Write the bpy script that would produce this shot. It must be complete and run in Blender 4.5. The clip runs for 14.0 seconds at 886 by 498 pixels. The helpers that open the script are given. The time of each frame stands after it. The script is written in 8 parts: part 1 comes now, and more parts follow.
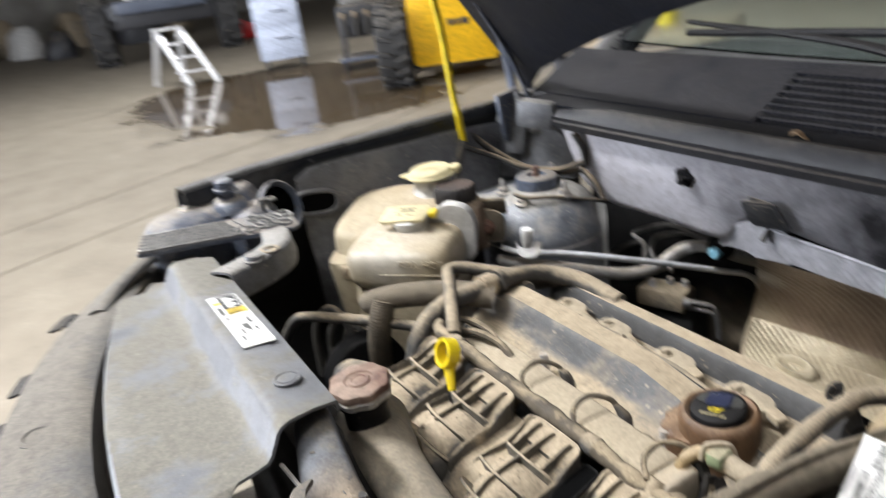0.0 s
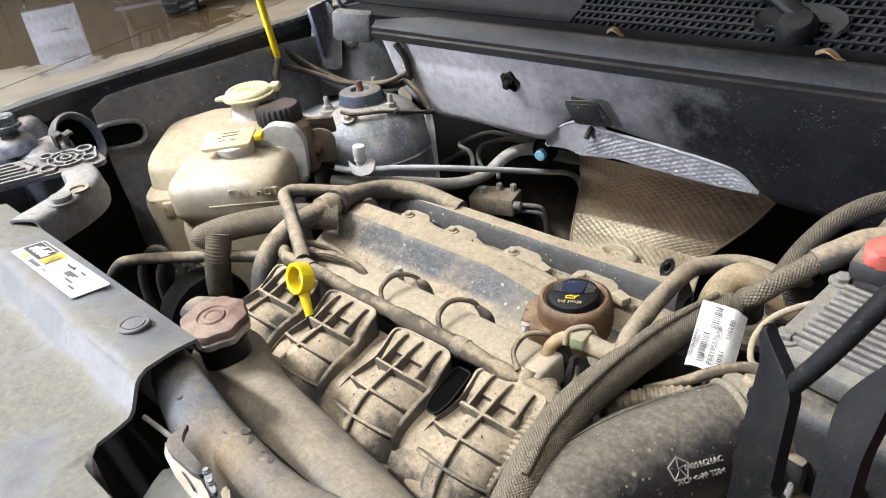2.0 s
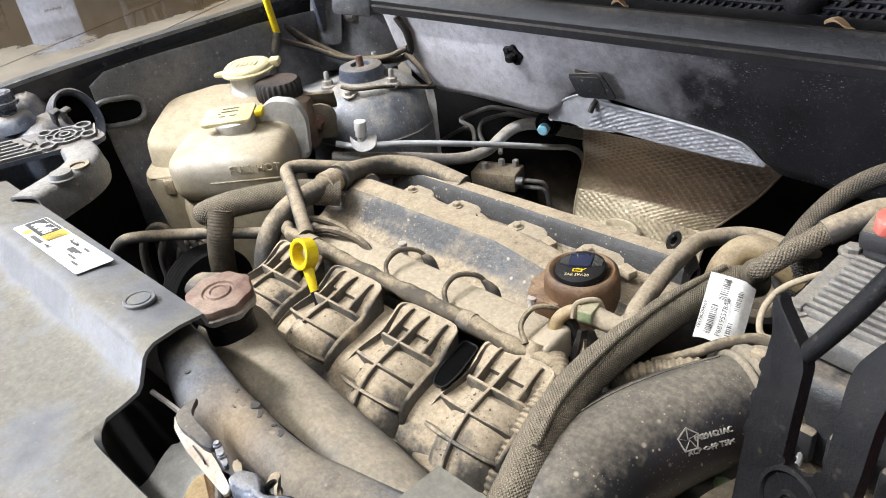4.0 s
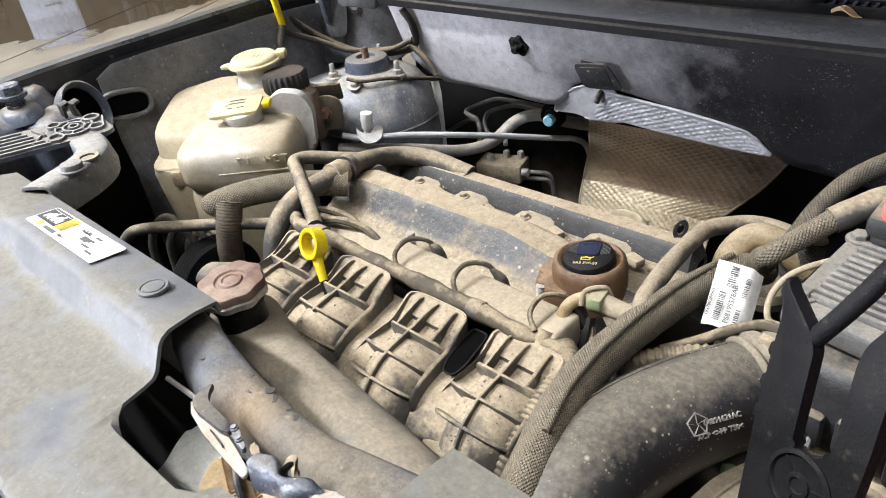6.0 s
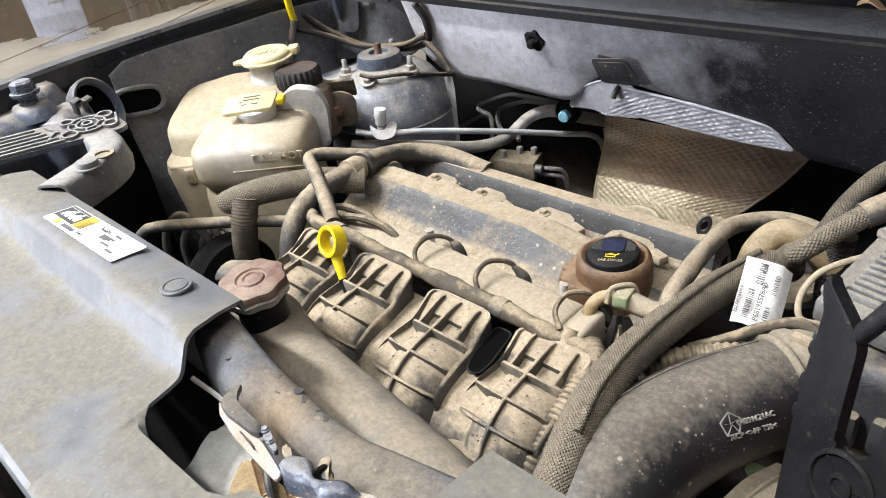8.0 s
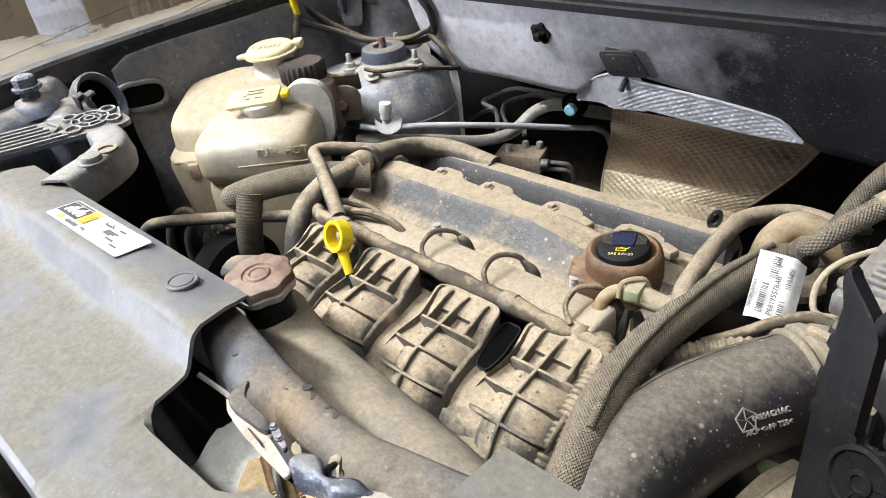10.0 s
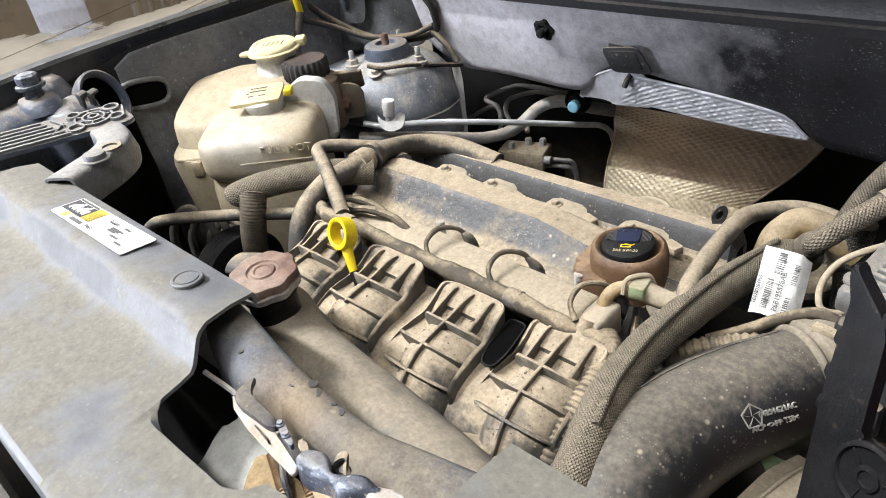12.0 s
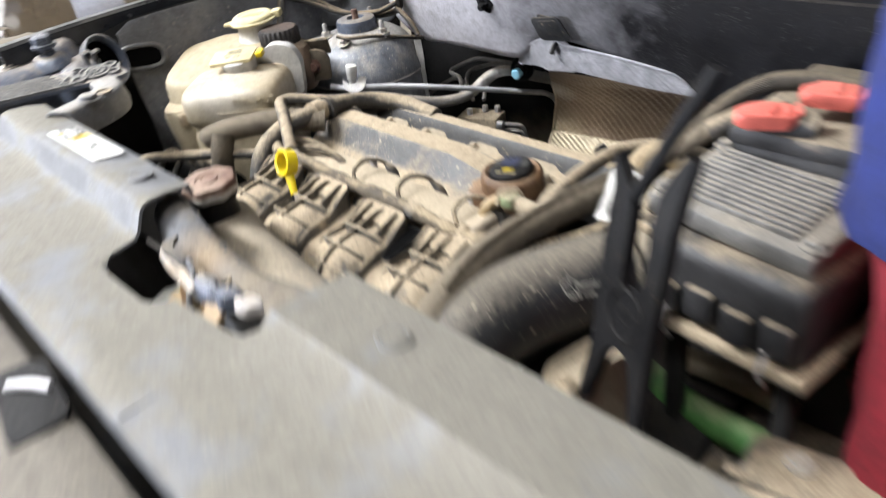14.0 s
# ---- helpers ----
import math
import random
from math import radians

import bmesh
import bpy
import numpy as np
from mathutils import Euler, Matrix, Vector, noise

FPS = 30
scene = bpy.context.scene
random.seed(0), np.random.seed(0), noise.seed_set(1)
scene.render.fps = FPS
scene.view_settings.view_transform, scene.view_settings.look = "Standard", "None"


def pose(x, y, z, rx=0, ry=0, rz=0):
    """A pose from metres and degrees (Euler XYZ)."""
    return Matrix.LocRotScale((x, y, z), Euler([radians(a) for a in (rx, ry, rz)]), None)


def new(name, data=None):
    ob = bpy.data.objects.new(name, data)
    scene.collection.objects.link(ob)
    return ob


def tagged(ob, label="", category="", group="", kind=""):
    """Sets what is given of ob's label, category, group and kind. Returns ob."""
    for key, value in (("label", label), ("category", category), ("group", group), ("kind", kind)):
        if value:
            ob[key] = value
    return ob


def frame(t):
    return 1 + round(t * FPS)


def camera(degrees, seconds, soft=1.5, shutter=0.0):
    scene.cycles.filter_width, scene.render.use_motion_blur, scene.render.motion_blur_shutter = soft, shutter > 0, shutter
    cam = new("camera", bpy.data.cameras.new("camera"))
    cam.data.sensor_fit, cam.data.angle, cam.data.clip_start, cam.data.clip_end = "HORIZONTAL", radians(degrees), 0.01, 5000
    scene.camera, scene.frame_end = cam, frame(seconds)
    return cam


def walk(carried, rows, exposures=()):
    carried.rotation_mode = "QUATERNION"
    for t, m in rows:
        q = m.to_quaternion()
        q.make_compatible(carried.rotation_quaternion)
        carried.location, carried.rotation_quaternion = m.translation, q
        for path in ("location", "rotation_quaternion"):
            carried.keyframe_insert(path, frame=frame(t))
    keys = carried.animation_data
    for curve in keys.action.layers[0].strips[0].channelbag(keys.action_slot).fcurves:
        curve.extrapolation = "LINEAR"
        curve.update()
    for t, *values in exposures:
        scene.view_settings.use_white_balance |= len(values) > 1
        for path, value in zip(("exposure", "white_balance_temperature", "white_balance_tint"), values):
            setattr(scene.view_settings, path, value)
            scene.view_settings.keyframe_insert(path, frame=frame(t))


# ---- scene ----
cam = camera(63.01, 14.0, soft=0.95, shutter=1.0)
PATH = [
    (0.0, pose(0.0764, 0.0459, 1.3516, 67.34, 7.71, 59.56)),
    (0.5, pose(0.0482, 0.0188, 1.3550, 63.49, 7.02, 51.01)),
    (1.0, pose(0.0442, 0.0263, 1.3474, 61.63, 6.36, 45.55)),
    (1.5, pose(0.0395, 0.0289, 1.3353, 60.42, 6.24, 43.97)),
    (2.0, pose(0.0370, 0.0210, 1.3334, 59.66, 6.29, 43.54)),
    (2.5, pose(0.0380, 0.0219, 1.3283, 58.97, 6.43, 43.41)),
    (3.0, pose(0.0344, 0.0207, 1.3260, 58.55, 6.43, 43.30)),
    (5.5, pose(0.0283, 0.0100, 1.3284, 57.56, 6.70, 43.15)),
    (6.0, pose(0.0290, 0.0064, 1.3258, 57.56, 6.75, 43.21)),
    (6.5, pose(0.0306, -0.0006, 1.3272, 57.49, 6.77, 43.18)),
    (7.0, pose(0.0298, -0.0015, 1.3275, 57.45, 6.88, 43.23)),
    (7.5, pose(0.0170, -0.0015, 1.3259, 57.39, 6.93, 43.25)),
    (10.0, pose(0.0000, -0.0011, 1.3175, 57.07, 7.21, 43.31)),
    (10.5, pose(-0.0012, -0.0005, 1.3202, 56.99, 7.27, 43.34)),
    (11.0, pose(-0.0000, 0.0000, 1.3200, 56.96, 7.32, 43.35)),
    (11.5, pose(-0.0024, -0.0015, 1.3166, 56.88, 7.39, 43.36)),
    (12.0, pose(-0.0021, -0.0029, 1.3172, 56.87, 7.40, 43.34)),
    (12.5, pose(-0.0039, -0.0024, 1.3184, 56.87, 7.38, 43.33)),
    (13.0, pose(-0.0050, 0.0056, 1.3166, 56.81, 7.50, 43.39)),
    (13.5, pose(0.0335, 0.0176, 1.3089, 56.82, 7.58, 43.57)),
    (14.0, pose(0.2148, -0.0370, 1.3065, 57.29, 7.68, 46.09)),
]
walk(cam, PATH, [(0.0, -0.2), (0.7, -0.08), (1.5, 0.0), (13.4, 0.0), (14.0, 0.12)])

# ---- light: ceiling fixtures of the workshop, out of view ----
world = bpy.data.worlds.new("world")
scene.world = world
world.use_nodes = True
world.node_tree.nodes["Background"].inputs[0].default_value = (0.75, 0.85, 1.0, 1)
world.node_tree.nodes["Background"].inputs[1].default_value = 0.02
scene.view_settings.exposure = 0.0
DOOR_FILL_WATTS = 2300
# the second lamp is an added fill for the bay's right side
LAMPS = [(-2.3, -1.0, 3.8, 380), (0.3, -0.9, 3.9, 55), (-4.6, -2.4, 4.0, 70), (-6.5, 2.2, 4.2, 80), (-5.0, 6.5, 4.2, 130),
         (-9.5, 1.5, 4.2, 190), (-9.5, 7.0, 4.2, 190)]

# ---- helpers for building ----


def node(nt, kind, **values):
    n = nt.nodes.new(kind)
    for k, v in values.items():
        if k in n.inputs:
            n.inputs[k].default_value = v
    return n


def ramp(nt, fac, lo, hi, c0=(0, 0, 0, 1), c1=(1, 1, 1, 1)):
    r = nt.nodes.new("ShaderNodeValToRGB")
    r.color_ramp.elements[0].position, r.color_ramp.elements[1].position = lo, hi
    r.color_ramp.elements[0].color, r.color_ramp.elements[1].color = c0, c1
    nt.links.new(fac, r.inputs[0])
    return r.outputs[0]


def mixc(nt, fac, a, b, mode="MIX"):
    m = nt.nodes.new("ShaderNodeMix")
    m.data_type, m.blend_type = "RGBA", mode
    for sock, v in ((m.inputs[0], fac), (m.inputs[6], a), (m.inputs[7], b)):
        if isinstance(v, bpy.types.NodeSocket):
            nt.links.new(v, sock)
        else:
            sock.default_value = v if not isinstance(v, tuple) or len(v) == 4 else (*v, 1)
    return m.outputs[2]


def maths(nt, op, a, b=0.0, clamp=False):
    m = nt.nodes.new("ShaderNodeMath")
    m.operation, m.use_clamp = op, clamp
    for i, v in enumerate((a, b)):
        if isinstance(v, bpy.types.NodeSocket):
            nt.links.new(v, m.inputs[i])
        else:
            m.inputs[i].default_value = v
    return m.outputs[0]


DUST = (0.40, 0.322, 0.220)


def mat(name, base, rough=0.6, metal=0.0, dust=0.0, bias=0.25, patch=0.9, var=0.25, scale=22.0, bump=0.15, grain=260.0,
        dustcol=DUST, speck=0.0, weave=None, stain=None, stain_amount=0.0, spec=0.5, dents=0.0, grime=None, up=0.55, tint_spots=(), lumps=0.6, scratch=0.0, speck_fine=1.0):
    """A worn surface: base colour with cloudy variation, dust that settles on what faces up, dried splashes, stains, fine grain."""
    m = bpy.data.materials.new(name)
    m.use_nodes = True
    nt = m.node_tree
    bsdf = nt.nodes["Principled BSDF"]
    geo = nt.nodes.new("ShaderNodeNewGeometry")
    pos = geo.outputs["Position"]

    def noise_at(s, detail=4.0, rough_=0.6):
        n = node(nt, "ShaderNodeTexNoise", Scale=s, Detail=detail, Roughness=rough_)
        nt.links.new(pos, n.inputs["Vector"])
        return n.outputs["Fac"]
    cloud, fine = noise_at(scale), noise_at(grain, 3.0)
    broad = noise_at(scale * 0.23, 3.0)
    lo = tuple(max(0.0, c * (1 - var)) for c in base)
    hi = tuple(min(1.0, c * (1 + var)) for c in base)
    col = mixc(nt, ramp(nt, cloud, 0.3, 0.7), lo, hi)
    if stain:
        col = mixc(nt, maths(nt, "MULTIPLY", ramp(nt, broad, 0.45, 0.62), stain_amount), col, stain)
    height = fine
    if weave:
        uv = nt.nodes.new("ShaderNodeUVMap")
        mp = node(nt, "ShaderNodeMapping")
        nt.links.new(uv.outputs[0], mp.inputs[0])
        mp.inputs["Scale"].default_value = (weave, weave, weave)
        waves = []
        for ang in (0.785, -0.785):
            mr = node(nt, "ShaderNodeMapping")
            mr.inputs["Rotation"].default_value = (0, 0, ang)
            nt.links.new(mp.outputs[0], mr.inputs[0])
            w = node(nt, "ShaderNodeTexWave", Scale=1.0, Distortion=0.3)
            nt.links.new(mr.outputs[0], w.inputs["Vector"])
            waves.append(w.outputs["Fac"])
        height = maths(nt, "MULTIPLY", waves[0], waves[1])
        col = mixc(nt, height, tuple(c * 0.45 for c in base), hi)
    for centre, radius, tint, strength in tint_spots:
        # ragged round tint patches, for real dust and stains and for painted light
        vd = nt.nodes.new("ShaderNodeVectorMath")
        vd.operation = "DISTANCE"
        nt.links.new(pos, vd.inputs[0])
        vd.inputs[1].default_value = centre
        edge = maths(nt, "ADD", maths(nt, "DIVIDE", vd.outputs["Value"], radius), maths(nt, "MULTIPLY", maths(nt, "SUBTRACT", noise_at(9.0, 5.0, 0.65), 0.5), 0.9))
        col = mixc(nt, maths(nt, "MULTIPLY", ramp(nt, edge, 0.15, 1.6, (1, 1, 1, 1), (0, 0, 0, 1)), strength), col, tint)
    mask = None
    if dust:
        sep = nt.nodes.new("ShaderNodeSeparateXYZ")
        nt.links.new(geo.outputs["Normal"], sep.inputs[0])
        rise = maths(nt, "MULTIPLY", sep.outputs[2], up)
        nz = maths(nt, "MULTIPLY", maths(nt, "SUBTRACT", cloud, 0.5), patch)
        nz2 = maths(nt, "MULTIPLY", maths(nt, "SUBTRACT", broad, 0.5), patch)
        s = maths(nt, "ADD", maths(nt, "ADD", rise, bias), maths(nt, "ADD", nz, nz2))
        mask = maths(nt, "MULTIPLY", ramp(nt, maths(nt, "ADD", s, maths(nt, "MULTIPLY", maths(nt, "SUBTRACT", noise_at(130.0, 3.0), 0.5), 0.25)), 0.26, 0.54), dust)
        dcol = mixc(nt, ramp(nt, fine, 0.3, 0.75), tuple(c * 0.78 for c in dustcol), tuple(c * 1.12 for c in dustcol))
        if weave:
            dcol = mixc(nt, height, tuple(c * 0.5 for c in dustcol), dcol)
        col = mixc(nt, mask, col, dcol)
    if speck:
        for vs, n0 in ((70.0, 15.0), (150.0, 34.0), (330.0, 21.0)):
            v = node(nt, "ShaderNodeTexVoronoi", Scale=vs * speck_fine)
            nt.links.new(pos, v.inputs["Vector"])
            sp = maths(nt, "MULTIPLY", ramp(nt, v.outputs["Distance"], 0.07, 0.18, (1, 1, 1, 1), (0, 0, 0, 1)),
                       maths(nt, "MULTIPLY", ramp(nt, noise_at(n0), 0.44, 0.6), speck))
            col = mixc(nt, sp, col, tuple(min(1, c * 1.5) for c in dustcol))
    if scratch:
        # short fine scuffs in two directions
        for rz, s0 in ((0.5, 60.0), (-0.7, 85.0)):
            mp = node(nt, "ShaderNodeMapping")
            mp.inputs["Rotation"].default_value = (0.3, rz, 0.2)
            mp.inputs["Scale"].default_value = (1.0, 1.0, 9.0)
            nt.links.new(pos, mp.inputs[0])
            v = node(nt, "ShaderNodeTexVoronoi", Scale=s0)
            nt.links.new(mp.outputs[0], v.inputs["Vector"])
            line = ramp(nt, v.outputs["Distance"], 0.05, 0.16, (1, 1, 1, 1), (0, 0, 0, 1))
            col = mixc(nt, maths(nt, "MULTIPLY", line, maths(nt, "MULTIPLY", ramp(nt, noise_at(11.0 + 8 * rz), 0.50, 0.62), scratch)), col, (0.42, 0.40, 0.37))
    grime = (0.40 if dust >= 0.5 else 0.24) if grime is None else grime
    if grime:
        g = ramp(nt, noise_at(75.0, 6.0, 0.7), 0.34, 0.56)
        col = mixc(nt, grime, col, mixc(nt, g, tuple(c * 0.45 for c in (0.6, 0.55, 0.5)), (1, 1, 1)), "MULTIPLY")
        grit = ramp(nt, noise_at(420.0, 4.0, 0.75), 0.36, 0.62)
        col = mixc(nt, min(0.85, grime * 0.8), col, mixc(nt, grit, (0.42, 0.39, 0.36), (1.16, 1.15, 1.14)), "MULTIPLY")
    nt.links.new(col, bsdf.inputs["Base Color"])
    r = mixc(nt, ramp(nt, cloud, 0.3, 0.75), (rough * 0.85,) * 3, (min(1, rough * 1.15),) * 3)
    if mask is not None:
        r = mixc(nt, mask, r, (0.95,) * 3)
        nt.links.new(maths(nt, "MULTIPLY", maths(nt, "SUBTRACT", 1.0, mask), metal), bsdf.inputs["Metallic"])
    else:
        bsdf.inputs["Metallic"].default_value = metal
    nt.links.new(r, bsdf.inputs["Roughness"])
    bsdf.inputs["Specular IOR Level"].default_value = spec
    b = node(nt, "ShaderNodeBump", Strength=bump * (2.5 if weave else 1.0), Distance=0.001 if not weave else 0.0012)
    nt.links.new(height, b.inputs["Height"])
    if dust and not weave:
        b3 = node(nt, "ShaderNodeBump", Strength=lumps, Distance=0.0026)
        nt.links.new(noise_at(90.0, 6.0, 0.7), b3.inputs["Height"])
        nt.links.new(b3.outputs[0], b.inputs["Normal"])
    if dents:
        b2 = node(nt, "ShaderNodeBump", Strength=dents, Distance=0.006)
        nt.links.new(cloud, b2.inputs["Height"])
        nt.links.new(b2.outputs[0], (b3 if dust and not weave else b).inputs["Normal"])
    nt.links.new(b.outputs[0], bsdf.inputs["Normal"])
    return m


def glow(name, colour, power):
    m = bpy.data.materials.new(name)
    m.use_nodes = True
    b = m.node_tree.nodes["Principled BSDF"]
    b.inputs["Emission Color"].default_value = (*colour, 1)
    b.inputs["Emission Strength"].default_value = power
    return m


def V(*a):
    return Vector(a)


def smooth_path(pts, res=8):
    """Catmull-Rom through the points."""
    pts = [Vector(p) for p in pts]
    if len(pts) < 3:
        return pts
    p = [pts[0] * 2 - pts[1]] + pts + [pts[-1] * 2 - pts[-2]]
    out = []
    for i in range(1, len(p) - 2):
        for k in range(res):
            t = k / res
            out.append(0.5 * (2 * p[i] + (p[i + 1] - p[i - 1]) * t + (2 * p[i - 1] - 5 * p[i] + 4 * p[i + 1] - p[i + 2]) * t * t
                              + (3 * p[i] - p[i - 1] - 3 * p[i + 1] + p[i + 2]) * t ** 3))
    return out + [pts[-1]]


def tube(bm, pts, r, seg=14, res=8, ribs=None, squash=1.0, jitter=0.0):
    """A pipe along a smooth path. r: radius or a function of 0..1 along it; ribs: (pitch, depth)."""
    path = smooth_path(pts, res)
    length = [0.0]
    for a, b in zip(path, path[1:]):
        length.append(length[-1] + (b - a).length)
    total = length[-1]
    if ribs:
        n = max(8, int(total / ribs[0] * 6))
        fine, k = [], 0
        for i in range(n + 1):
            d = total * i / n
            while k < len(path) - 2 and length[k + 1] < d:
                k += 1
            f = (d - length[k]) / max(1e-9, length[k + 1] - length[k])
            fine.append(path[k].lerp(path[k + 1], f))
        path, length = fine, [total * i / n for i in range(n + 1)]
    uv = bm.loops.layers.uv.verify()
    side = None
    rings = []
    for i, p in enumerate(path):
        d = (path[min(i + 1, len(path) - 1)] - path[max(i - 1, 0)]).normalized()
        if side is None:
            side = d.cross(V(0, 0, 1))
            if side.length < 0.1:
                side = d.cross(V(0, 1, 0))
        side = (side - d * side.dot(d)).normalized()
        up = side.cross(d)
        s = length[i] / total if total else 0
        rad = r(s) if callable(r) else r
        if ribs:
            rad += ribs[1] * (0.5 + 0.5 * math.cos(2 * math.pi * length[i] / ribs[0]))
        if jitter:
            rad *= 1 + jitter * noise.noise(p * 60)
        rings.append([bm.verts.new(p + side * (rad * math.cos(a)) + up * (rad * squash * math.sin(a)))
                      for a in (2 * math.pi * j / seg for j in range(seg))])
    rr = r(0.5) if callable(r) else r
    for i, (a, b) in enumerate(zip(rings, rings[1:])):
        for j in range(seg):
            f = bm.faces.new((a[j], a[(j + 1) % seg], b[(j + 1) % seg], b[j]))
            vv = (j, j + 1, j + 1, j)
            uu = (length[i], length[i], length[i + 1], length[i + 1])
            for lp, u_, v_ in zip(f.loops, uu, vv):
                lp[uv].uv = (u_, v_ * 2 * math.pi * rr / seg)
    bm.faces.new(rings[0])
    bm.faces.new(rings[-1][::-1])
    return bm


def lathe(bm, prof, m=None, seg=28, lobes=0, depth=0.0, rim=0.0):
    """A turned form about z from (radius, height) pairs. lobes: waves round the rim."""
    m = m or Matrix()
    rings = []
    for r, z in prof:
        ring = []
        for j in range(seg):
            a = 2 * math.pi * j / seg
            k = r * (1 + depth * math.cos(lobes * a)) if lobes and r > rim else r
            ring.append(bm.verts.new(m @ V(k * math.cos(a), k * math.sin(a), z)))
        rings.append(ring)
    for a, b in zip(rings, rings[1:]):
        for j in range(seg):
            bm.faces.new((a[j], a[(j + 1) % seg], b[(j + 1) % seg], b[j]))
    bm.faces.new(rings[0][::-1])
    bm.faces.new(rings[-1])
    return bm


def box(bm, size, m=None, bevel=0.003, seg=2, taper=1.0):
    """A bevelled block about the origin of m."""
    m = m or Matrix()
    g = bmesh.ops.create_cube(bm, size=1.0)["verts"]
    for v in g:
        k = taper if v.co.z > 0 else 1.0
        v.co = V(v.co.x * size[0] * k, v.co.y * size[1] * k, v.co.z * size[2])
    if bevel:
        es = list({e for v in g for e in v.link_edges})
        r = bmesh.ops.bevel(bm, geom=es, offset=bevel, segments=seg, affect="EDGES", profile=0.5)
        g = list({v for f in r["faces"] for v in f.verts} | {v for v in g if v.is_valid})
        seen, todo = set(g), list(g)
        while todo:
            for e in todo.pop().link_edges:
                for v in e.verts:
                    if v not in seen:
                        seen.add(v)
                        todo.append(v)
        g = list(seen)
    bmesh.ops.transform(bm, matrix=m, verts=g)
    return bm


def prism(bm, outline, depth, m=None, bevel=0.0, seg=2):
    """An outline in the xy plane of m, given depth along z, with its edges rounded."""
    m = m or Matrix()
    n = len(outline)
    lo = [bm.verts.new(V(x, y, 0)) for x, y in outline]
    hi = [bm.verts.new(V(x, y, depth)) for x, y in outline]
    top = bm.faces.new(hi)
    bot = bm.faces.new(lo[::-1])
    for i in range(n):
        bm.faces.new((lo[i], lo[(i + 1) % n], hi[(i + 1) % n], hi[i]))
    verts = lo + hi
    if bevel:
        es = list(top.edges) + list(bot.edges)
        r = bmesh.ops.bevel(bm, geom=es, offset=bevel, segments=seg, affect="EDGES", profile=0.5)
        seen = {v for f in r["faces"] for v in f.verts} | {v for v in verts if v.is_valid}
        todo = list(seen)
        while todo:
            for e in todo.pop().link_edges:
                for v in e.verts:
                    if v not in seen:
                        seen.add(v)
                        todo.append(v)
        verts = list(seen)
    bmesh.ops.transform(bm, matrix=m, verts=verts)
    return bm


def rounded(pts, r, n=4):
    """An outline with its corners rounded."""
    out = []
    for i, p in enumerate(pts):
        p, a, b = V(*p), V(*pts[i - 1]), V(*pts[(i + 1) % len(pts)])
        da, db = (a - p), (b - p)
        k = min(r, da.length * 0.45, db.length * 0.45)
        s, e = p + da.normalized() * k, p + db.normalized() * k
        for j in range(n + 1):
            t = j / n
            q = s * (1 - t) ** 2 + p * 2 * t * (1 - t) + e * t * t
            out.append((q.x, q.y))
    return out


def sheet(bm, rows, thick=0.0025):
    """A pressed sheet through rows of points, with thickness."""
    g = [[bm.verts.new(p) for p in row] for row in rows]
    fs = [bm.faces.new((a[j], a[j + 1], b[j + 1], b[j])) for a, b in zip(g, g[1:]) for j in range(len(a) - 1)]
    if thick:
        bm.normal_update()
        bmesh.ops.solidify(bm, geom=fs, thickness=thick)
    return bm


def finish(name, bm, material, angle=38.0):
    bmesh.ops.recalc_face_normals(bm, faces=bm.faces)
    me = bpy.data.meshes.new(name)
    bm.to_mesh(me)
    bm.free()
    me.materials.append(material)
    me.polygons.foreach_set("use_smooth", [True] * len(me.polygons))
    me.set_sharp_from_angle(angle=radians(angle))
    return me


def thing(name, label, category, at=(0, 0, 0), group="", kind=""):
    ob = new(name)
    ob.empty_display_size = 0.02
    ob.location = at
    bpy.context.view_layer.update()
    return tagged(ob, label, category, group, kind)


def part(name, bm, material, parent, label="", angle=38.0):
    ob = new(name, finish(name, bm, material, angle))
    ob.parent = parent
    base = parent
    while base.parent:
        base = base.parent
    if parent is base:
        ob.matrix_parent_inverse = Matrix.Translation(base.location).inverted()
    return tagged(ob, label)


def solo(name, bm, material, label, category, group="", kind="", angle=38.0):
    return tagged(new(name, finish(name, bm, material, angle)), label, category, group, kind)


def B():
    return bmesh.new()


def lettering(text, size, m, material, parent, name="lettering", depth=0.0004, label=""):
    """Words in the built-in font, as a mesh in the plane of m."""
    cu = bpy.data.curves.new(name, "FONT")
    cu.body, cu.size, cu.extrude = text, size, depth
    cu.align_x, cu.align_y, cu.resolution_u = "CENTER", "CENTER", 2
    tmp = new(name, cu)
    me = bpy.data.meshes.new_from_object(tmp.evaluated_get(bpy.context.evaluated_depsgraph_get()))
    bpy.data.objects.remove(tmp)
    bpy.data.curves.remove(cu)
    me.transform(m)
    me.materials.clear()
    me.materials.append(material)
    ob = new(name, me)
    ob.parent = parent
    base = parent
    while base.parent:
        base = base.parent
    if parent is base:
        ob.matrix_parent_inverse = Matrix.Translation(base.location).inverted()
    return tagged(ob, label)


def frame_of(origin, xdir, zdir):
    """A pose whose x runs along xdir and z along zdir."""
    z = Vector(zdir).normalized()
    x = (Vector(xdir) - z * Vector(xdir).dot(z)).normalized()
    y = z.cross(x)
    return Matrix.Translation(origin) @ Matrix((x, y, z)).transposed().to_4x4()


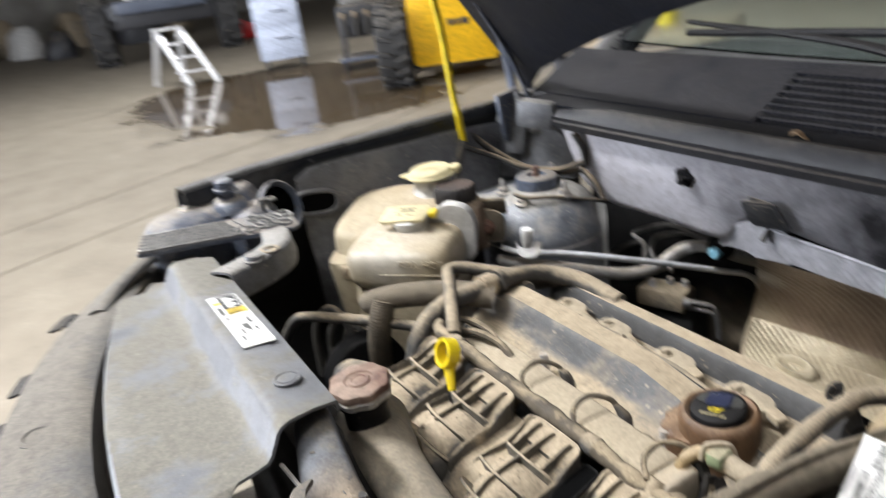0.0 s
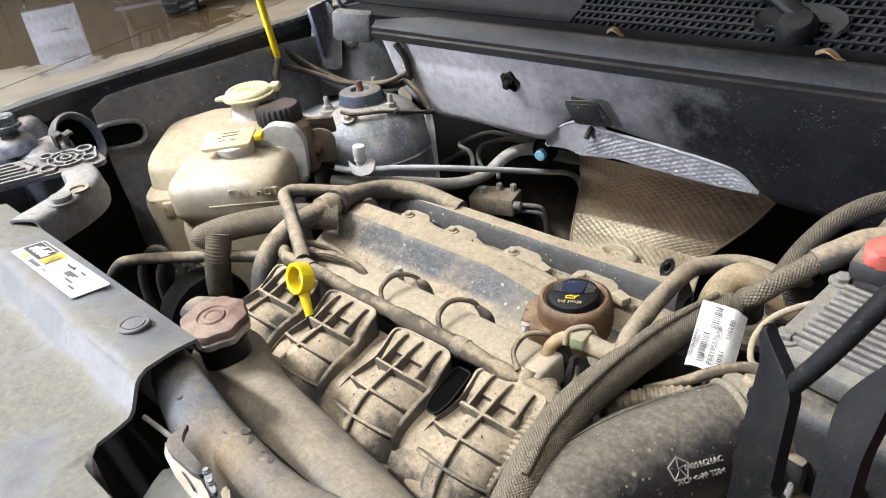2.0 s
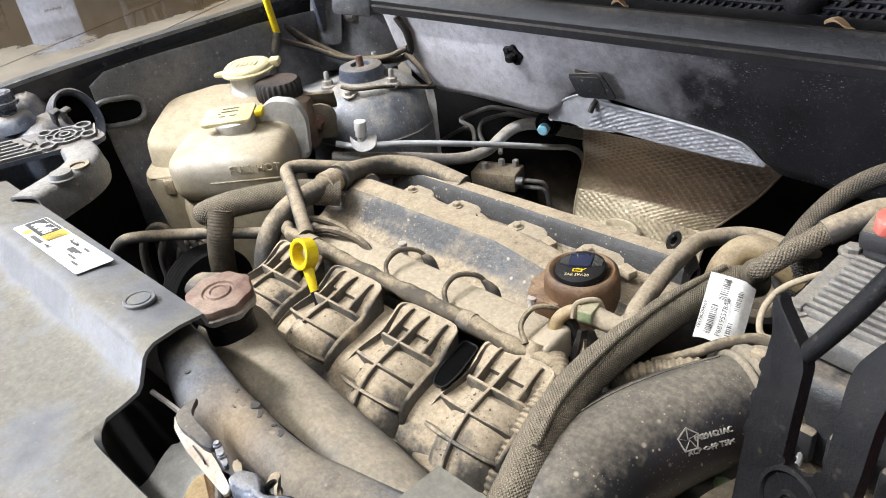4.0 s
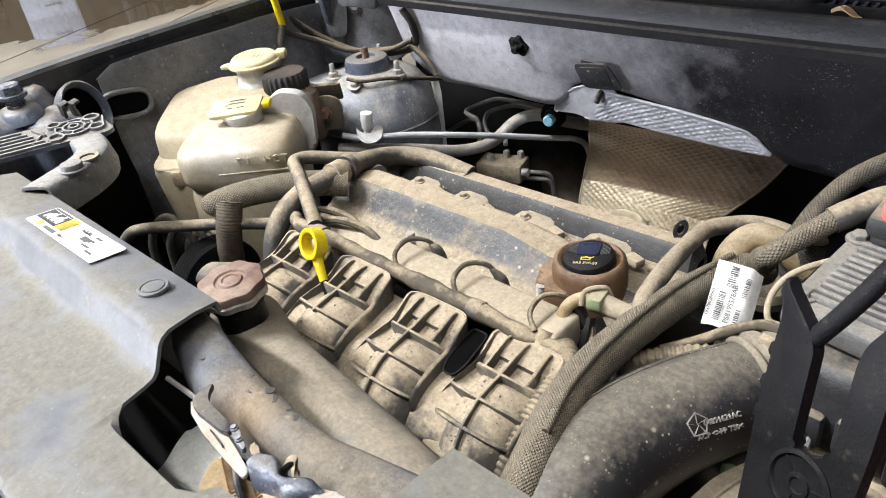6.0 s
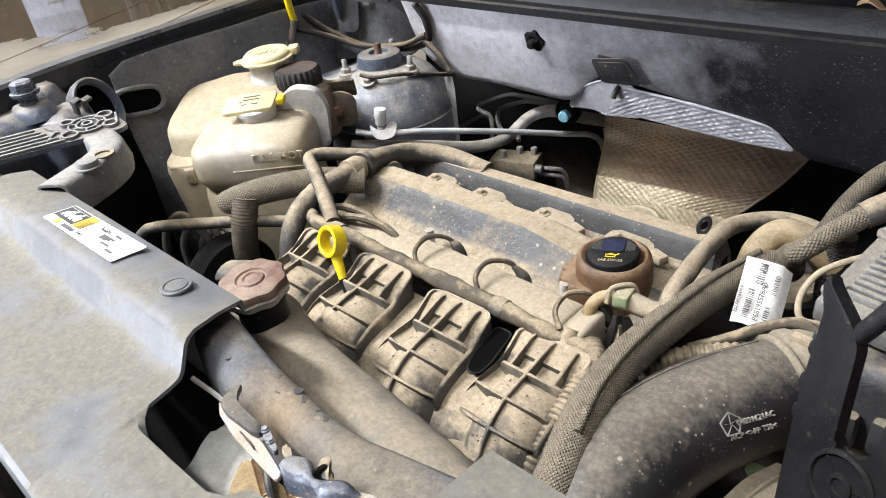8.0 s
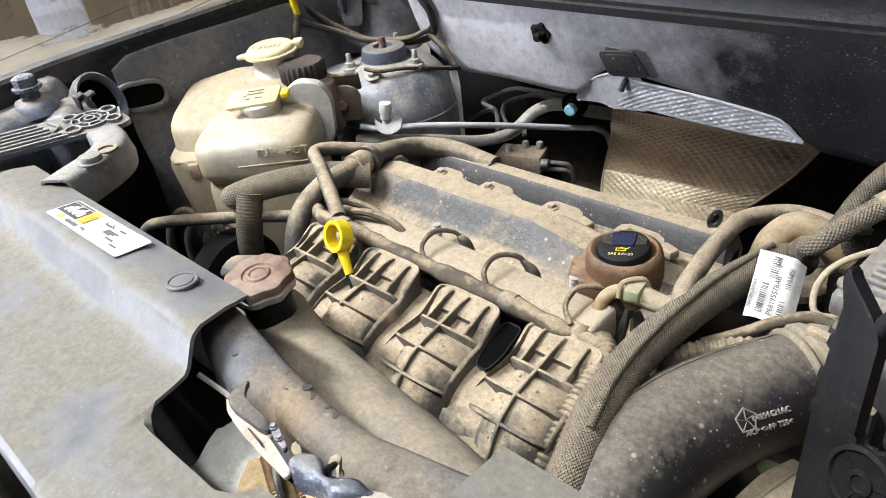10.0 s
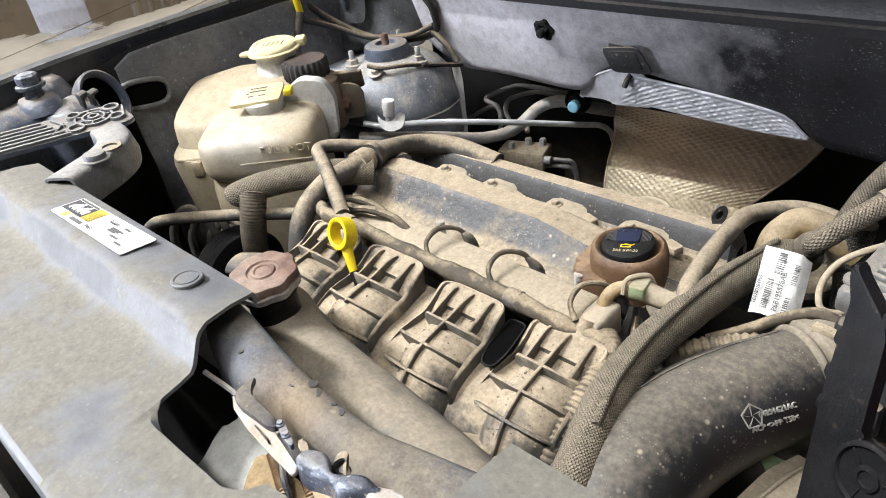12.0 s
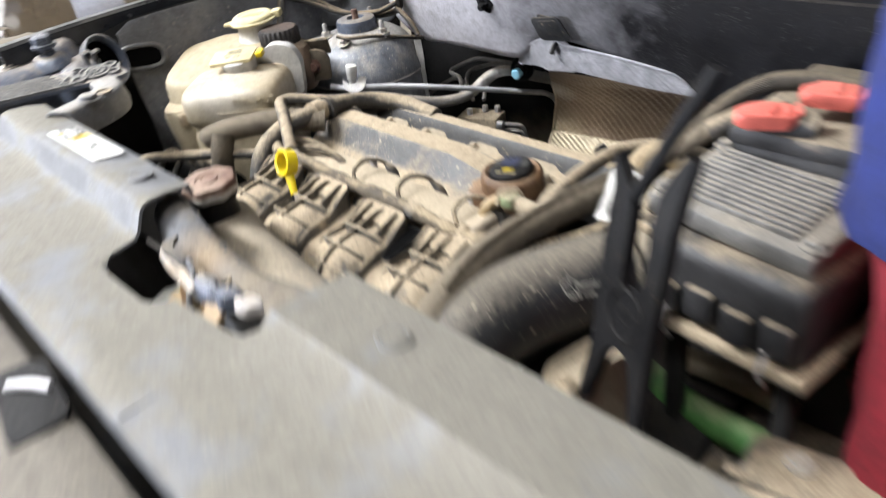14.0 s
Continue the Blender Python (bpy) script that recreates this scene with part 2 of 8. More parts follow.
def bolt(parent, at, up=(0, 0, 1), r=0.008, material=None, washer=1.5, h=0.006, name="bolt"):
    b = B()
    m = frame_of(at, (1, 0.3, 0.1), up)
    lathe(b, [(r * washer, -0.001), (r * washer, 0.0015), (r * 1.02, 0.002)], m, 16)
    lathe(b, [(r, 0.0015), (r, h * 0.85), (r * 0.85, h)], m, 6)
    return part(name, b, material, parent)


# ---- materials ----
M_DUSTY = mat("dusty_moulding", (0.10, 0.095, 0.085), 0.7, dust=1.0, bias=0.5, patch=0.55, scale=16)
M_MANIFOLD = mat("dusty_manifold", (0.085, 0.077, 0.064), 0.5, dust=0.95, bias=-0.08, up=0.85, patch=1.4, scale=30, dustcol=(0.44, 0.355, 0.245), speck=0.2)
M_FINS = mat("dusty_fins", (0.10, 0.09, 0.072), 0.55, dust=0.95, bias=0.10, patch=1.1, scale=40, dustcol=(0.40, 0.325, 0.225))
M_TAN = mat("thick_dust", (0.31, 0.25, 0.165), 0.9, dust=1.0, bias=0.6, patch=0.3, dustcol=(0.39, 0.323, 0.228), grime=0.22, lumps=0.2)
M_COVER = mat("valve_cover_black", (0.062, 0.061, 0.060), 0.45, dust=1.0, bias=-0.42, up=1.05, patch=0.45, scale=24, speck=1.0)
M_SHEET = mat("grey_shield", (0.134, 0.136, 0.143), 0.48, dust=0.85, bias=-0.32, up=0.85, patch=1.3, scale=15, dustcol=(0.168, 0.153, 0.119), dents=0.08, speck=0.6, grime=0.22, stain=(0.185, 0.192, 0.205), stain_amount=0.6, lumps=0.10, bump=0.06)
M_FASCIA = mat("grey_fascia", (0.07, 0.069, 0.069), 0.55, dust=0.6, bias=0.0, patch=0.8, scale=10, dustcol=(0.22, 0.19, 0.145))
M_BLACK = mat("black_plastic", (0.009, 0.009, 0.010), 0.6, dust=0.015, bias=0.1, speck=0.06, spec=0.16)
M_DARK = mat("dark_painted_steel", (0.030, 0.031, 0.034), 0.5, dust=0.35, bias=0.0, patch=0.9, speck=0.5)
# the pale left patch paints in the panel's brighter, lit end
M_COWL = mat("cowl_felt", (0.010, 0.010, 0.013), 0.5, tint_spots=(((-0.80, 0.82, 0.97), 0.47, (0.70, 0.69, 0.74), 0.97),), dust=0.12, bias=0.0, patch=1.3, scale=16, speck=0.4, speck_fine=2.2, scratch=1.0, dustcol=(0.42, 0.40, 0.41), dents=0.2, grime=0.35)
M_RUBBER = mat("dusty_rubber", (0.035, 0.032, 0.028), 0.75, dust=0.8, bias=0.15, patch=0.7, dustcol=(0.30, 0.23, 0.15))
M_HOSE = mat("dusty_hose", (0.07, 0.065, 0.058), 0.65, dust=0.85, bias=0.06, patch=0.8, scale=34)
M_BRAID = mat("braided_sleeve", (0.25, 0.21, 0.145), 0.85, dust=0.85, bias=0.10, patch=0.7, weave=150.0, bump=0.5, dustcol=(0.46, 0.38, 0.27))
M_WOVEN = mat("coarse_woven_sleeve", (0.30, 0.25, 0.18), 0.85, dust=0.8, bias=0.12, patch=0.5, weave=120.0, bump=0.6, dustcol=(0.46, 0.38, 0.27))
M_BRAID_DARK = mat("dark_braided_sleeve", (0.11, 0.095, 0.075), 0.85, dust=0.65, bias=0.02, patch=0.6, weave=135.0, bump=0.5)
# paler round patches at the coolant bottle's top and the washer neck
M_BOTTLE = mat("translucent_bottle", (0.43, 0.37, 0.26), 0.35, tint_spots=(((-0.835, 0.445, 0.975), 0.085, (0.66, 0.64, 0.59), 1.0), ((-0.946, 0.560, 0.985), 0.045, (0.60, 0.58, 0.52), 0.8)), dust=0.75, bias=0.02, patch=1.1, scale=11, stain=(0.36, 0.28, 0.17), stain_amount=0.7, grime=0.25, dustcol=(0.40, 0.325, 0.215), lumps=0.12, bump=0.06)
M_BOTTLE_CLEAN = mat("pale_bottle", (0.54, 0.53, 0.50), 0.4, dust=0.22, bias=-0.1, patch=0.9, scale=20)
M_YELLOW_OLD = mat("faded_yellow_cap", (0.55, 0.48, 0.27), 0.5, dust=0.4, bias=-0.1, patch=0.8, dustcol=(0.55, 0.46, 0.30))
M_YELLOW = mat("yellow_plastic", (0.86, 0.62, 0.01), 0.4, dust=0.12, bias=-0.2)
M_RUST = mat("rusty_cap", (0.15, 0.078, 0.056), 0.7, dust=0.35, bias=-0.1, patch=1.1, scale=70, stain=(0.36, 0.27, 0.21), stain_amount=0.6, bump=0.4, dustcol=(0.36, 0.27, 0.2), grime=0.35)
M_RUSTPAINT = mat("rust_brown_plastic", (0.16, 0.088, 0.042), 0.6, dust=0.5, bias=-0.05, patch=1.2, scale=40, dustcol=(0.36, 0.26, 0.17), stain=(0.08, 0.045, 0.03), stain_amount=0.6)
M_STEEL = mat("dull_steel", (0.44, 0.43, 0.42), 0.5, metal=0.45, dust=0.6, bias=0.05, patch=0.8)
M_ALU = mat("cast_aluminium", (0.24, 0.235, 0.225), 0.5, metal=0.5, dust=0.75, bias=0.05, dustcol=(0.28, 0.245, 0.19), patch=0.7)
M_PIPE = mat("bright_pipe", (0.66, 0.66, 0.67), 0.35, metal=0.25, dust=0.2, bias=-0.2, grime=0.1)
# stain brown plus painted shade on the overhang; pale spot is the fold's glint
M_SHIELD = mat("shaded_brown_heat_shield", (0.315, 0.24, 0.188), 0.42, metal=0.35, tint_spots=(((-0.60, 0.93, 0.74), 0.075, (0.50, 0.42, 0.30), 0.9), ((-0.567, 0.905, 0.838), 0.040, (0.72, 0.70, 0.69), 0.97), ((-0.40, 0.90, 0.85), 0.07, (0.15, 0.105, 0.08), 0.5)), dust=0.30, bias=-0.5, patch=0.9, scale=14, up=0.4, grime=0.3, dustcol=(0.42, 0.33, 0.22))
# lighter tan copy for the shelf, toned as the light falls on it
M_SHELF = mat("lit_tan_heat_shield", (0.43, 0.365, 0.25), 0.42, metal=0.25, tint_spots=(((-0.40, 0.90, 0.71), 0.07, (0.34, 0.27, 0.18), 0.7),), dust=0.4, bias=-0.15, patch=0.9, scale=16, up=0.4, grime=0.3)
M_STRUT = mat("strut_tower_paint", (0.155, 0.165, 0.185), 0.34, dust=0.7, bias=0.08, patch=1.6, scale=22, speck=1.0, speck_fine=1.5, scratch=0.9, dustcol=(0.42, 0.385, 0.33))
M_INNER = mat("inner_fender_paint", (0.135, 0.138, 0.148), 0.45, dust=0.5, bias=0.10, patch=0.9, speck=1.0, speck_fine=0.8, scratch=0.4, scale=12, dustcol=(0.27, 0.25, 0.22))
M_LAMPB = mat("bracket_grey_blue", (0.095, 0.112, 0.150), 0.32, dust=0.5, bias=0.0, patch=0.9, speck=0.5)
M_BARPAINT = mat("bare_black_bar", (0.125, 0.128, 0.137), 0.75, spec=0.25, tint_spots=(((-0.335, 0.142, 0.995), 0.05, (0.23, 0.172, 0.108), 0.95), ((-0.27, 0.155, 0.985), 0.05, (0.215, 0.18, 0.132), 0.9)), dust=0.8, bias=0.0, patch=1.5, scale=20, dustcol=(0.215, 0.182, 0.136), speck=0.7, lumps=0.25)
M_LATCHRUST = mat("rusty_latch", (0.17, 0.095, 0.042), 0.8, dust=0.5, bias=0.05, patch=0.8, scale=40, stain=(0.34, 0.21, 0.10), stain_amount=0.5)
M_LOOM = mat("taped_loom", (0.10, 0.08, 0.055), 0.85, dust=0.85, bias=-0.10, patch=1.1, scale=45, dustcol=(0.40, 0.32, 0.21))
M_CAPBLUE = mat("blue_black_plastic", (0.02, 0.024, 0.05), 0.3, grime=0.1)
# the same shield metal in a paler tone for its lit flange
M_EAR = mat("pale_shield", (0.47, 0.47, 0.50), 0.5, metal=0.15, dust=0.2, bias=-0.15, scale=55, dents=0.22, grime=0.12)
M_BRACKET = mat("grey_bracket_plastic", (0.155, 0.16, 0.17), 0.5, dust=0.6, bias=-0.12, up=0.7, patch=1.1, scale=20, speck=0.6, dustcol=(0.34, 0.31, 0.265))
M_RIBGREY = mat("dusty_rib_plastic", (0.16, 0.165, 0.175), 0.6, dust=0.8, bias=-0.15, up=0.8, patch=0.8, scale=30, dustcol=(0.34, 0.32, 0.285))
M_CHEEK = mat("scuffed_blue_steel", (0.10, 0.115, 0.15), 0.28, metal=0.35, dust=0.55, bias=-0.15, patch=1.2, scale=60, speck=0.8, dustcol=(0.45, 0.42, 0.38))
M_LATCHPALE = mat("worn_pale_steel", (0.50, 0.47, 0.44), 0.5, metal=0.2, dust=0.5, bias=-0.12, patch=1.1, scale=40, stain=(0.20, 0.12, 0.06), stain_amount=0.7, dustcol=(0.42, 0.32, 0.20))
M_OCHRE = mat("ochre_caked_dirt", (0.30, 0.20, 0.09), 0.85, dust=0.5, bias=-0.05, patch=1.1, scale=60, stain=(0.16, 0.09, 0.035), stain_amount=0.7, dustcol=(0.42, 0.33, 0.19))
M_RAILEND = mat("bright_rail_end", (0.50, 0.43, 0.33), 0.45, metal=0.2, dust=0.75, bias=-0.1, grime=0.1)
M_WHITE = mat("white_label", (0.72, 0.71, 0.68), 0.55, var=0.04, dust=0.1, bias=-0.1)
M_INK = mat("label_ink", (0.03, 0.03, 0.03), 0.6)
M_INKGREY = mat("label_grey_ink", (0.09, 0.088, 0.08), 0.6)
M_LABELYEL = mat("label_yellow", (0.75, 0.52, 0.06), 0.55)
M_GREEN = mat("green_clip", (0.31, 0.37, 0.21), 0.5, dust=0.75, bias=0.05)
M_BLUECAP = mat("pale_blue_cap", (0.30, 0.62, 0.78), 0.4)
M_REDCAP = mat("red_cover", (0.60, 0.13, 0.10), 0.5, dust=0.2, bias=-0.1)
# near-black colour stands in for the shade deep in the bay
M_DEEP = mat("shade_black_underbody", (0.014, 0.013, 0.012), 0.85, dust=0.4, bias=-0.05, dustcol=(0.10, 0.08, 0.055))
# near-black for deep shade; brown patch set bright where lamps barely reach
M_FIREWALL = mat("shaded_grimy_firewall", (0.012, 0.011, 0.011), 0.9, tint_spots=(((-0.70, 1.02, 0.62), 0.11, (0.32, 0.26, 0.18), 0.95),), dust=0.15, bias=-0.1, dustcol=(0.12, 0.10, 0.07), grime=0.35)
M_FLAP = mat("scuffed_dark_flap", (0.035, 0.032, 0.029), 0.4, dust=0.35, bias=-0.15, patch=1.4, scale=60)
# black without sheen, paints the dark inside of holes modelled shallow
M_VOID = mat("unlit_cavity", (0.004, 0.004, 0.004), 0.95, spec=0.0, grime=0.0)
M_CASE = mat("battery_case", (0.03, 0.03, 0.032), 0.55, dust=0.6, bias=0.05, patch=0.8)
M_PAINT = mat("car_body_paint", (0.018, 0.019, 0.022), 0.25, dust=0.15, bias=0.0, dustcol=(0.3, 0.27, 0.22))
M_WALLPAINT = mat("workshop_wall", (0.42, 0.40, 0.36), 0.8, scale=1.5, grain=40, stain=(0.2, 0.18, 0.15), stain_amount=0.5)
M_CEIL = mat("workshop_ceiling", (0.35, 0.35, 0.34), 0.85, scale=1.0, grain=30)
M_LEAF = mat("dry_leaf", (0.45, 0.30, 0.17), 0.8)
M_SEAL = mat("cowl_seal_rubber", (0.018, 0.018, 0.021), 0.55, dust=0.6, bias=-0.16, up=0.7, patch=0.8, scale=9, dustcol=(0.17, 0.148, 0.125))
M_COWLTOP = mat("cowl_plastic", (0.006, 0.007, 0.011), 0.6, dust=0.03, bias=0.0, spec=0.15)
M_GLASS = bpy.data.materials.new("windscreen_glass")
M_GLASS.use_nodes = True
_g = M_GLASS.node_tree.nodes["Principled BSDF"]
_g.inputs["Base Color"].default_value = (0.80, 0.92, 0.88, 1)
_g.inputs["Roughness"].default_value = 0.06
_g.inputs["Transmission Weight"].default_value = 1.0
_g.inputs["IOR"].default_value = 1.45

# ---- workshop ----


def floor_material():
    m = bpy.data.materials.new("wet_concrete")
    m.use_nodes = True
    nt = m.node_tree
    bsdf = nt.nodes["Principled BSDF"]
    geo = nt.nodes.new("ShaderNodeNewGeometry")

    def nz(s, d=5.0):
        n = node(nt, "ShaderNodeTexNoise", Scale=s, Detail=d, Roughness=0.6)
        nt.links.new(geo.outputs["Position"], n.inputs["Vector"])
        return n.outputs["Fac"]
    broad, mid, fine = nz(0.55, 6.0), nz(3.0), nz(45.0)
    sep = nt.nodes.new("ShaderNodeSeparateXYZ")
    nt.links.new(geo.outputs["Position"], sep.inputs[0])
    # standing water lies in a shallow dip beside the car
    dx = maths(nt, "DIVIDE", maths(nt, "ADD", sep.outputs[0], 8.7), 3.1)
    dy = maths(nt, "DIVIDE", maths(nt, "SUBTRACT", sep.outputs[1], 2.6), 1.9)
    dist = maths(nt, "SQRT", maths(nt, "ADD", maths(nt, "MULTIPLY", dx, dx), maths(nt, "MULTIPLY", dy, dy)))
    lvl = maths(nt, "ADD", dist, maths(nt, "MULTIPLY", maths(nt, "SUBTRACT", broad, 0.5), 1.5))
    lvl = maths(nt, "ADD", lvl, maths(nt, "MULTIPLY", maths(nt, "SUBTRACT", mid, 0.5), 0.5))
    water = ramp(nt, lvl, 0.84, 0.90, (1, 1, 1, 1), (0, 0, 0, 1))
    damp = ramp(nt, lvl, 0.95, 1.5, (1, 1, 1, 1), (0, 0, 0, 1))
    dry = mixc(nt, ramp(nt, mid, 0.3, 0.7), (0.165, 0.137, 0.100), (0.29, 0.248, 0.187))
    dry = mixc(nt, ramp(nt, fine, 0.35, 0.7), dry, (0.228, 0.195, 0.147))
    col = mixc(nt, maths(nt, "MULTIPLY", damp, 0.5), dry, (0.17, 0.145, 0.105))
    col = mixc(nt, water, col, (0.085, 0.062, 0.038))
    nt.links.new(col, bsdf.inputs["Base Color"])
    rough = mixc(nt, damp, (0.75,) * 3, (0.5,) * 3)
    rough = mixc(nt, water, rough, (0.05,) * 3)
    nt.links.new(rough, bsdf.inputs["Roughness"])
    b = node(nt, "ShaderNodeBump", Distance=0.004)
    nt.links.new(maths(nt, "MULTIPLY", maths(nt, "SUBTRACT", 1.0, water), 0.5), b.inputs["Strength"])
    nt.links.new(fine, b.inputs["Height"])
    nt.links.new(b.outputs[0], bsdf.inputs["Normal"])
    return m


M_FLOOR = floor_material()
X0, X1, Y0, Y1, HC = -32.0, 7.0, -9.0, 16.0, 6.0


def slab(name, x0, x1, y0, y1, z0, z1, material, label, category):
    b = B()
    box(b, (x1 - x0, y1 - y0, z1 - z0), pose((x0 + x1) / 2, (y0 + y1) / 2, (z0 + z1) / 2), 0)
    return solo(name, b, material, label, category, kind="structure")


# the slab is cast in strips; the saw-cut joints run oblique to the car
JOINTS = [-9.9, -5.75, -4.86, 1.5]


def joint_x(c, y):
    return c - 0.42 * (y - 0.5)


b = B()
edges = [-60.0] + JOINTS + [60.0]
for c0, c1 in zip(edges, edges[1:]):
    def q(c, y, s):
        return min(X1, max(X0, joint_x(c, y) + s * 0.011)), y
    prism(b, [q(c0, Y0, 1), q(c1, Y0, -1), q(c1, Y1, -1), q(c0, Y1, 1)], 0.2, pose(0, 0, -0.2))
box(b, (X1 - X0, Y1 - Y0, 0.05), pose((X0 + X1) / 2, (Y0 + Y1) / 2, -0.2), 0)
solo("floor", b, M_FLOOR, "stained wet concrete floor with standing water and a saw-cut joint", "floor", kind="structure")
slab("wall_west", X0 - 0.2, X0, Y0, Y1, 0, HC, M_WALLPAINT, "grimy painted workshop wall", "wall")
slab("wall_east", X1, X1 + 0.2, Y0, Y1, 0, HC, M_WALLPAINT, "grimy painted workshop wall", "wall")
# an unseen doorway is added to the front wall for bluish fill light
DX0, DX1, DZ = -9.5, -5.0, 3.6
b = B()
for x0, x1, z0 in ((X0, DX0, 0), (DX0, DX1, DZ), (DX1, X1, 0)):
    box(b, (x1 - x0, 0.2, HC - z0), pose((x0 + x1) / 2, Y0 - 0.1, (z0 + HC) / 2), 0)
solo("wall_south", b, M_WALLPAINT, "grimy painted workshop wall with an unseen doorway added for light", "wall", kind="structure")
# glowing panel and area lamp belong to the added doorway
b = B()
box(b, (DX1 - DX0 + 2.0, 0.05, DZ + 1.0), pose((DX0 + DX1) / 2, Y0 - 0.6, DZ / 2), 0)
solo("backdrop", b, glow("door_glow_panel", (0.80, 0.90, 1.0), 2.5), "pale glowing panel outside the added doorway, standing for sky", "sky", kind="structure")
day = bpy.data.lights.new("added_door_fill", "AREA")
day.shape, day.size, day.size_y, day.energy, day.color = "RECTANGLE", DX1 - DX0, DZ, DOOR_FILL_WATTS, (0.89, 0.94, 1.06)
new("added_door_lamp", day).matrix_world = pose((DX0 + DX1) / 2, Y0 + 0.02, DZ / 2, 90)
slab("wall_north", X0, X1, Y1, Y1 + 0.2, 0, HC, M_WALLPAINT, "grimy painted workshop wall", "wall")
slab("ceiling", X0, X1, Y0, Y1, HC, HC + 0.2, M_CEIL, "plain grey workshop ceiling", "ceiling")

M_TUBE = glow("lit_diffuser", (1.0, 0.94, 0.84), 14.0)
M_FIXT = mat("fixture_enamel", (0.7, 0.7, 0.68), 0.5)


def ceiling_light(x, y, z, watts):
    t = thing("ceiling_light", "long white strip light hung out of view from the ceiling, switched on", "lamp", (x, y, z + 0.06), "strip lights")
    b = B()
    box(b, (1.9, 0.34, 0.06), pose(x, y, z + 0.05), 0.01)
    part("housing", b, M_FIXT, t)
    b = B()
    box(b, (1.8, 0.24, 0.012), pose(x, y, z + 0.012), 0.004)
    part("diffuser", b, M_TUBE, t, "glowing white diffuser")
    for sx in (-0.8, 0.8):
        b = B()
        tube(b, [(x + sx, y, z + 0.08), (x + sx, y, HC)], 0.006, 6)
        part("hanger", b, M_FIXT, t)
    d = bpy.data.lights.new("strip", "AREA")
    d.shape, d.size, d.size_y, d.energy, d.color = "RECTANGLE", 1.8, 0.24, watts, (0.95, 0.98, 1.04)
    ob = new("strip_lamp", d)
    ob.matrix_world = pose(x, y, z - 0.01)


for lamp in LAMPS:
    ceiling_light(*lamp)

# ---- the car's shell ----
CX = -0.30       # the car's middle


def car_shell():
    t = thing("car", "dark car with its bonnet open, bay dusty and unwashed", "car", (CX, 0.5, 0.0))
    # far fender: top, flange and inner wall
    for side, sx in (("far", 1), ("near", -1)):
        def X(d):
            return CX + sx * d
        b = B()
        ys = [0.20 + 0.055 * i for i in range(17)]
        rows = []
        for y in ys:
            zt = 1.059 + 0.006 * (y - 0.2)
            bow = 0.10 * max(0.0, 0.42 - y) ** 2 * 6
            rows.append([V(X(-0.797 + bow), y, zt - 0.03), V(X(-0.797 + bow), y, zt - 0.003), V(X(-0.80 + bow), y, zt), V(X(-0.84 + bow), y, zt - 0.004),
                         V(X(-0.868 + bow), y, zt - 0.022), V(X(-0.882 + bow), y, zt - 0.08), V(X(-0.89 + bow), y, zt - 0.25), V(X(-0.88 + bow), y, 0.45)])
        sheet(b, rows, 0.0025 * sx)
        part("fender", b, M_PAINT, t, "glossy dark painted fender")
        b = B()
        rows = []
        for k in range(20):
            y = 0.376 + 0.026 * k
            zt = 1.047 + 0.002 * math.sin(k * 0.5) - 0.10 * max(0.0, y - 0.66) - (0.012 if k == 0 else 0.0)
            rows.append([V(X(-0.760), y, zt - 0.002), V(X(-0.756), y, zt), V(X(-0.754), y, zt - 0.004), V(X(-0.752), y, zt - 0.05), V(X(-0.751), y, zt - 0.10), V(X(-0.736), y, zt - 0.15), V(X(-0.735), y, 0.55)])
        sheet(b, rows, 0.002)
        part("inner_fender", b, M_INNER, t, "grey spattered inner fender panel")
        # a black sheet paints the darkness between fender and inner panel
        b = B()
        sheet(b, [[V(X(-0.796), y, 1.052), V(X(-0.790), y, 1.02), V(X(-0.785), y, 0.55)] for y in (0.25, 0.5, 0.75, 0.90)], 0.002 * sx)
        part("fender_gap_shade", b, M_DEEP, t, "black sheet standing for the shaded gap behind the fender edge")
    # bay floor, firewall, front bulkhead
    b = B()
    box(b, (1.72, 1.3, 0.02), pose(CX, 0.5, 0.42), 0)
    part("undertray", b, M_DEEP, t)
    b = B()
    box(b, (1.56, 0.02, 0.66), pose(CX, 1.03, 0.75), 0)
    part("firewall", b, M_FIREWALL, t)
    # header panel behind the bumper: its upper face is dusty grey
    b = B()
    rows = []
    for i in range(33):
        x = CX - 0.9 + 1.8 * i / 32
        d = abs(x - CX)
        yb = -0.003 + 0.42 * max(0.0, d - 0.18) ** 2
        yf = yb - 0.075 - 0.03 * max(0, 1 - (d / 0.8) ** 2) + 0.03 * max(0.0, d - 0.7)
        z = 0.985 - 0.10 * max(0.0, d - 0.35) ** 1.6
        rows.append([V(x, yb, z - 0.03), V(x, yb - 0.004, z - 0.004), V(x, yb - 0.012, z), V(x, (yb * 2 + yf) / 3, z + 0.003), V(x, yf + 0.012, z - 0.004), V(x, yf, z - 0.02), V(x, yf - 0.03, z - 0.12), V(x, yf - 0.05, z - 0.4), V(x, yf, 0.3)])
    sheet(b, rows, 0.003)
    part("bumper_cover", b, M_FASCIA, t, "dusty grey plastic bumper cover")
    # cowl: sloping plastic panel with a lattice, below the windscreen
    b = B()
    rows = [[V(x, 0.815, 1.074), V(x, 0.83, 1.078), V(x, 0.845, 1.082)] for x in (-1.02, -0.6, -0.2, 0.2, 0.42)]
    sheet(b, rows, 0.004)
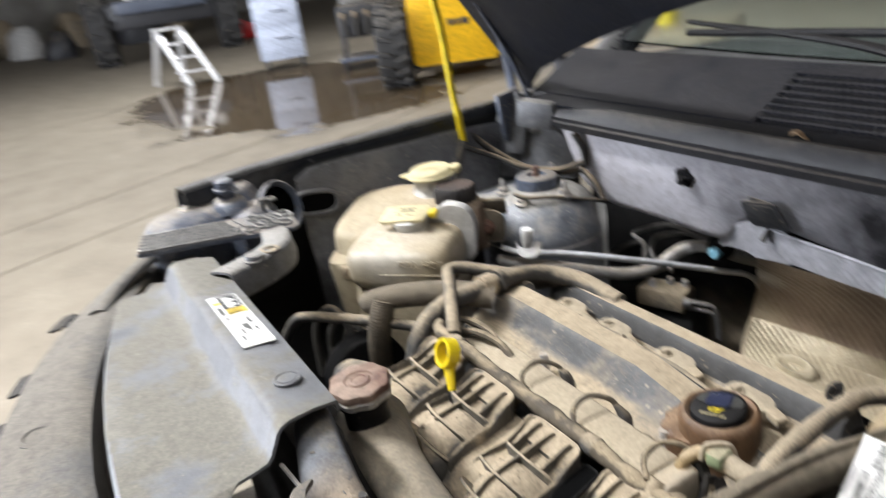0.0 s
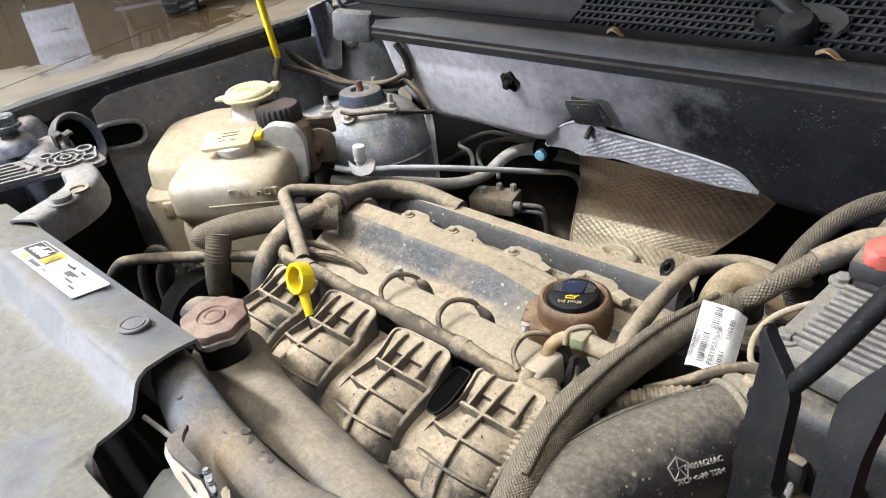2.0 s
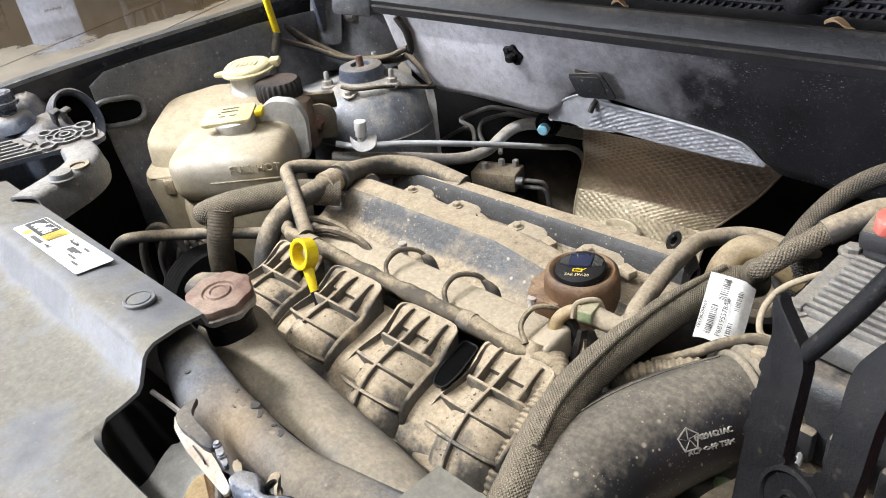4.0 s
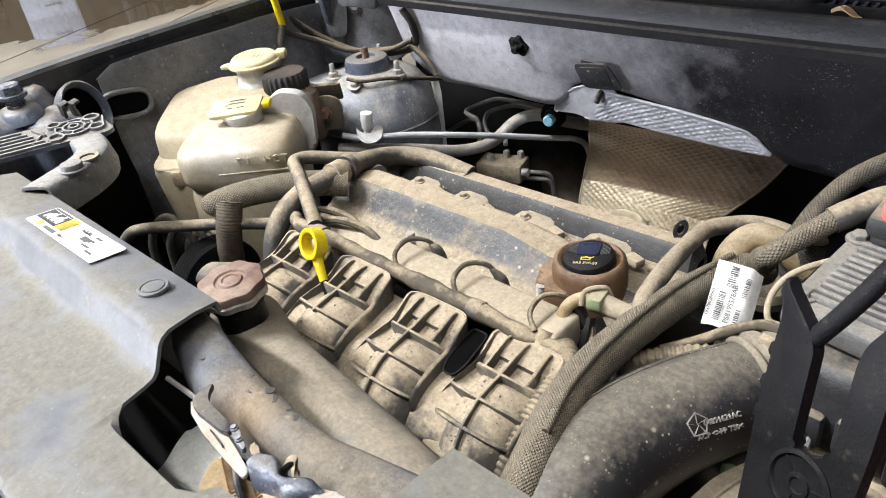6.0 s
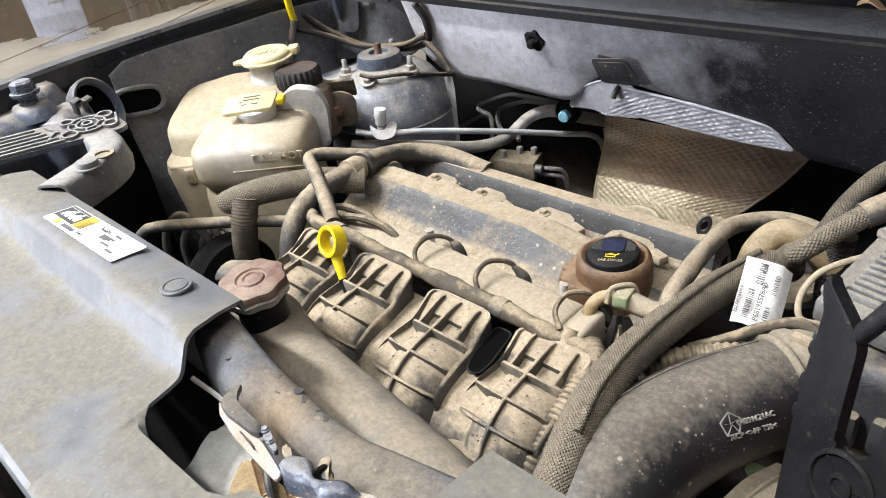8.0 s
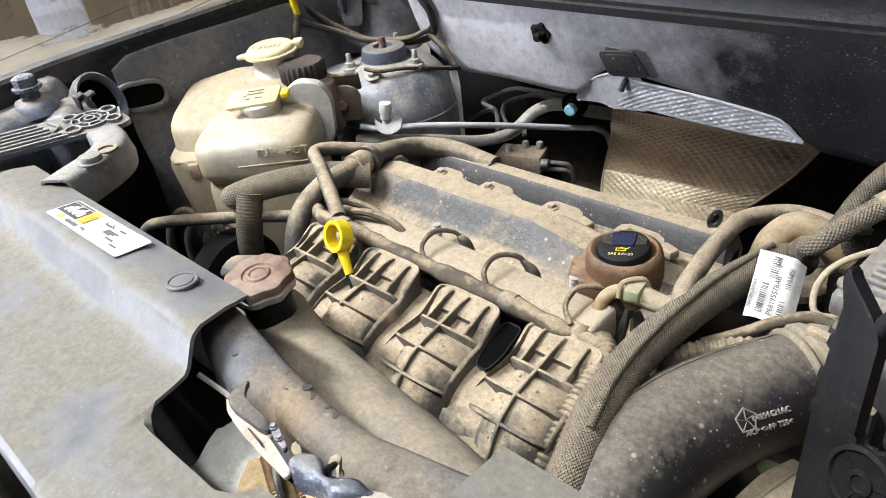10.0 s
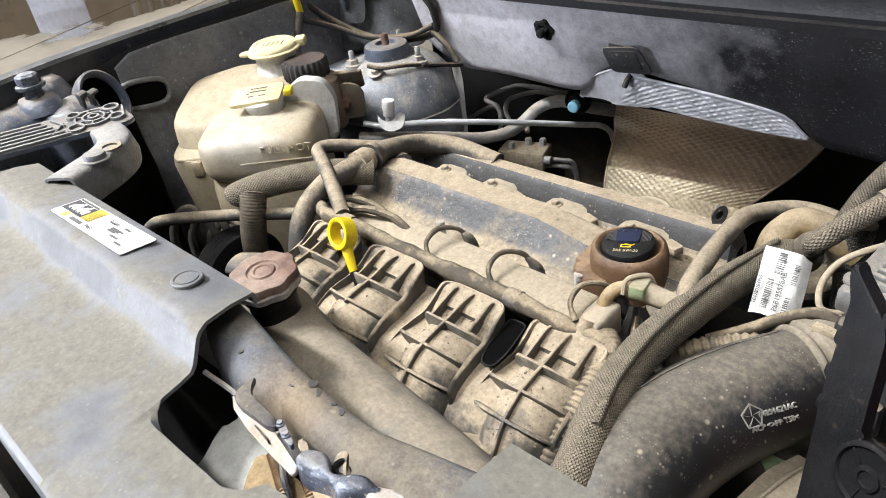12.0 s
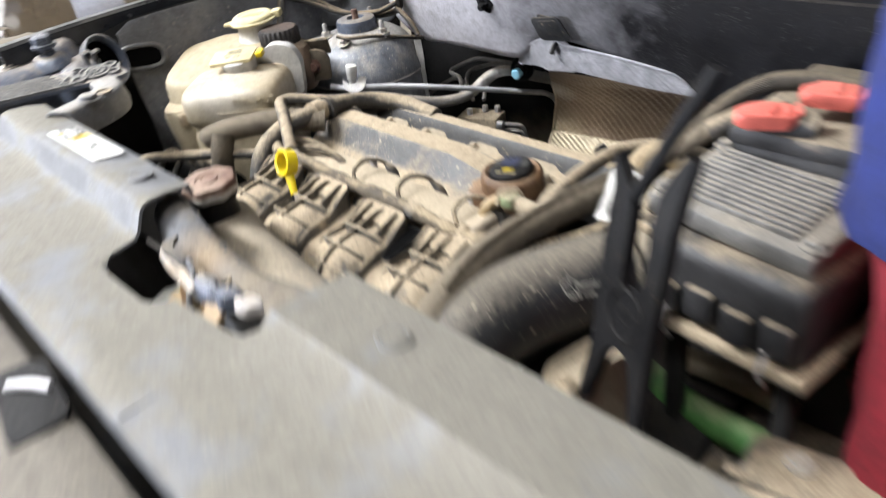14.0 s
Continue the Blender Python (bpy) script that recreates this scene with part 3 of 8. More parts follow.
    rows = [[V(x, 0.845, 1.084), V(x, 0.88, 1.10), V(x, 0.93, 1.128), V(x, 0.96, 1.14)] for x in (-1.02, -0.9, -0.8, -0.7, -0.6, -0.545)]
    sheet(b, rows, 0.004)
    rows = [[V(x, 0.935, 1.130), V(x, 0.96, 1.14)] for x in (-0.545, -0.2, 0.2, 0.42)]
    sheet(b, rows, 0.004)
    part("cowl_panel", b, M_COWLTOP, t, "satin black cowl panel")
    b = B()
    box(b, (1.42, 0.13, 0.004), pose(CX, 0.89, 1.062, 18), 0)
    part("cowl_tray", b, M_DEEP, t)
    b = B()
    n = 92
    for i in range(n):
        x = -0.545 + 0.0105 * i
        box(b, (0.0036, 0.108, 0.006), pose(x + 0.010, 0.889, 1.1045, 28, 0, -12), 0)
    for k in range(9):
        y = 0.845 + 0.0115 * k
        box(b, (0.965, 0.0036, 0.006), pose(-0.062, y, 1.083 + (y - 0.845) * 0.53, 28), 0)
    tagged(part("cowl_lattice", b, M_COWLTOP, t, "black plastic lattice vent"), kind="stuff")
    # seal along the front of the cowl
    b = B()
    xs = [-0.90 + 0.06 * i for i in range(22)]
    rows = []
    for x in xs:
        s = 0.012 * max(0.0, -0.80 - x) / 0.1
        rows.append([V(x, 0.797, 1.045), V(x, 0.793, 1.054), V(x, 0.798, 1.056), V(x, 0.794, 1.064), V(x, 0.798, 1.076 - s), V(x, 0.806, 1.0815 - s), V(x, 0.816, 1.080 - s), V(x, 0.82, 1.070)])
    sheet(b, rows, 0.003)
    part("cowl_seal", b, M_SEAL, t, "dusty rubber cowl seal")
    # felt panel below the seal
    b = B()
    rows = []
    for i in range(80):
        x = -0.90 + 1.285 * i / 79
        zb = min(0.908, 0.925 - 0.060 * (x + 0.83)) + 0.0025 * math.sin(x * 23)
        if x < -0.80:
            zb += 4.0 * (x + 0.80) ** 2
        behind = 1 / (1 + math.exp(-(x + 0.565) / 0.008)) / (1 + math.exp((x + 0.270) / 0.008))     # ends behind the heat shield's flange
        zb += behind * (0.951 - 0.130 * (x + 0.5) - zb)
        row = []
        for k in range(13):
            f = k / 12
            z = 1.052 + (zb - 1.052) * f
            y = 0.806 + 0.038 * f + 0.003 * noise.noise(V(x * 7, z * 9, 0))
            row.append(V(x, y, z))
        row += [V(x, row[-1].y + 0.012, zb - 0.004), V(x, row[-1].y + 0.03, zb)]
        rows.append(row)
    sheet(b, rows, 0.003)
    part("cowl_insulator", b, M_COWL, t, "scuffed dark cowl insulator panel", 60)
    # raised pad with a dark window, and the round retaining clip
    mp = frame_of((-0.503, 0.8228, 0.976), (1, 0, 0.05), (0, -1, -0.36))
    b = B()
    prism(b, rounded([(-0.036, 0.014), (0.020, 0.020), (0.036, -0.022), (-0.028, -0.026)], 0.008, 5), 0.0022, mp, 0.0010, 3)
    pad = part("pad", b, M_DARK, t, "raised pad pressed into the insulator")
    b = B()
    prism(b, rounded([(-0.026, 0.010), (0.016, 0.014), (0.022, -0.016), (-0.018, -0.016)], 0.004, 4), 0.0012, mp @ pose(0, 0, 0.0018), 0.0003)
    part("window", b, M_DARK, pad, "dark speckled window in the pad")
    mk = frame_of((-0.634, 0.8165, 1.000), (1, 0, 0), (0, -1, -0.36))
    b = B()
    lathe(b, [(0.016, -0.004), (0.015, 0.001), (0.010, 0.002), (0.009, -0.001)], mk, 22, 5, 0.14)
    lathe(b, [(0.0065, -0.003), (0.0065, 0.010), (0.005, 0.012)], mk, 10)
    for a in (25, 115):
        box(b, (0.024, 0.0035, 0.004), mk @ pose(0, 0, 0.003, 0, 0, a), 0.001)
    part("push_clip", b, M_BLACK, t, "black ribbed push clip")
    # windscreen, pillars
    b = B()
    rows = []
    for i in range(9):
        x = CX - 0.68 + 1.36 * i / 8
        k = 0.06 * ((x - CX) / 0.68) ** 2
        rows.append([V(x * 1.0, 0.962 + k + 0.78 * f, 1.145 + 0.50 * f) for f in (0, 0.25, 0.5, 0.75, 1.0)])
    sheet(b, rows, 0.005)
    g = part("windscreen", b, M_GLASS, t, "greenish windscreen reflecting the strip lights")
    g.visible_shadow = False
    for sx in (-1, 1):
        b = B()
        tube(b, [(CX + sx * 0.70, 0.99, 1.10), (CX + sx * 0.68, 1.40, 1.40), (CX + sx * 0.63, 1.82, 1.65)], 0.035, 10)
        part("pillar", b, M_PAINT, t)
    b = B()
    box(b, (1.4, 0.5, 0.04), pose(CX, 1.25, 1.08, -4), 0.02)
    part("dashboard", b, M_BLACK, t, "matt black dashboard")
    b = B()
    box(b, (1.36, 0.8, 0.03), pose(CX, 2.15, 1.66), 0.01)
    box(b, (1.36, 0.03, 1.2), pose(CX, 2.5, 1.06), 0.01)
    part("cabin_shell", b, M_DEEP, t)
    # wiper: pivot cap and arm
    b = B()
    lathe(b, [(0.022, 0), (0.022, 0.012), (0.017, 0.02), (0.006, 0.022)], pose(-0.255, 0.862, 1.094, 28))
    part("wiper_pivot", b, M_BLACK, t)
    b = B()
    tube(b, [(-0.255, 0.868, 1.112), (-0.32, 0.90, 1.135), (-0.47, 0.965, 1.165), (-0.80, 1.01, 1.185)], lambda s: 0.013 - 0.007 * s, 10, squash=0.6)
    tube(b, [(0.30, 0.93, 1.145), (-0.1, 0.965, 1.17), (-0.35, 0.985, 1.18), (-0.78, 0.985, 1.172)], 0.006, 8)
    part("wiper_arm", b, M_BLACK, t, "black wiper arm")
    b = B()
    rows = []
    for i in range(15):
        a = radians(-25 + 230 * i / 14)
        rows.append([V(-0.255 + 0.052 * math.cos(a), 0.866 + 0.030 * math.sin(a), 1.104 + 0.014 * math.sin(a)), V(-0.255 + 0.038 * math.cos(a), 0.866 + 0.020 * math.sin(a), 1.092 + 0.010 * math.sin(a))])
    sheet(b, rows, 0.004)
    part("wiper_well", b, M_BLACK, t)
    # open bonnet on its hinges
    b = B()
    rows = []
    L, ang = 0.98, radians(51)
    for i in range(13):
        row = []
        for k in range(15):
            u = -1 + 2 * k / 14
            d0 = 0.25 * (1 - abs(u) ** 1.5)
            d = d0 + (L - 0.10 * u * u - d0) * i / 12
            edge = 0.022 * max(0.0, (abs(u) - 0.93) / 0.07)
            row.append(V(CX + 0.775 * u, 0.855 - d * math.cos(ang) + edge * 0.8, 1.092 + d * math.sin(ang) + 0.03 * math.sin(math.pi * i / 12) - edge * 0.6))
        rows.append(row)
    sheet(b, rows, 0.012)
    part("bonnet", b, M_COWLTOP, t, "dark painted bonnet propped open")
    for sx in (-1, 1):
        x = CX + sx * 0.735
        b = B()
        tube(b, [(x, 0.80, 1.015), (x - 0.01, 0.815, 1.10), (x - 0.01, 0.80, 1.20)], 0.009, 8, squash=0.5)
        tube(b, [(x + 0.03, 0.83, 1.06), (x + 0.01, 0.80, 1.16), (x + 0.015, 0.74, 1.26)], 0.006, 8, squash=0.6)
        box(b, (0.012, 0.05, 0.09), pose(x, 0.80, 1.05, 8), 0.003)
        part("hinge", b, M_LAMPB, t, "grey steel bonnet hinge")
    return t


CAR = car_shell()


def bonnet_prop():
    t = thing("bonnet_prop", "thin prop rod with a yellow sleeve holding the bonnet", "prop rod", (-1.05, 0.68, 0.95))
    b = B()
    tube(b, [(-1.05, 0.665, 0.93), (-1.05, 0.684, 0.985), (-1.05, 0.70, 1.022)], 0.007, 10)
    part("rod", b, M_HOSE, t)
    b = B()
    tube(b, [(-1.05, 0.70, 1.02), (-1.05, 0.690, 1.12), (-1.05, 0.676, 1.27), (-1.05, 0.62, 1.44)], 0.0062, 10)
    part("sleeve", b, M_YELLOW, t, "bright yellow rubber sleeve")


bonnet_prop()


def shield_panel():
    """The sight shield over the radiator: flange, sloping face, flat field, with a cut-out for the latch."""
    t = thing("radiator_shield", "grey dusty plastic radiator sight shield with a sticker", "panel", (-0.6, 0.1, 0.98))
    b = B()

    def front(x):
        d = max(0.0, -0.465 - x)
        return 0.006 + 0.35 * d * d
    rows = []
    xs = [-0.86, -0.80, -0.74, -0.68, -0.62, -0.56, -0.50, -0.46, -0.415]
    for x in xs:
        e = 1 if x == xs[-1] else 0
        yf = front(x)
        row = [V(x + e * 0.010, yf, 0.982), V(x + e * 0.010, yf + 0.002, 0.996)]
        row += [V(x + e * 0.010, yf + (0.078 - yf) * f, 0.9985 + 0.002 * (1 - e) * noise.noise(V(x * 9, f * 3, 2))) for f in (0.08, 0.4, 0.7, 1.0)]
        row += [V(x + e * 0.004, 0.108, 0.999), V(x + e * 0.003, 0.117, 1.0005), V(x + e * 0.002, 0.121, 1.004), V(x + e * 0.001, 0.130, 1.021), V(x, 0.134, 1.0245), V(x - e * 0.003, 0.142, 1.026),
                V(x - e * 0.009, 0.165, 1.0235), V(x - e * 0.015, 0.187, 1.018), V(x - e * 0.015, 0.189, 1.008)]
        rows.append(row)
    sheet(b, rows, -0.003)
    part("left_wing", b, M_SHEET, t)
    b = B()
    rows = [[V(-0.405, 0.006, 0.982), V(-0.405, 0.008, 0.996), V(-0.405, 0.0118, 0.9985), V(-0.405, 0.035, 0.9985), V(-0.405, 0.0564, 0.9985), V(-0.405, 0.078, 0.9985), V(-0.4078, 0.092, 0.9988)]]
    for x, yb, zb in ((-0.4050, 0.0890, 0.9980), (-0.4005, 0.0845, 0.9965), (-0.394, 0.0810, 0.9945)):
        rows.append([V(x, 0.006, 0.982), V(x, 0.008, 0.996), V(x, 0.0118, 0.9985), V(x, 0.035, 0.9985), V(x, 0.0564, 0.9985), V(x, yb - 0.004, 0.9985), V(x, yb, zb)])
    for x, yb in ((-0.386, 0.0785), (-0.35, 0.079), (-0.31, 0.080), (-0.298, 0.086), (-0.29, 0.098), (-0.25, 0.102), (-0.215, 0.104), (-0.202, 0.108), (-0.195, 0.13)):
        rows.append([V(x, 0.006, 0.982), V(x, 0.008, 0.996), V(x, 0.0118, 0.9985), V(x, 0.035, 0.9985), V(x, 0.0564, 0.9985), V(x, yb - 0.002, 0.9985), V(x, yb, 0.992)])
    sheet(b, rows, -0.003)
    part("bridge", b, M_SHEET, t)
    b = B()
    rows = []
    for x in (-0.195, -0.17, -0.12, -0.06, 0.0, 0.06, 0.12, 0.20, 0.26):
        e = max(0, x - 0.1)
        yf = 0.006 + 0.35 * e * e
        rows.append([V(x, yf, 0.982), V(x, yf + 0.002, 0.996), V(x, 0.04 + e * 0.1, 0.9985), V(x, 0.078, 0.9985), V(x, 0.117, 1.0005), V(x, 0.130, 1.010), V(x, 0.16, 1.008), V(x, 0.198, 1.004), V(x, 0.201, 0.992)])
    sheet(b, rows, -0.003)
    part("right_wing", b, M_SHEET, t)
    for x, y, z in ((-0.479, 0.162, 1.0265), (-0.10, 0.165, 1.009)):
        b = B()
        lathe(b, [(0.0125, -0.002), (0.0125, 0.0002), (0.0118, 0.0008), (0.0100, 0.0008), (0.0096, -0.0002), (0.0088, -0.0002), (0.0084, 0.0008), (0.002, 0.0012)], pose(x, y, z, -3), 28)
        part("push_pin", b, M_SHEET, t, "flat grey push pin")
    # sticker
    n = V(0, 0.11, 1)
    m = frame_of((-0.633, 0.161, 1.0256), (1, 0.02, 0), n)
    b = B()
    prism(b, rounded([(-0.07, -0.016), (0.073, -0.0165), (0.073, 0.0165), (-0.07, 0.016)], 0.003), 0.0006, m)
    lab = part("warning_sticker", b, M_WHITE, t, "white warning sticker with a yellow and black panel")

    def patch(x0, x1, y0, y1, material, name="print"):
        b = B()
        prism(b, [(x0, y0), (x1, y0), (x1, y1), (x0, y1)], 0.0003, m @ pose(0, 0, 0.0006))
        part(name, b, material, lab)
    patch(-0.068, -0.012, -0.006, 0.0115, M_INK)
    patch(-0.028, -0.012, -0.006, 0.0145, M_LABELYEL)
    patch(-0.068, -0.030, 0.0122, 0.0145, M_INKGREY)
    patch(-0.052, -0.044, -0.014, -0.0065, M_LABELYEL)
    patch(-0.036, -0.014, -0.013, -0.009, M_INKGREY)
    b = B()
    for k in range(7):
        w = 0.006 + 0.003 * (k % 3)
        prism(b, [(-0.062 + 0.0045 * k, -0.002 + 0.003 * (k % 2)), (-0.058 + 0.0045 * k, -0.003), (-0.058 + 0.0045 * k, w), (-0.061 + 0.0045 * k, w * 0.8)], 0.0002, m @ pose(0, 0, 0.00095))
    part("print", b, M_WHITE, lab)
    b = B()
    for x0, x1, y in ((0.030, 0.040, 0.008), (0.030, 0.044, -0.006), (0.018, 0.034, 0.0), (0.018, 0.038, 0.002), (0.018, 0.030, -0.002), (0.046, 0.058, -0.010), (0.006, 0.016, 0.0065)):
        prism(b, [(x0, y), (x1, y), (x1, y + 0.0022), (x0, y + 0.0022)], 0.0002, m @ pose(0, 0, 0.0006))
    part("print", b, M_INKGREY, lab)
    lettering("R-134a", 0.0062, m @ pose(0.012, 0.0085, 0.0008), M_INK, lab, depth=0.0001)
    lettering("PAG", 0.0062, m @ pose(-0.002, -0.0105, 0.0008), M_INK, lab, depth=0.0001)


shield_panel()

# ---- engine ----


def engine():
    t = thing("engine", "dusty four-cylinder engine with a black cam cover", "engine", (-0.46, 0.5, 0.43))
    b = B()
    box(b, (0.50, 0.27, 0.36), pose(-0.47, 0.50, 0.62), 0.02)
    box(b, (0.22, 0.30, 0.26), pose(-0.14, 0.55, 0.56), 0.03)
    part("block", b, M_DEEP, t, "grimy engine block in a near-black shade colour")
    # cam cover: flat ledge, raised ridge, trough and rear wall
    b = B()
    rows = []
    for x in (-0.70, -0.695, -0.655, -0.60, -0.50, -0.42, -0.385, -0.34, -0.255, -0.25):
        e = 0.012 if x in (-0.70, -0.25) else 0.0
        k = 0.55 + 0.45 * min(1.0, max(0.0, (-0.33 - x) / 0.09))       # the ridge sinks to the right
        if x <= -0.695:
            k = 0.75
        zr = 0.872 + 0.040 * k
        rows.append([V(x, 0.455, 0.80), V(x, 0.458, 0.862 - e), V(x, 0.464, 0.871 - e), V(x, 0.486, 0.880 - e), V(x, 0.4945, 0.885 - e + 0.002 * k),
                     V(x, 0.507, zr - 0.005 - e), V(x, 0.512, zr - e), V(x, 0.538, zr + 0.001 - e), V(x, 0.543, zr - 0.004 - e), V(x, 0.552, 0.864 - e), V(x, 0.56, 0.860 - e),
                     V(x, 0.606, 0.860 - e), V(x, 0.611, 0.864 - e), V(x, 0.617, 0.883 - e), V(x, 0.620, 0.887 - e), V(x, 0.634, 0.887 - e), V(x, 0.638, 0.880 - e), V(x, 0.64, 0.80)])
    sheet(b, rows, 0.004)
    cover = part("cam_cover", b, M_COVER, t, "dusty black plastic cam cover", 30)
    b = B()
    rows = []
    for i in range(9):
        x = -0.665 + 0.3 * i / 8
        rows.append([V(x, 0.470, 0.8735), V(x, 0.4965, 0.8875), V(x, 0.498, 0.886), V(x, 0.474, 0.870)])
    sheet(b, rows, 0.002)
    part("ledge_rib", b, M_DUSTY, cover)
    # end fillet of the trough on the left
    b = B()
    tube(b, [(-0.665, 0.548, 0.905), (-0.69, 0.562, 0.898), (-0.703, 0.585, 0.89), (-0.70, 0.612, 0.886), (-0.675, 0.627, 0.885)], 0.011, 12)
    tube(b, [(-0.58, 0.626, 0.885), (-0.675, 0.627, 0.885), (-0.71, 0.60, 0.888), (-0.712, 0.565, 0.9), (-0.69, 0.535, 0.906)], 0.0085, 12)
    part("breather_duct", b, M_HOSE, cover, "dusty moulded breather duct")
    # coil packs in the trough
    for i, (x, w) in enumerate(((-0.617, 0.05), (-0.535, 0.052), (-0.435, 0.056), (-0.335, 0.06))):
        b = B()
        prism(b, rounded([(-w / 2, -0.012), (w / 2 - 0.01, -0.016), (w / 2, 0.0), (w / 2 - 0.012, 0.016), (-w / 2, 0.013)], 0.006), 0.012, pose(x, 0.585, 0.874, 0, 0, -6), 0.003)
        c = part("coil_pack", b, M_TAN, t, "dust-covered ignition coil")
        b = B()
        box(b, (0.020, 0.013, 0.010), pose(x + w / 2 + 0.006, 0.578, 0.883, 0, 0, -20), 0.002)
        part("coil_plug", b, M_DUSTY, c)
        bolt(c, (x - w / 2 + 0.012, 0.584, 0.886), r=0.0055, material=M_TAN, h=0.006)
    b = B()
    tube(b, [(-0.585, 0.573, 0.888), (-0.56, 0.567, 0.892), (-0.53, 0.565, 0.890), (-0.505, 0.572, 0.888)], 0.005, 8)
    tube(b, [(-0.50, 0.574, 0.887), (-0.46, 0.566, 0.890), (-0.42, 0.568, 0.888), (-0.37, 0.566, 0.882)], 0.004, 8)
    part("coil_wire", b, M_HOSE, t)
    # oil filler with cap
    b = B()
    lathe(b, [(0.048, 0.840), (0.046, 0.858), (0.0385, 0.866), (0.037, 0.895), (0.0368, 0.918), (0.035, 0.926), (0.0315, 0.928), (0.028, 0.926), (0.026, 0.922)], pose(-0.304, 0.502, 0), 36)
    part("oil_filler_neck", b, M_RUSTPAINT, t, "rust-brown oil filler neck", 50)
    b = B()
    prism(b, rounded([(-0.340, 0.452), (-0.318, 0.438), (-0.285, 0.445), (-0.285, 0.53), (-0.325, 0.535), (-0.342, 0.515)], 0.010), 0.066, pose(-0.011, 0.020, 0.841), 0.008, 3)
    part("filler_housing", b, M_RUSTPAINT, t, "brown dusty filler housing")
    ct = thing("oil_cap", "black oil filler cap with yellow lettering", "cap", (-0.304, 0.500, 0.925))
    mc = frame_of((-0.3038, 0.5005, 0.925), (0.93, 0.36, 0), (-0.05, -0.09, 1)) @ Matrix.Diagonal((0.74, 0.74, 0.9, 1))
    b = B()
    lathe(b, [(0.034, 0), (0.0345, 0.004), (0.033, 0.0075), (0.029, 0.0095), (0.012, 0.0102)], mc, 40)
    part("cap_body", b, M_BLACK, ct)
    b = B()
    prism(b, rounded([(-0.0145, -0.006), (0.0145, -0.006), (0.0150, 0.020), (-0.0150, 0.020)], 0.003), 0.0042, mc @ pose(0, 0, 0.0085), 0.002, 3)
    part("grip", b, M_CAPBLUE, ct, "glossy blue-black grip")
    for sx in (-1, 1):
        b = B()
        for k in range(8):
            x0 = sx * (0.0160 + k * 0.0016)
            y1 = 0.021 - 0.0013 * k
            prism(b, [(x0, -0.003 + 0.0004 * k), (x0 + 0.0008, -0.003 + 0.0004 * k), (x0 + 0.0008, y1), (x0, y1)], 0.0022, mc @ pose(0, 0, 0.0088))
        tagged(part("ridge", b, M_INKGREY, ct), kind="stuff")
    lettering("SAE 5W-20", 0.0066, mc @ pose(0.0005, -0.0215, 0.0098), M_YELLOW_OLD, ct)
    # oil-can mark
    b = B()
    mk = mc @ pose(0, -0.0125, 0.0101)
    for q in ([(-0.007, -0.003), (0.006, -0.003), (0.006, -0.0016), (-0.007, -0.0016)], [(-0.007, 0.0016), (0.006, 0.0016), (0.006, 0.003), (-0.007, 0.003)], [(-0.007, -0.003), (-0.0054, -0.003), (-0.0054, 0.003), (-0.007, 0.003)],
              [(0.0044, -0.003), (0.006, -0.003), (0.006, 0.003), (0.0044, 0.003)], [(0.006, 0.0005), (0.0105, 0.004), (0.0098, 0.005), (0.006, 0.002)], [(-0.0025, 0.003), (0.0015, 0.003), (0.0015, 0.0045), (-0.0025, 0.0045)]):
        prism(b, q, 0.0004, mk)
    part("symbol", b, M_YELLOW, ct)
    return t


ENGINE = engine()

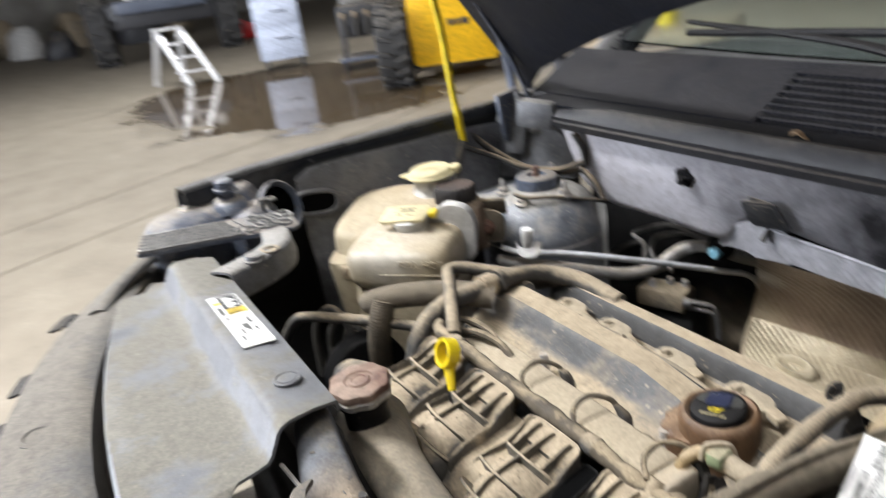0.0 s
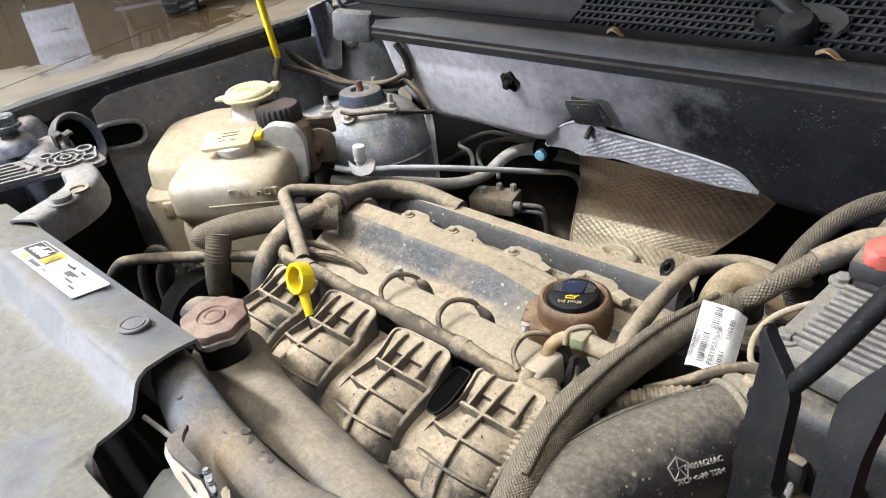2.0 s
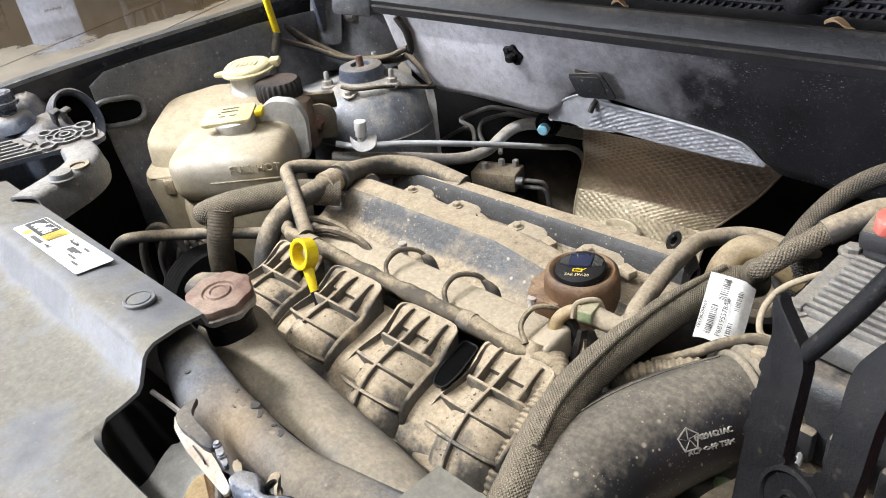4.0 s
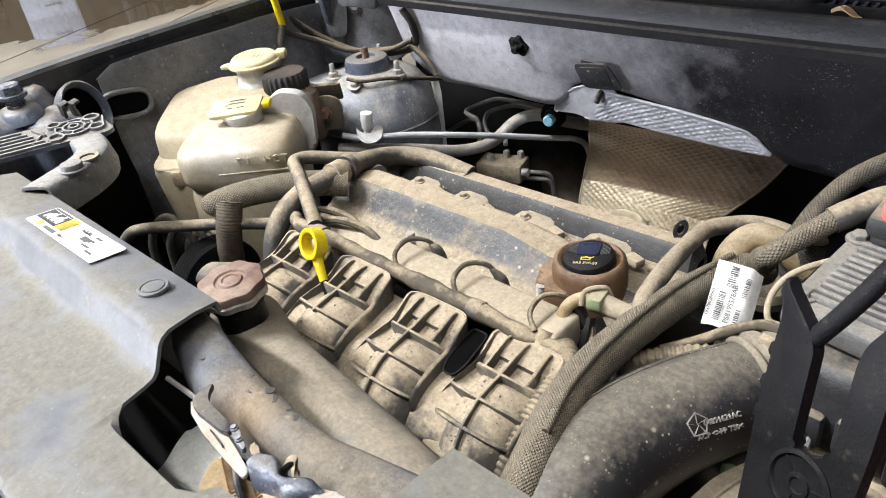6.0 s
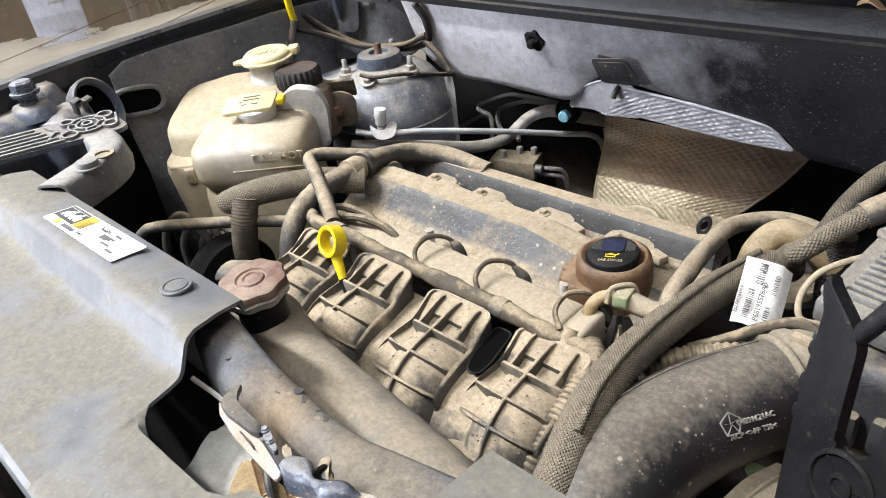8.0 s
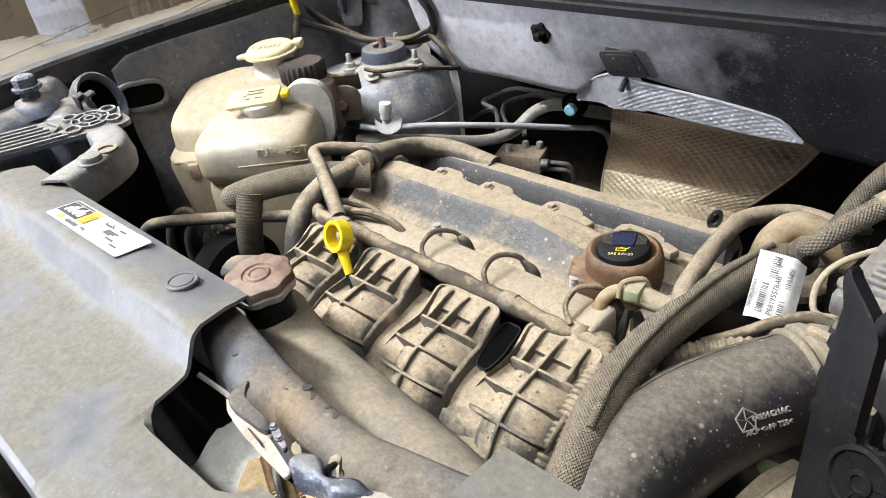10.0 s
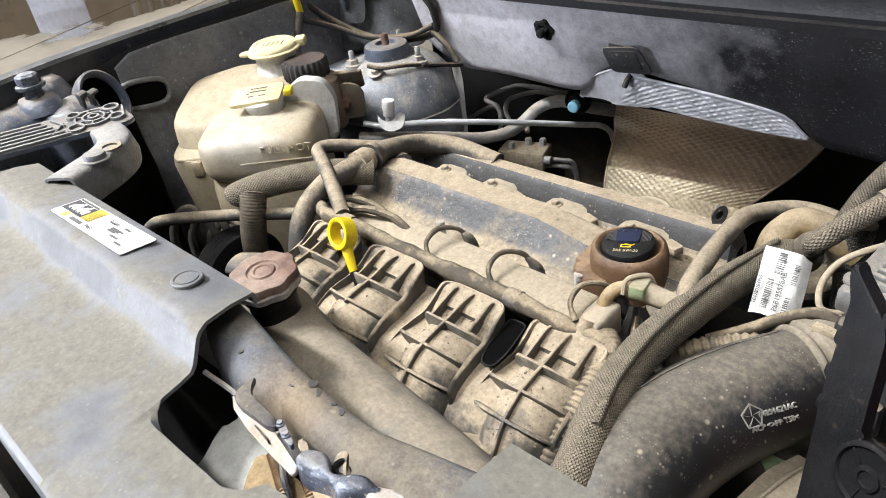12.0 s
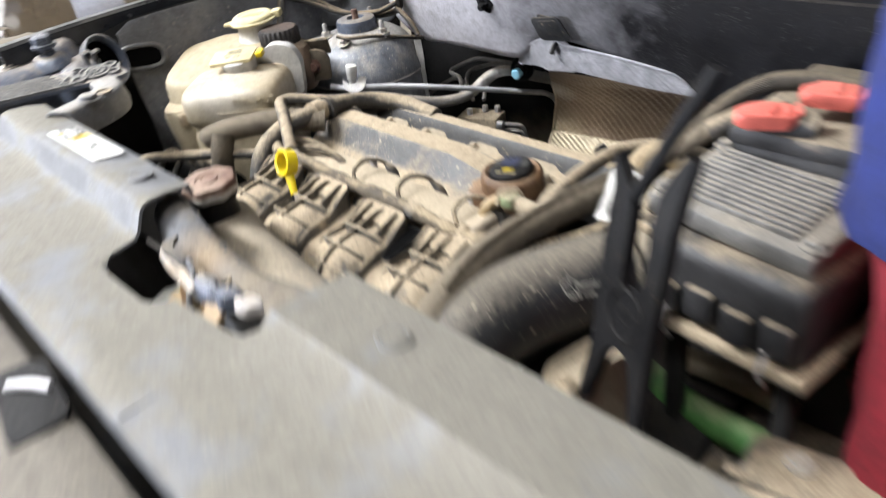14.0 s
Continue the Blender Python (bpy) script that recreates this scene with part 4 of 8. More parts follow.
def intake_manifold():
    """Four moulded runners: a rimmed plate with three gussets on top, then a ribbed barrel that curls down to the front."""
    t = thing("intake_manifold", "ribbed plastic intake manifold coated with tan dust", "manifold", (-0.46, 0.33, 0.70))
    spots = [V(-0.591, 0.335, 0.9125), V(-0.498, 0.337, 0.9105), V(-0.3965, 0.339, 0.9025), V(-0.2935, 0.3485, 0.8955)]
    line = smooth_path([V(0, a, c) for a, c in ((0.047, 0.0055), (0.034, 0.0065), (0.018, 0.004), (0, 0), (-0.016, -0.001), (-0.031, -0.003), (-0.045, -0.008),
                                                (-0.057, -0.016), (-0.070, -0.029), (-0.080, -0.045), (-0.086, -0.065), (-0.090, -0.10))], 6)
    run = [0.0]
    for a, c in zip(line, line[1:]):
        run.append(run[-1] + (c - a).length)

    def crest(d):
        """Place and normal on the crest, d metres from its upper end."""
        k = 0
        while k < len(line) - 2 and run[k + 1] < d:
            k += 1
        p = line[k].lerp(line[k + 1], (d - run[k]) / (run[k + 1] - run[k]))
        w = (line[min(k + 2, len(line) - 1)] - line[max(k - 1, 0)]).normalized()
        return p, V(0, w.z, -w.y)
    R1, R2, R3, R4 = 0.0478, 0.079, 0.107, 0.139      # the cross ribs, along the crest

    def place(o, u, d, h):
        p, n = crest(d)
        e = min(1.15, abs(u) / 0.048) ** 2 * min(1.0, max(0.0, (d - 0.008) / 0.036))
        return V(o.x + u, o.y + p.y + n.y * h + 0.014 * e, o.z + p.z + n.z * h - 0.017 * e)

    def halves(d):
        k = min(1.0, max(0.0, (d - 0.03) / 0.06))
        return 0.0395 + 0.0095 * k, 0.0400 + 0.0035 * k

    def face(u, d):
        """Height of the moulded face under the crest."""
        if d < 0.0285:
            return -0.0020 - 0.0045 * d / 0.0285
        if d < R1:
            return -0.0110 if -0.021 < u < 0.025 else -0.0060 - 0.004 * (d - 0.0285) / 0.019
        c = (u - 0.007) / 0.034
        bulge = -0.0038 - 0.016 * (1 - math.sqrt(1 - c * c)) if abs(c) < 0.985 else -0.019
        grow = min(1.0, (d - R1) / 0.006)
        return -0.0110 + (bulge + 0.0110) * grow
    # valley floor behind the runners
    b = B()
    rows = []
    for i in range(23):
        d = 0.165 * i / 22
        row = []
        for k in range(23):
            x = -0.645 + 0.395 * k / 22
            q = min(2, max(0, sum(x > o.x for o in spots[1:3])))
            f = (x - spots[q].x) / (spots[q + 1].x - spots[q].x)
            o = spots[q].lerp(spots[q + 1], min(1.2, max(-0.5, f)))
            o.x = x
            row.append(place(o, 0.0, d, -0.027 + 0.0008 * noise.noise(V(x * 40, d * 60, 0))))
        rows.append(row)
    sheet(b, rows, 0.003)
    part("plenum", b, M_MANIFOLD, t)
    cuts = [0.0, 0.0015, 0.004, 0.007, 0.012, 0.018, 0.024, 0.0280, 0.0290, 0.034, 0.041, 0.0465] + [0.050 + 0.005 * i for i in range(24)]
    for q, o in enumerate(spots):
        b = B()
        rows = []
        for i, d in enumerate(cuts):
            hl, hr = halves(d)
            inset = (0.016, 0.008, 0.0035, 0.001)[i] if i < 4 else 0.0
            hl, hr = hl - inset, hr - inset
            rim = -0.0005 if d < R3 else -0.0005 - 0.02 * min(1.0, (d - R3) / 0.02)
            us = [-hl, -hl, -hl + 0.0012, -hl + 0.0034, -hl + 0.0046] + [-hl + 0.0046 + (hl + hr - 0.0092) * k / 26 for k in range(1, 26)] + [hr - 0.0046, hr - 0.0034, hr - 0.0012, hr, hr]
            row = []
            for k, u in enumerate(us):
                m = min(k, len(us) - 1 - k)
                h = (-0.030, rim - 0.001, rim, rim - 0.0003)[m] if m < 4 else (rim if i < 2 else face(u, d))
                row.append(place(o, u, d, h + (0.0005 * noise.noise(V(o.x + u, d, 1) * 55) if m > 4 else 0.0)))
            if i == 0:
                rows.append([place(o, u, 0.0, -0.030) for u in us])
            rows.append(row)
        sheet(b, rows, 0.0)
        runner = part("runner", b, M_MANIFOLD, t, "", 36)
        # gussets on the plate, and the long spine
        for u, d0, d1 in ((-0.0205, 0.006, R1), (0.0245, 0.006, R1), (0.0, 0.006, 0.150 if q > 1 else 0.083)):
            b = B()
            rows = []
            for i in range(30):
                d = d0 + (d1 - d0) * i / 29
                lift = 0.0012 * min(1.0, i / 4)
                uu = u + (0.0015 * (d - R1) / 0.03 if d > R1 else 0.0)
                rows.append([place(o, uu - 0.0020, d, -0.021), place(o, uu - 0.0015, d, lift - 0.0006), place(o, uu - 0.0008, d, lift), place(o, uu + 0.0008, d, lift), place(o, uu + 0.0015, d, lift - 0.0006), place(o, uu + 0.0020, d, -0.021)])
            sheet(b, rows, 0.0)
            part("rib", b, M_FINS, runner)
        # cross ribs arch over the barrel
        for d in (R1, R2, R3, R4):
            b = B()
            rows = []
            hl, hr = halves(d)
            hl, hr = (hl - 0.006, hr - 0.004) if d == R1 else (hl - (0.006 if d > R2 else 0.0), hr - 0.001)
            for k in range(27):
                f = k / 26
                u = -hl + (hl + hr) * f
                end = 0.004 * max(0.0, abs(f - 0.5) * 2 - 0.86) / 0.14
                w = 0.0016 - 0.0006 * end / 0.004
                rows.append([place(o, u, d - w - 0.0008, -0.022), place(o, u, d - w, 0.0002 - end), place(o, u, d - w + 0.0005, 0.0008 - end), place(o, u, d + w - 0.0005, 0.0008 - end), place(o, u, d + w, 0.0002 - end), place(o, u, d + w + 0.0008, -0.022)])
            sheet(b, rows, 0.0)
            part("rib", b, M_FINS, runner)
    # slot with a round bore between the third and fourth runner
    o = spots[2].lerp(spots[3], 0.5)
    o.x = -0.3465
    c0, c1 = place(o, 0, 0.008, -0.010), place(o, 0, 0.060, -0.014)
    mh = frame_of((c0 + c1) / 2, (1, 0, 0), (c1 - c0).cross(V(-1, 0, 0)))
    hole = rounded([(-0.009, -0.027), (0.010, -0.027), (0.013, 0.010), (0.010, 0.026), (-0.002, 0.027), (-0.008, 0.012)], 0.006, 5)
    # black plate stands in for the slot's shaded depth
    b = B()
    prism(b, hole, 0.002, mh @ pose(0, 0, 0.0015))
    part("slot_floor", b, M_VOID, t, "black floor of the slot")
    b = B()
    loop = [mh @ V(x, y, 0.001) for x, y in hole]
    tube(b, loop + loop[:1], 0.0009, 8, 2)
    part("slot_rim", b, M_BLACK, t)
    b = B()
    lathe(b, [(0.0085, 0.002), (0.0085, 0.005), (0.0078, 0.0055), (0.0068, 0.005), (0.0066, 0.0042), (0.001, 0.0042)], mh @ pose(0.0, -0.015, 0), 24)
    part("port", b, M_BLACK, t, "round black port")
    # loose grit in the pockets and on the barrels
    rnd = random.Random(19)
    verts, faces = [], []
    for o in spots:
        for _ in range(130):
            u, d = rnd.uniform(-0.033, 0.033), rnd.uniform(0.008, 0.125)
            r = rnd.uniform(0.0004, 0.0009) * (2.0 if rnd.random() < 0.12 else 1.0)
            c = place(o, u, d, face(u, d) + r * 0.3)
            k = len(verts)
            for dx, dy, dz in ((1, 0, 0), (0, 1, 0), (-1, 0, 0), (0, -1, 0), (0, 0, 1), (0, 0, -0.6)):
                verts.append(c + V(dx, dy, dz) * (r * rnd.uniform(0.6, 1.5)))
            for p, q in ((0, 1), (1, 2), (2, 3), (3, 0)):
                faces += [(k + p, k + q, k + 4), (k + q, k + p, k + 5)]
    me = bpy.data.meshes.new("grit")
    me.from_pydata(verts, [], faces)
    me.materials.append(mat("dark_grit", (0.20, 0.16, 0.11), 0.95, var=0.8, scale=220))
    tagged(new("grit", me), "dark grit scattered over the intake manifold", "dirt", kind="stuff")
    return t


intake_manifold()


def fuel_rail():
    t = thing("fuel_rail", "square dusty fuel rail across the manifold", "fuel rail", (-0.45, 0.43, 0.88))
    b = B()
    box(b, (0.330, 0.040, 0.034), pose(-0.463, 0.4285, 0.889, 2, 0, -0.8), 0.005, 3)
    part("rail", b, M_TAN, t, "smooth tan dusty square rail")
    b = B()
    box(b, (0.024, 0.041, 0.035), pose(-0.2880, 0.4258, 0.889, 2, 0, -0.8), 0.005, 3)
    part("end_cap", b, M_RAILEND, t, "bare metal end of the rail")
    for x in (-0.60, -0.49, -0.385, -0.29):
        b = B()
        tube(b, [(x, 0.41, 0.905), (x, 0.392, 0.885), (x, 0.378, 0.86)], 0.009, 12)
        part("injector", b, M_DUSTY, t)
    for x, y in ((-0.335, 0.463), (-0.52, 0.463)):
        b = B()
        tube(b, [(x, y, 0.865), (x, y, 0.905)], 0.0045, 10, ribs=(0.0016, 0.0006))
        part("stud", b, M_STEEL, t)


fuel_rail()


def hose(name, label, category, pts, r, material, group="", **kw):
    b = B()
    tube(b, pts, r, kw.pop("seg", 16), **kw)
    return solo(name, b, material, label, category, group, angle=60)


# taped harness along the rail, with injector leads
def harness():
    t = thing("wiring_harness", "taped wiring harness lying along the fuel rail, caked in dust", "cable", (-0.45, 0.39, 0.9))
    b = B()
    tube(b, [(-0.66, 0.405, 0.912), (-0.625, 0.388, 0.920), (-0.585, 0.388, 0.921), (-0.53, 0.392, 0.914), (-0.47, 0.395, 0.909), (-0.42, 0.397, 0.906), (-0.36, 0.397, 0.905), (-0.31, 0.398, 0.900), (-0.265, 0.404, 0.893)],
         0.0082, 14, 14, jitter=0.3)
    part("loom", b, M_LOOM, t)
    for x, y, z in ((-0.587, 0.388, 0.9215), (-0.362, 0.397, 0.9055)):
        b = B()
        tube(b, [(x - 0.007, y, z), (x, y, z - 0.0003), (x + 0.007, y + 0.0004, z - 0.001)], 0.0100, 14, jitter=0.1)
        part("tape_band", b, M_HOSE, t, "grey dusty tape band")
    for x0 in (-0.475, -0.39, -0.295):
        b = B()
        line = smooth_path([V(x0, 0.400, 0.908), V(x0 - 0.012, 0.410, 0.918), V(x0 - 0.012, 0.430, 0.924), V(x0 + 0.001, 0.447, 0.918), V(x0 + 0.012, 0.453, 0.900)], 10)
        tube(b, line, 0.0026, 9, 2, jitter=0.3)
        lead = part("injector_lead", b, M_LOOM, t)
        b = B()
        tube(b, [(x0 + 0.003, 0.448, 0.915), (x0 + 0.010, 0.452, 0.905), (x0 + 0.014, 0.454, 0.893), (x0 + 0.015, 0.455, 0.880)], lambda s: 0.0012 + 0.0048 * math.sin(math.pi * min(1.0, s)) ** 0.6, 11, 5, jitter=0.45)
        part("crumpled_boot", b, M_HOSE, lead, "crumpled dusty boot", 30)
    for x, y, z in ((-0.60, 0.42, 0.915), (-0.64, 0.43, 0.912)):
        b = B()
        tube(b, [(x - 0.04, y - 0.012, z - 0.01), (x, y, z + 0.004), (x + 0.035, y + 0.012, z - 0.002), (x + 0.06, y + 0.012, z - 0.012)], 0.0045, 8, jitter=0.15)
        part("branch", b, M_LOOM, t)


harness()


def dipstick():
    t = thing("dipstick", "bright yellow ring-handled oil dipstick", "dipstick", (-0.556, 0.356, 0.88))
    b = B()
    top, foot = V(-0.560, 0.3595, 0.932), V(-0.537, 0.353, 0.896)
    down = (foot - top).normalized()
    m = frame_of(top, down, (-0.02, -0.82, 0.36))
    rows = []
    for k in range(33):
        a = 2 * math.pi * k / 32
        rows.append([m @ V(r * 1.08 * math.cos(a), r * math.sin(a), z) for r, z in ((0.0117, -0.0070), (0.0138, -0.0080), (0.0160, -0.0074), (0.0163, 0.0), (0.0160, 0.0074), (0.0138, 0.0080), (0.0117, 0.0070), (0.0114, 0.0), (0.0117, -0.0070))])
    sheet(b, rows, 0.0)
    tube(b, [m @ V(0.013, 0, 0), m @ V(0.026, 0.001, -0.001), m @ V(0.044, 0.001, -0.002)], lambda s: 0.0062 - 0.002 * s, 10, squash=0.6)
    part("handle", b, M_YELLOW, t, "yellow plastic ring handle")
    b = B()
    tube(b, [m @ V(0.042, 0.001, -0.002), m @ V(0.07, 0.002, -0.006)], 0.0045, 10)
    part("tube_end", b, M_BLACK, t)


dipstick()


def radiator_cap():
    t = thing("pressure_filler", "rusty lobed pressure cap on its radiator filler neck", "filler cap", (-0.50, 0.232, 0.95))
    m = frame_of((-0.499, 0.232, 0.975), (0.75, 0.66, 0), (0.02, -0.05, 1))
    b = B()
    prof = [(0.0265, 0.0), (0.0292, 0.001), (0.0297, 0.006), (0.0288, 0.0085), (0.0265, 0.0095), (0.0145, 0.0098), (0.0132, 0.0082), (0.0116, 0.0080), (0.0104, 0.0098), (0.0078, 0.0100), (0.0066, 0.0088), (0.002, 0.0090)]
    lathe(b, prof, m, 96, 8, 0.040, 0.024)
    part("cap", b, M_RUST, t)
    b = B()
    lathe(b, [(0.025, -0.009), (0.0290, -0.007), (0.0302, -0.001), (0.0285, 0.0008)], m, 96, 8, 0.040)
    part("rim", b, M_STEEL, t, "worn bright rim")
    # neck coloured black for the shadow below the cap
    b = B()
    lathe(b, [(0.022, -0.055), (0.022, -0.02), (0.026, -0.012), (0.026, -0.008)], m, 32)
    part("neck", b, M_BLACK, t)


radiator_cap()


def radiator():
    t = thing("radiator", "dark radiator with a dusty upper tank and hose", "radiator", (-0.4, 0.2, 0.43))
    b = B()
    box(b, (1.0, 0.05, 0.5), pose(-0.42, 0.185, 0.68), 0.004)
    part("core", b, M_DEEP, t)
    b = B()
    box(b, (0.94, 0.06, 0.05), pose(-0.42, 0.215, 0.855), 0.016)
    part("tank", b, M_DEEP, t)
    b = B()
    tube(b, [(-0.545, 0.252, 0.894), (-0.50, 0.236, 0.902), (-0.44, 0.224, 0.902), (-0.36, 0.216, 0.899), (-0.28, 0.208, 0.894), (-0.20, 0.199, 0.882), (-0.12, 0.194, 0.864)], lambda s: 0.0385 if s > 0.16 else 0.0400, 30)
    part("crossover_pipe", b, mat("dusty_pipe", (0.15, 0.135, 0.11), 0.6, dust=0.9, bias=0.05, patch=0.9, dustcol=(0.30, 0.25, 0.18), grime=0.2, lumps=0.25), t, "dust-covered crossover pipe")
    b = B()
    tube(b, [(-0.575, 0.245, 0.955), (-0.545, 0.252, 0.960), (-0.52, 0.245, 0.957)], 0.016, 14, squash=0.5)
    part("neck_bracket", b, M_HOSE, t)
    return t


radiator()


def crossbar():
    t = thing("radiator_support_bar", "black pressed steel support bar, paint flaking under dust", "support bar", (-0.3, 0.17, 0.95))

    def lerp_at(tab, x):
        for (x0, v0), (x1, v1) in zip(tab, tab[1:]):
            if x <= x1:
                return v0 + (v1 - v0) * (x - x0) / (x1 - x0)
        return tab[-1][1]
    rear = [(-0.47, 0.184), (-0.437, 0.1795), (-0.40, 0.173), (-0.363, 0.168), (-0.306, 0.165), (-0.275, 0.1665), (-0.252, 0.172), (-0.20, 0.182), (-0.10, 0.19)]
    fore = [(-0.47, 0.160), (-0.439, 0.1506), (-0.40, 0.140), (-0.372, 0.1350), (-0.357, 0.1420), (-0.345, 0.1420), (-0.3285, 0.1405), (-0.302, 0.1390), (-0.25, 0.137), (-0.10, 0.13)]
    b = B()
    rows = []
    for i in range(48):
        x = -0.455 + 0.34 * i / 47
        k = max(0.0, min(1.0, (x + 0.44) / 0.19))
        z = 1.002 - 0.017 * k * k * (3 - 2 * k)
        yr, yf = lerp_at(rear, x), lerp_at(fore, x)
        dents = 0.0010 * noise.noise(V(x * 45, 3, 0)) + 0.0008 * noise.noise(V(x * 120, 7, 0))
        rows.append([V(x, yf - 0.002, z - 0.055), V(x, yf - 0.001, z - 0.016), V(x, yf + 0.0008, z - 0.009), V(x, yf + 0.0035, z - 0.0045), V(x, yf + 0.0075, z - 0.0014), V(x, yf + 0.0125, z + dents), V(x, (yf + yr) / 2 + 0.003, z + 0.0015 - dents), V(x, yr - 0.004, z), V(x, yr - 0.0015, z - 0.0015), V(x, yr + 0.001, z - 0.008), V(x, yr + 0.003, z - 0.055)])
    sheet(b, rows, 0.003)
    bar = part("bar", b, M_BARPAINT, t, "", 40)
    M_CHIP = mat("flaked_paint", (0.045, 0.044, 0.042), 0.6, dust=0.15, bias=0.0)
    for x, y, sx, sy in ((-0.360, 0.1595, 0.013, 0.006), (-0.3455, 0.1560, 0.006, 0.004), (-0.3365, 0.1640, 0.007, 0.006), (-0.3300, 0.1600, 0.009, 0.008), (-0.3240, 0.1575, 0.006, 0.005), (-0.3130, 0.1625, 0.004, 0.002), (-0.3045, 0.1610, 0.004, 0.005), (-0.2650, 0.1615, 0.003, 0.004), (-0.2500, 0.1640, 0.003, 0.002), (-0.398, 0.1500, 0.004, 0.003)):
        b = B()
        k = max(0.0, min(1.0, (x + 0.44) / 0.19))
        ragged = [(sx * 0.55 * (1 + 0.35 * noise.noise(V(x * 300, a * 2.1, 0))) * math.cos(a), sy * 0.6 * (1 + 0.35 * noise.noise(V(y * 300, a * 2.3, 5))) * math.sin(a)) for a in [2 * math.pi * q / 16 for q in range(16)]]
        prism(b, ragged, 0.0004, pose(x, y, 1.0050 - 0.017 * k * k * (3 - 2 * k), -2, 6 if x > -0.41 else 1, 55))
        part("paint_chip", b, M_CHIP, bar, "bare dark chip in the dust")
    # forked tip at the free end, under the sheet's corner
    b = B()
    tube(b, [(-0.418, 0.128, 0.99), (-0.39, 0.134, 0.978), (-0.352, 0.137, 0.962)], 0.002, 6)
    part("wire_edge", b, M_STEEL, t)
    # foam seen through the cut-out
    b = B()
    prism(b, rounded([(-0.40, 0.050), (-0.25, 0.050), (-0.25, 0.105), (-0.343, 0.125), (-0.378, 0.142), (-0.4149, 0.1568), (-0.4271, 0.1341), (-0.4194, 0.1169), (-0.4056, 0.0977)], 0.008, 4), 0.10, pose(0, 0, 0.832), 0.006, 3)
    part("bumper_foam", b, mat("pale_foam", (0.62, 0.62, 0.57), 0.85, dust=0.2, bias=-0.1, patch=0.9, stain=(0.30, 0.28, 0.24), stain_amount=0.6), t, "pale grey bumper foam")


crossbar()


def bonnet_latch():
    """Release lever with its hook, return spring, cheek and stop, lying over the support bar."""
    t = thing("bonnet_latch", "rusty bonnet latch bolted to the support bar", "latch", (-0.30, 0.115, 0.96))

    def plate(name, pts, z, depth, material, label="", r=0.003, tilt=(0, 0), bevel=0.0008):
        cx, cy = sum(p[0] for p in pts) / len(pts), sum(p[1] for p in pts) / len(pts)
        b = B()
        prism(b, rounded([(x - cx, y - cy) for x, y in pts], r, 4), depth, pose(cx, cy, z, tilt[0], tilt[1]), bevel, 3)
        return part(name, b, material, t, label, 50)
    M_RECESS = mat("peach_stained_steel", (0.46, 0.34, 0.22), 0.7, dust=0.4, bias=-0.05, patch=1.0, scale=50, stain=(0.30, 0.18, 0.08), stain_amount=0.6)
    plate("hook", [(-0.3560, 0.1375), (-0.3515, 0.1310), (-0.3455, 0.1262), (-0.3365, 0.1245), (-0.3260, 0.1240), (-0.3100, 0.1225), (-0.3070, 0.1180), (-0.3150, 0.1160), (-0.3260, 0.1160), (-0.3400, 0.1155), (-0.3505, 0.1172), (-0.3550, 0.1225), (-0.3560, 0.1290)], 1.0085, 0.0045, M_DARK, "dark hooked lever tip", 0.0025, (0, 0), 0.0014)
    plate("lever", [(-0.3597, 0.1207), (-0.3398, 0.1190), (-0.3167, 0.1196), (-0.3000, 0.1165), (-0.2768, 0.1112), (-0.2765, 0.1060), (-0.2993, 0.1076), (-0.3268, 0.1099), (-0.3492, 0.1145)], 1.0040, 0.0030, M_LATCHPALE, "pale worn release lever", 0.0025, (8, 0))
    plate("lever_flute", [(-0.3240, 0.1140), (-0.3120, 0.1128), (-0.3040, 0.1110), (-0.3045, 0.1104), (-0.3130, 0.1118), (-0.3240, 0.1134)], 1.0078, 0.0010, M_DARK, "dark crease along the lever", 0.0004)
    plate("pawl", [(-0.3146, 0.1234), (-0.3091, 0.1258), (-0.3000, 0.1220), (-0.2898, 0.1188), (-0.2896, 0.1158), (-0.3018, 0.1176)], 1.0075, 0.0040, M_CHEEK, "scuffed steel pawl", 0.002)
    for x, y in ((-0.3085, 0.1225), (-0.2985, 0.1195)):
        bolt(t, (x, y, 1.0110), r=0.0022, material=M_CHEEK, washer=1.3, h=0.003, name="rivet")
    plate("stop", [(-0.2922, 0.1238), (-0.2878, 0.1255), (-0.2800, 0.1215), (-0.2785, 0.1196), (-0.2814, 0.1174), (-0.2880, 0.1195)], 1.002, 0.008, M_HOSE, "dusty rubber stop", 0.002, (0, 0), 0.0018)
    b = B()
    rows = []
    for p, w, h in zip(smooth_path([V(-0.279, 0.1165, 0), V(-0.268, 0.1195, 0), V(-0.256, 0.1170, 0), V(-0.244, 0.1180, 0), V(-0.234, 0.1225, 0), V(-0.226, 0.1270, 0)], 7), [0.0045 + 0.0022 * math.sin(k * 0.32) for k in range(36)], range(36)):
        z = 1.0125 - 0.0025 * math.sin(h * 0.2)
        rows.append([p + V(0.002, -w * 1.5, z - 0.014), p + V(0.001, -w * 1.25, z - 0.004), p + V(0, -w, z - 0.0005), p + V(0, -w * 0.4, z + 0.0008), p + V(0, w * 0.5, z + 0.0006), p + V(0, w, z - 0.001), p + V(0, w * 1.15, z - 0.012)])
    sheet(b, rows, 0.0)
    part("cheek", b, M_CHEEK, t, "scuffed blue-grey steel cheek", 60)
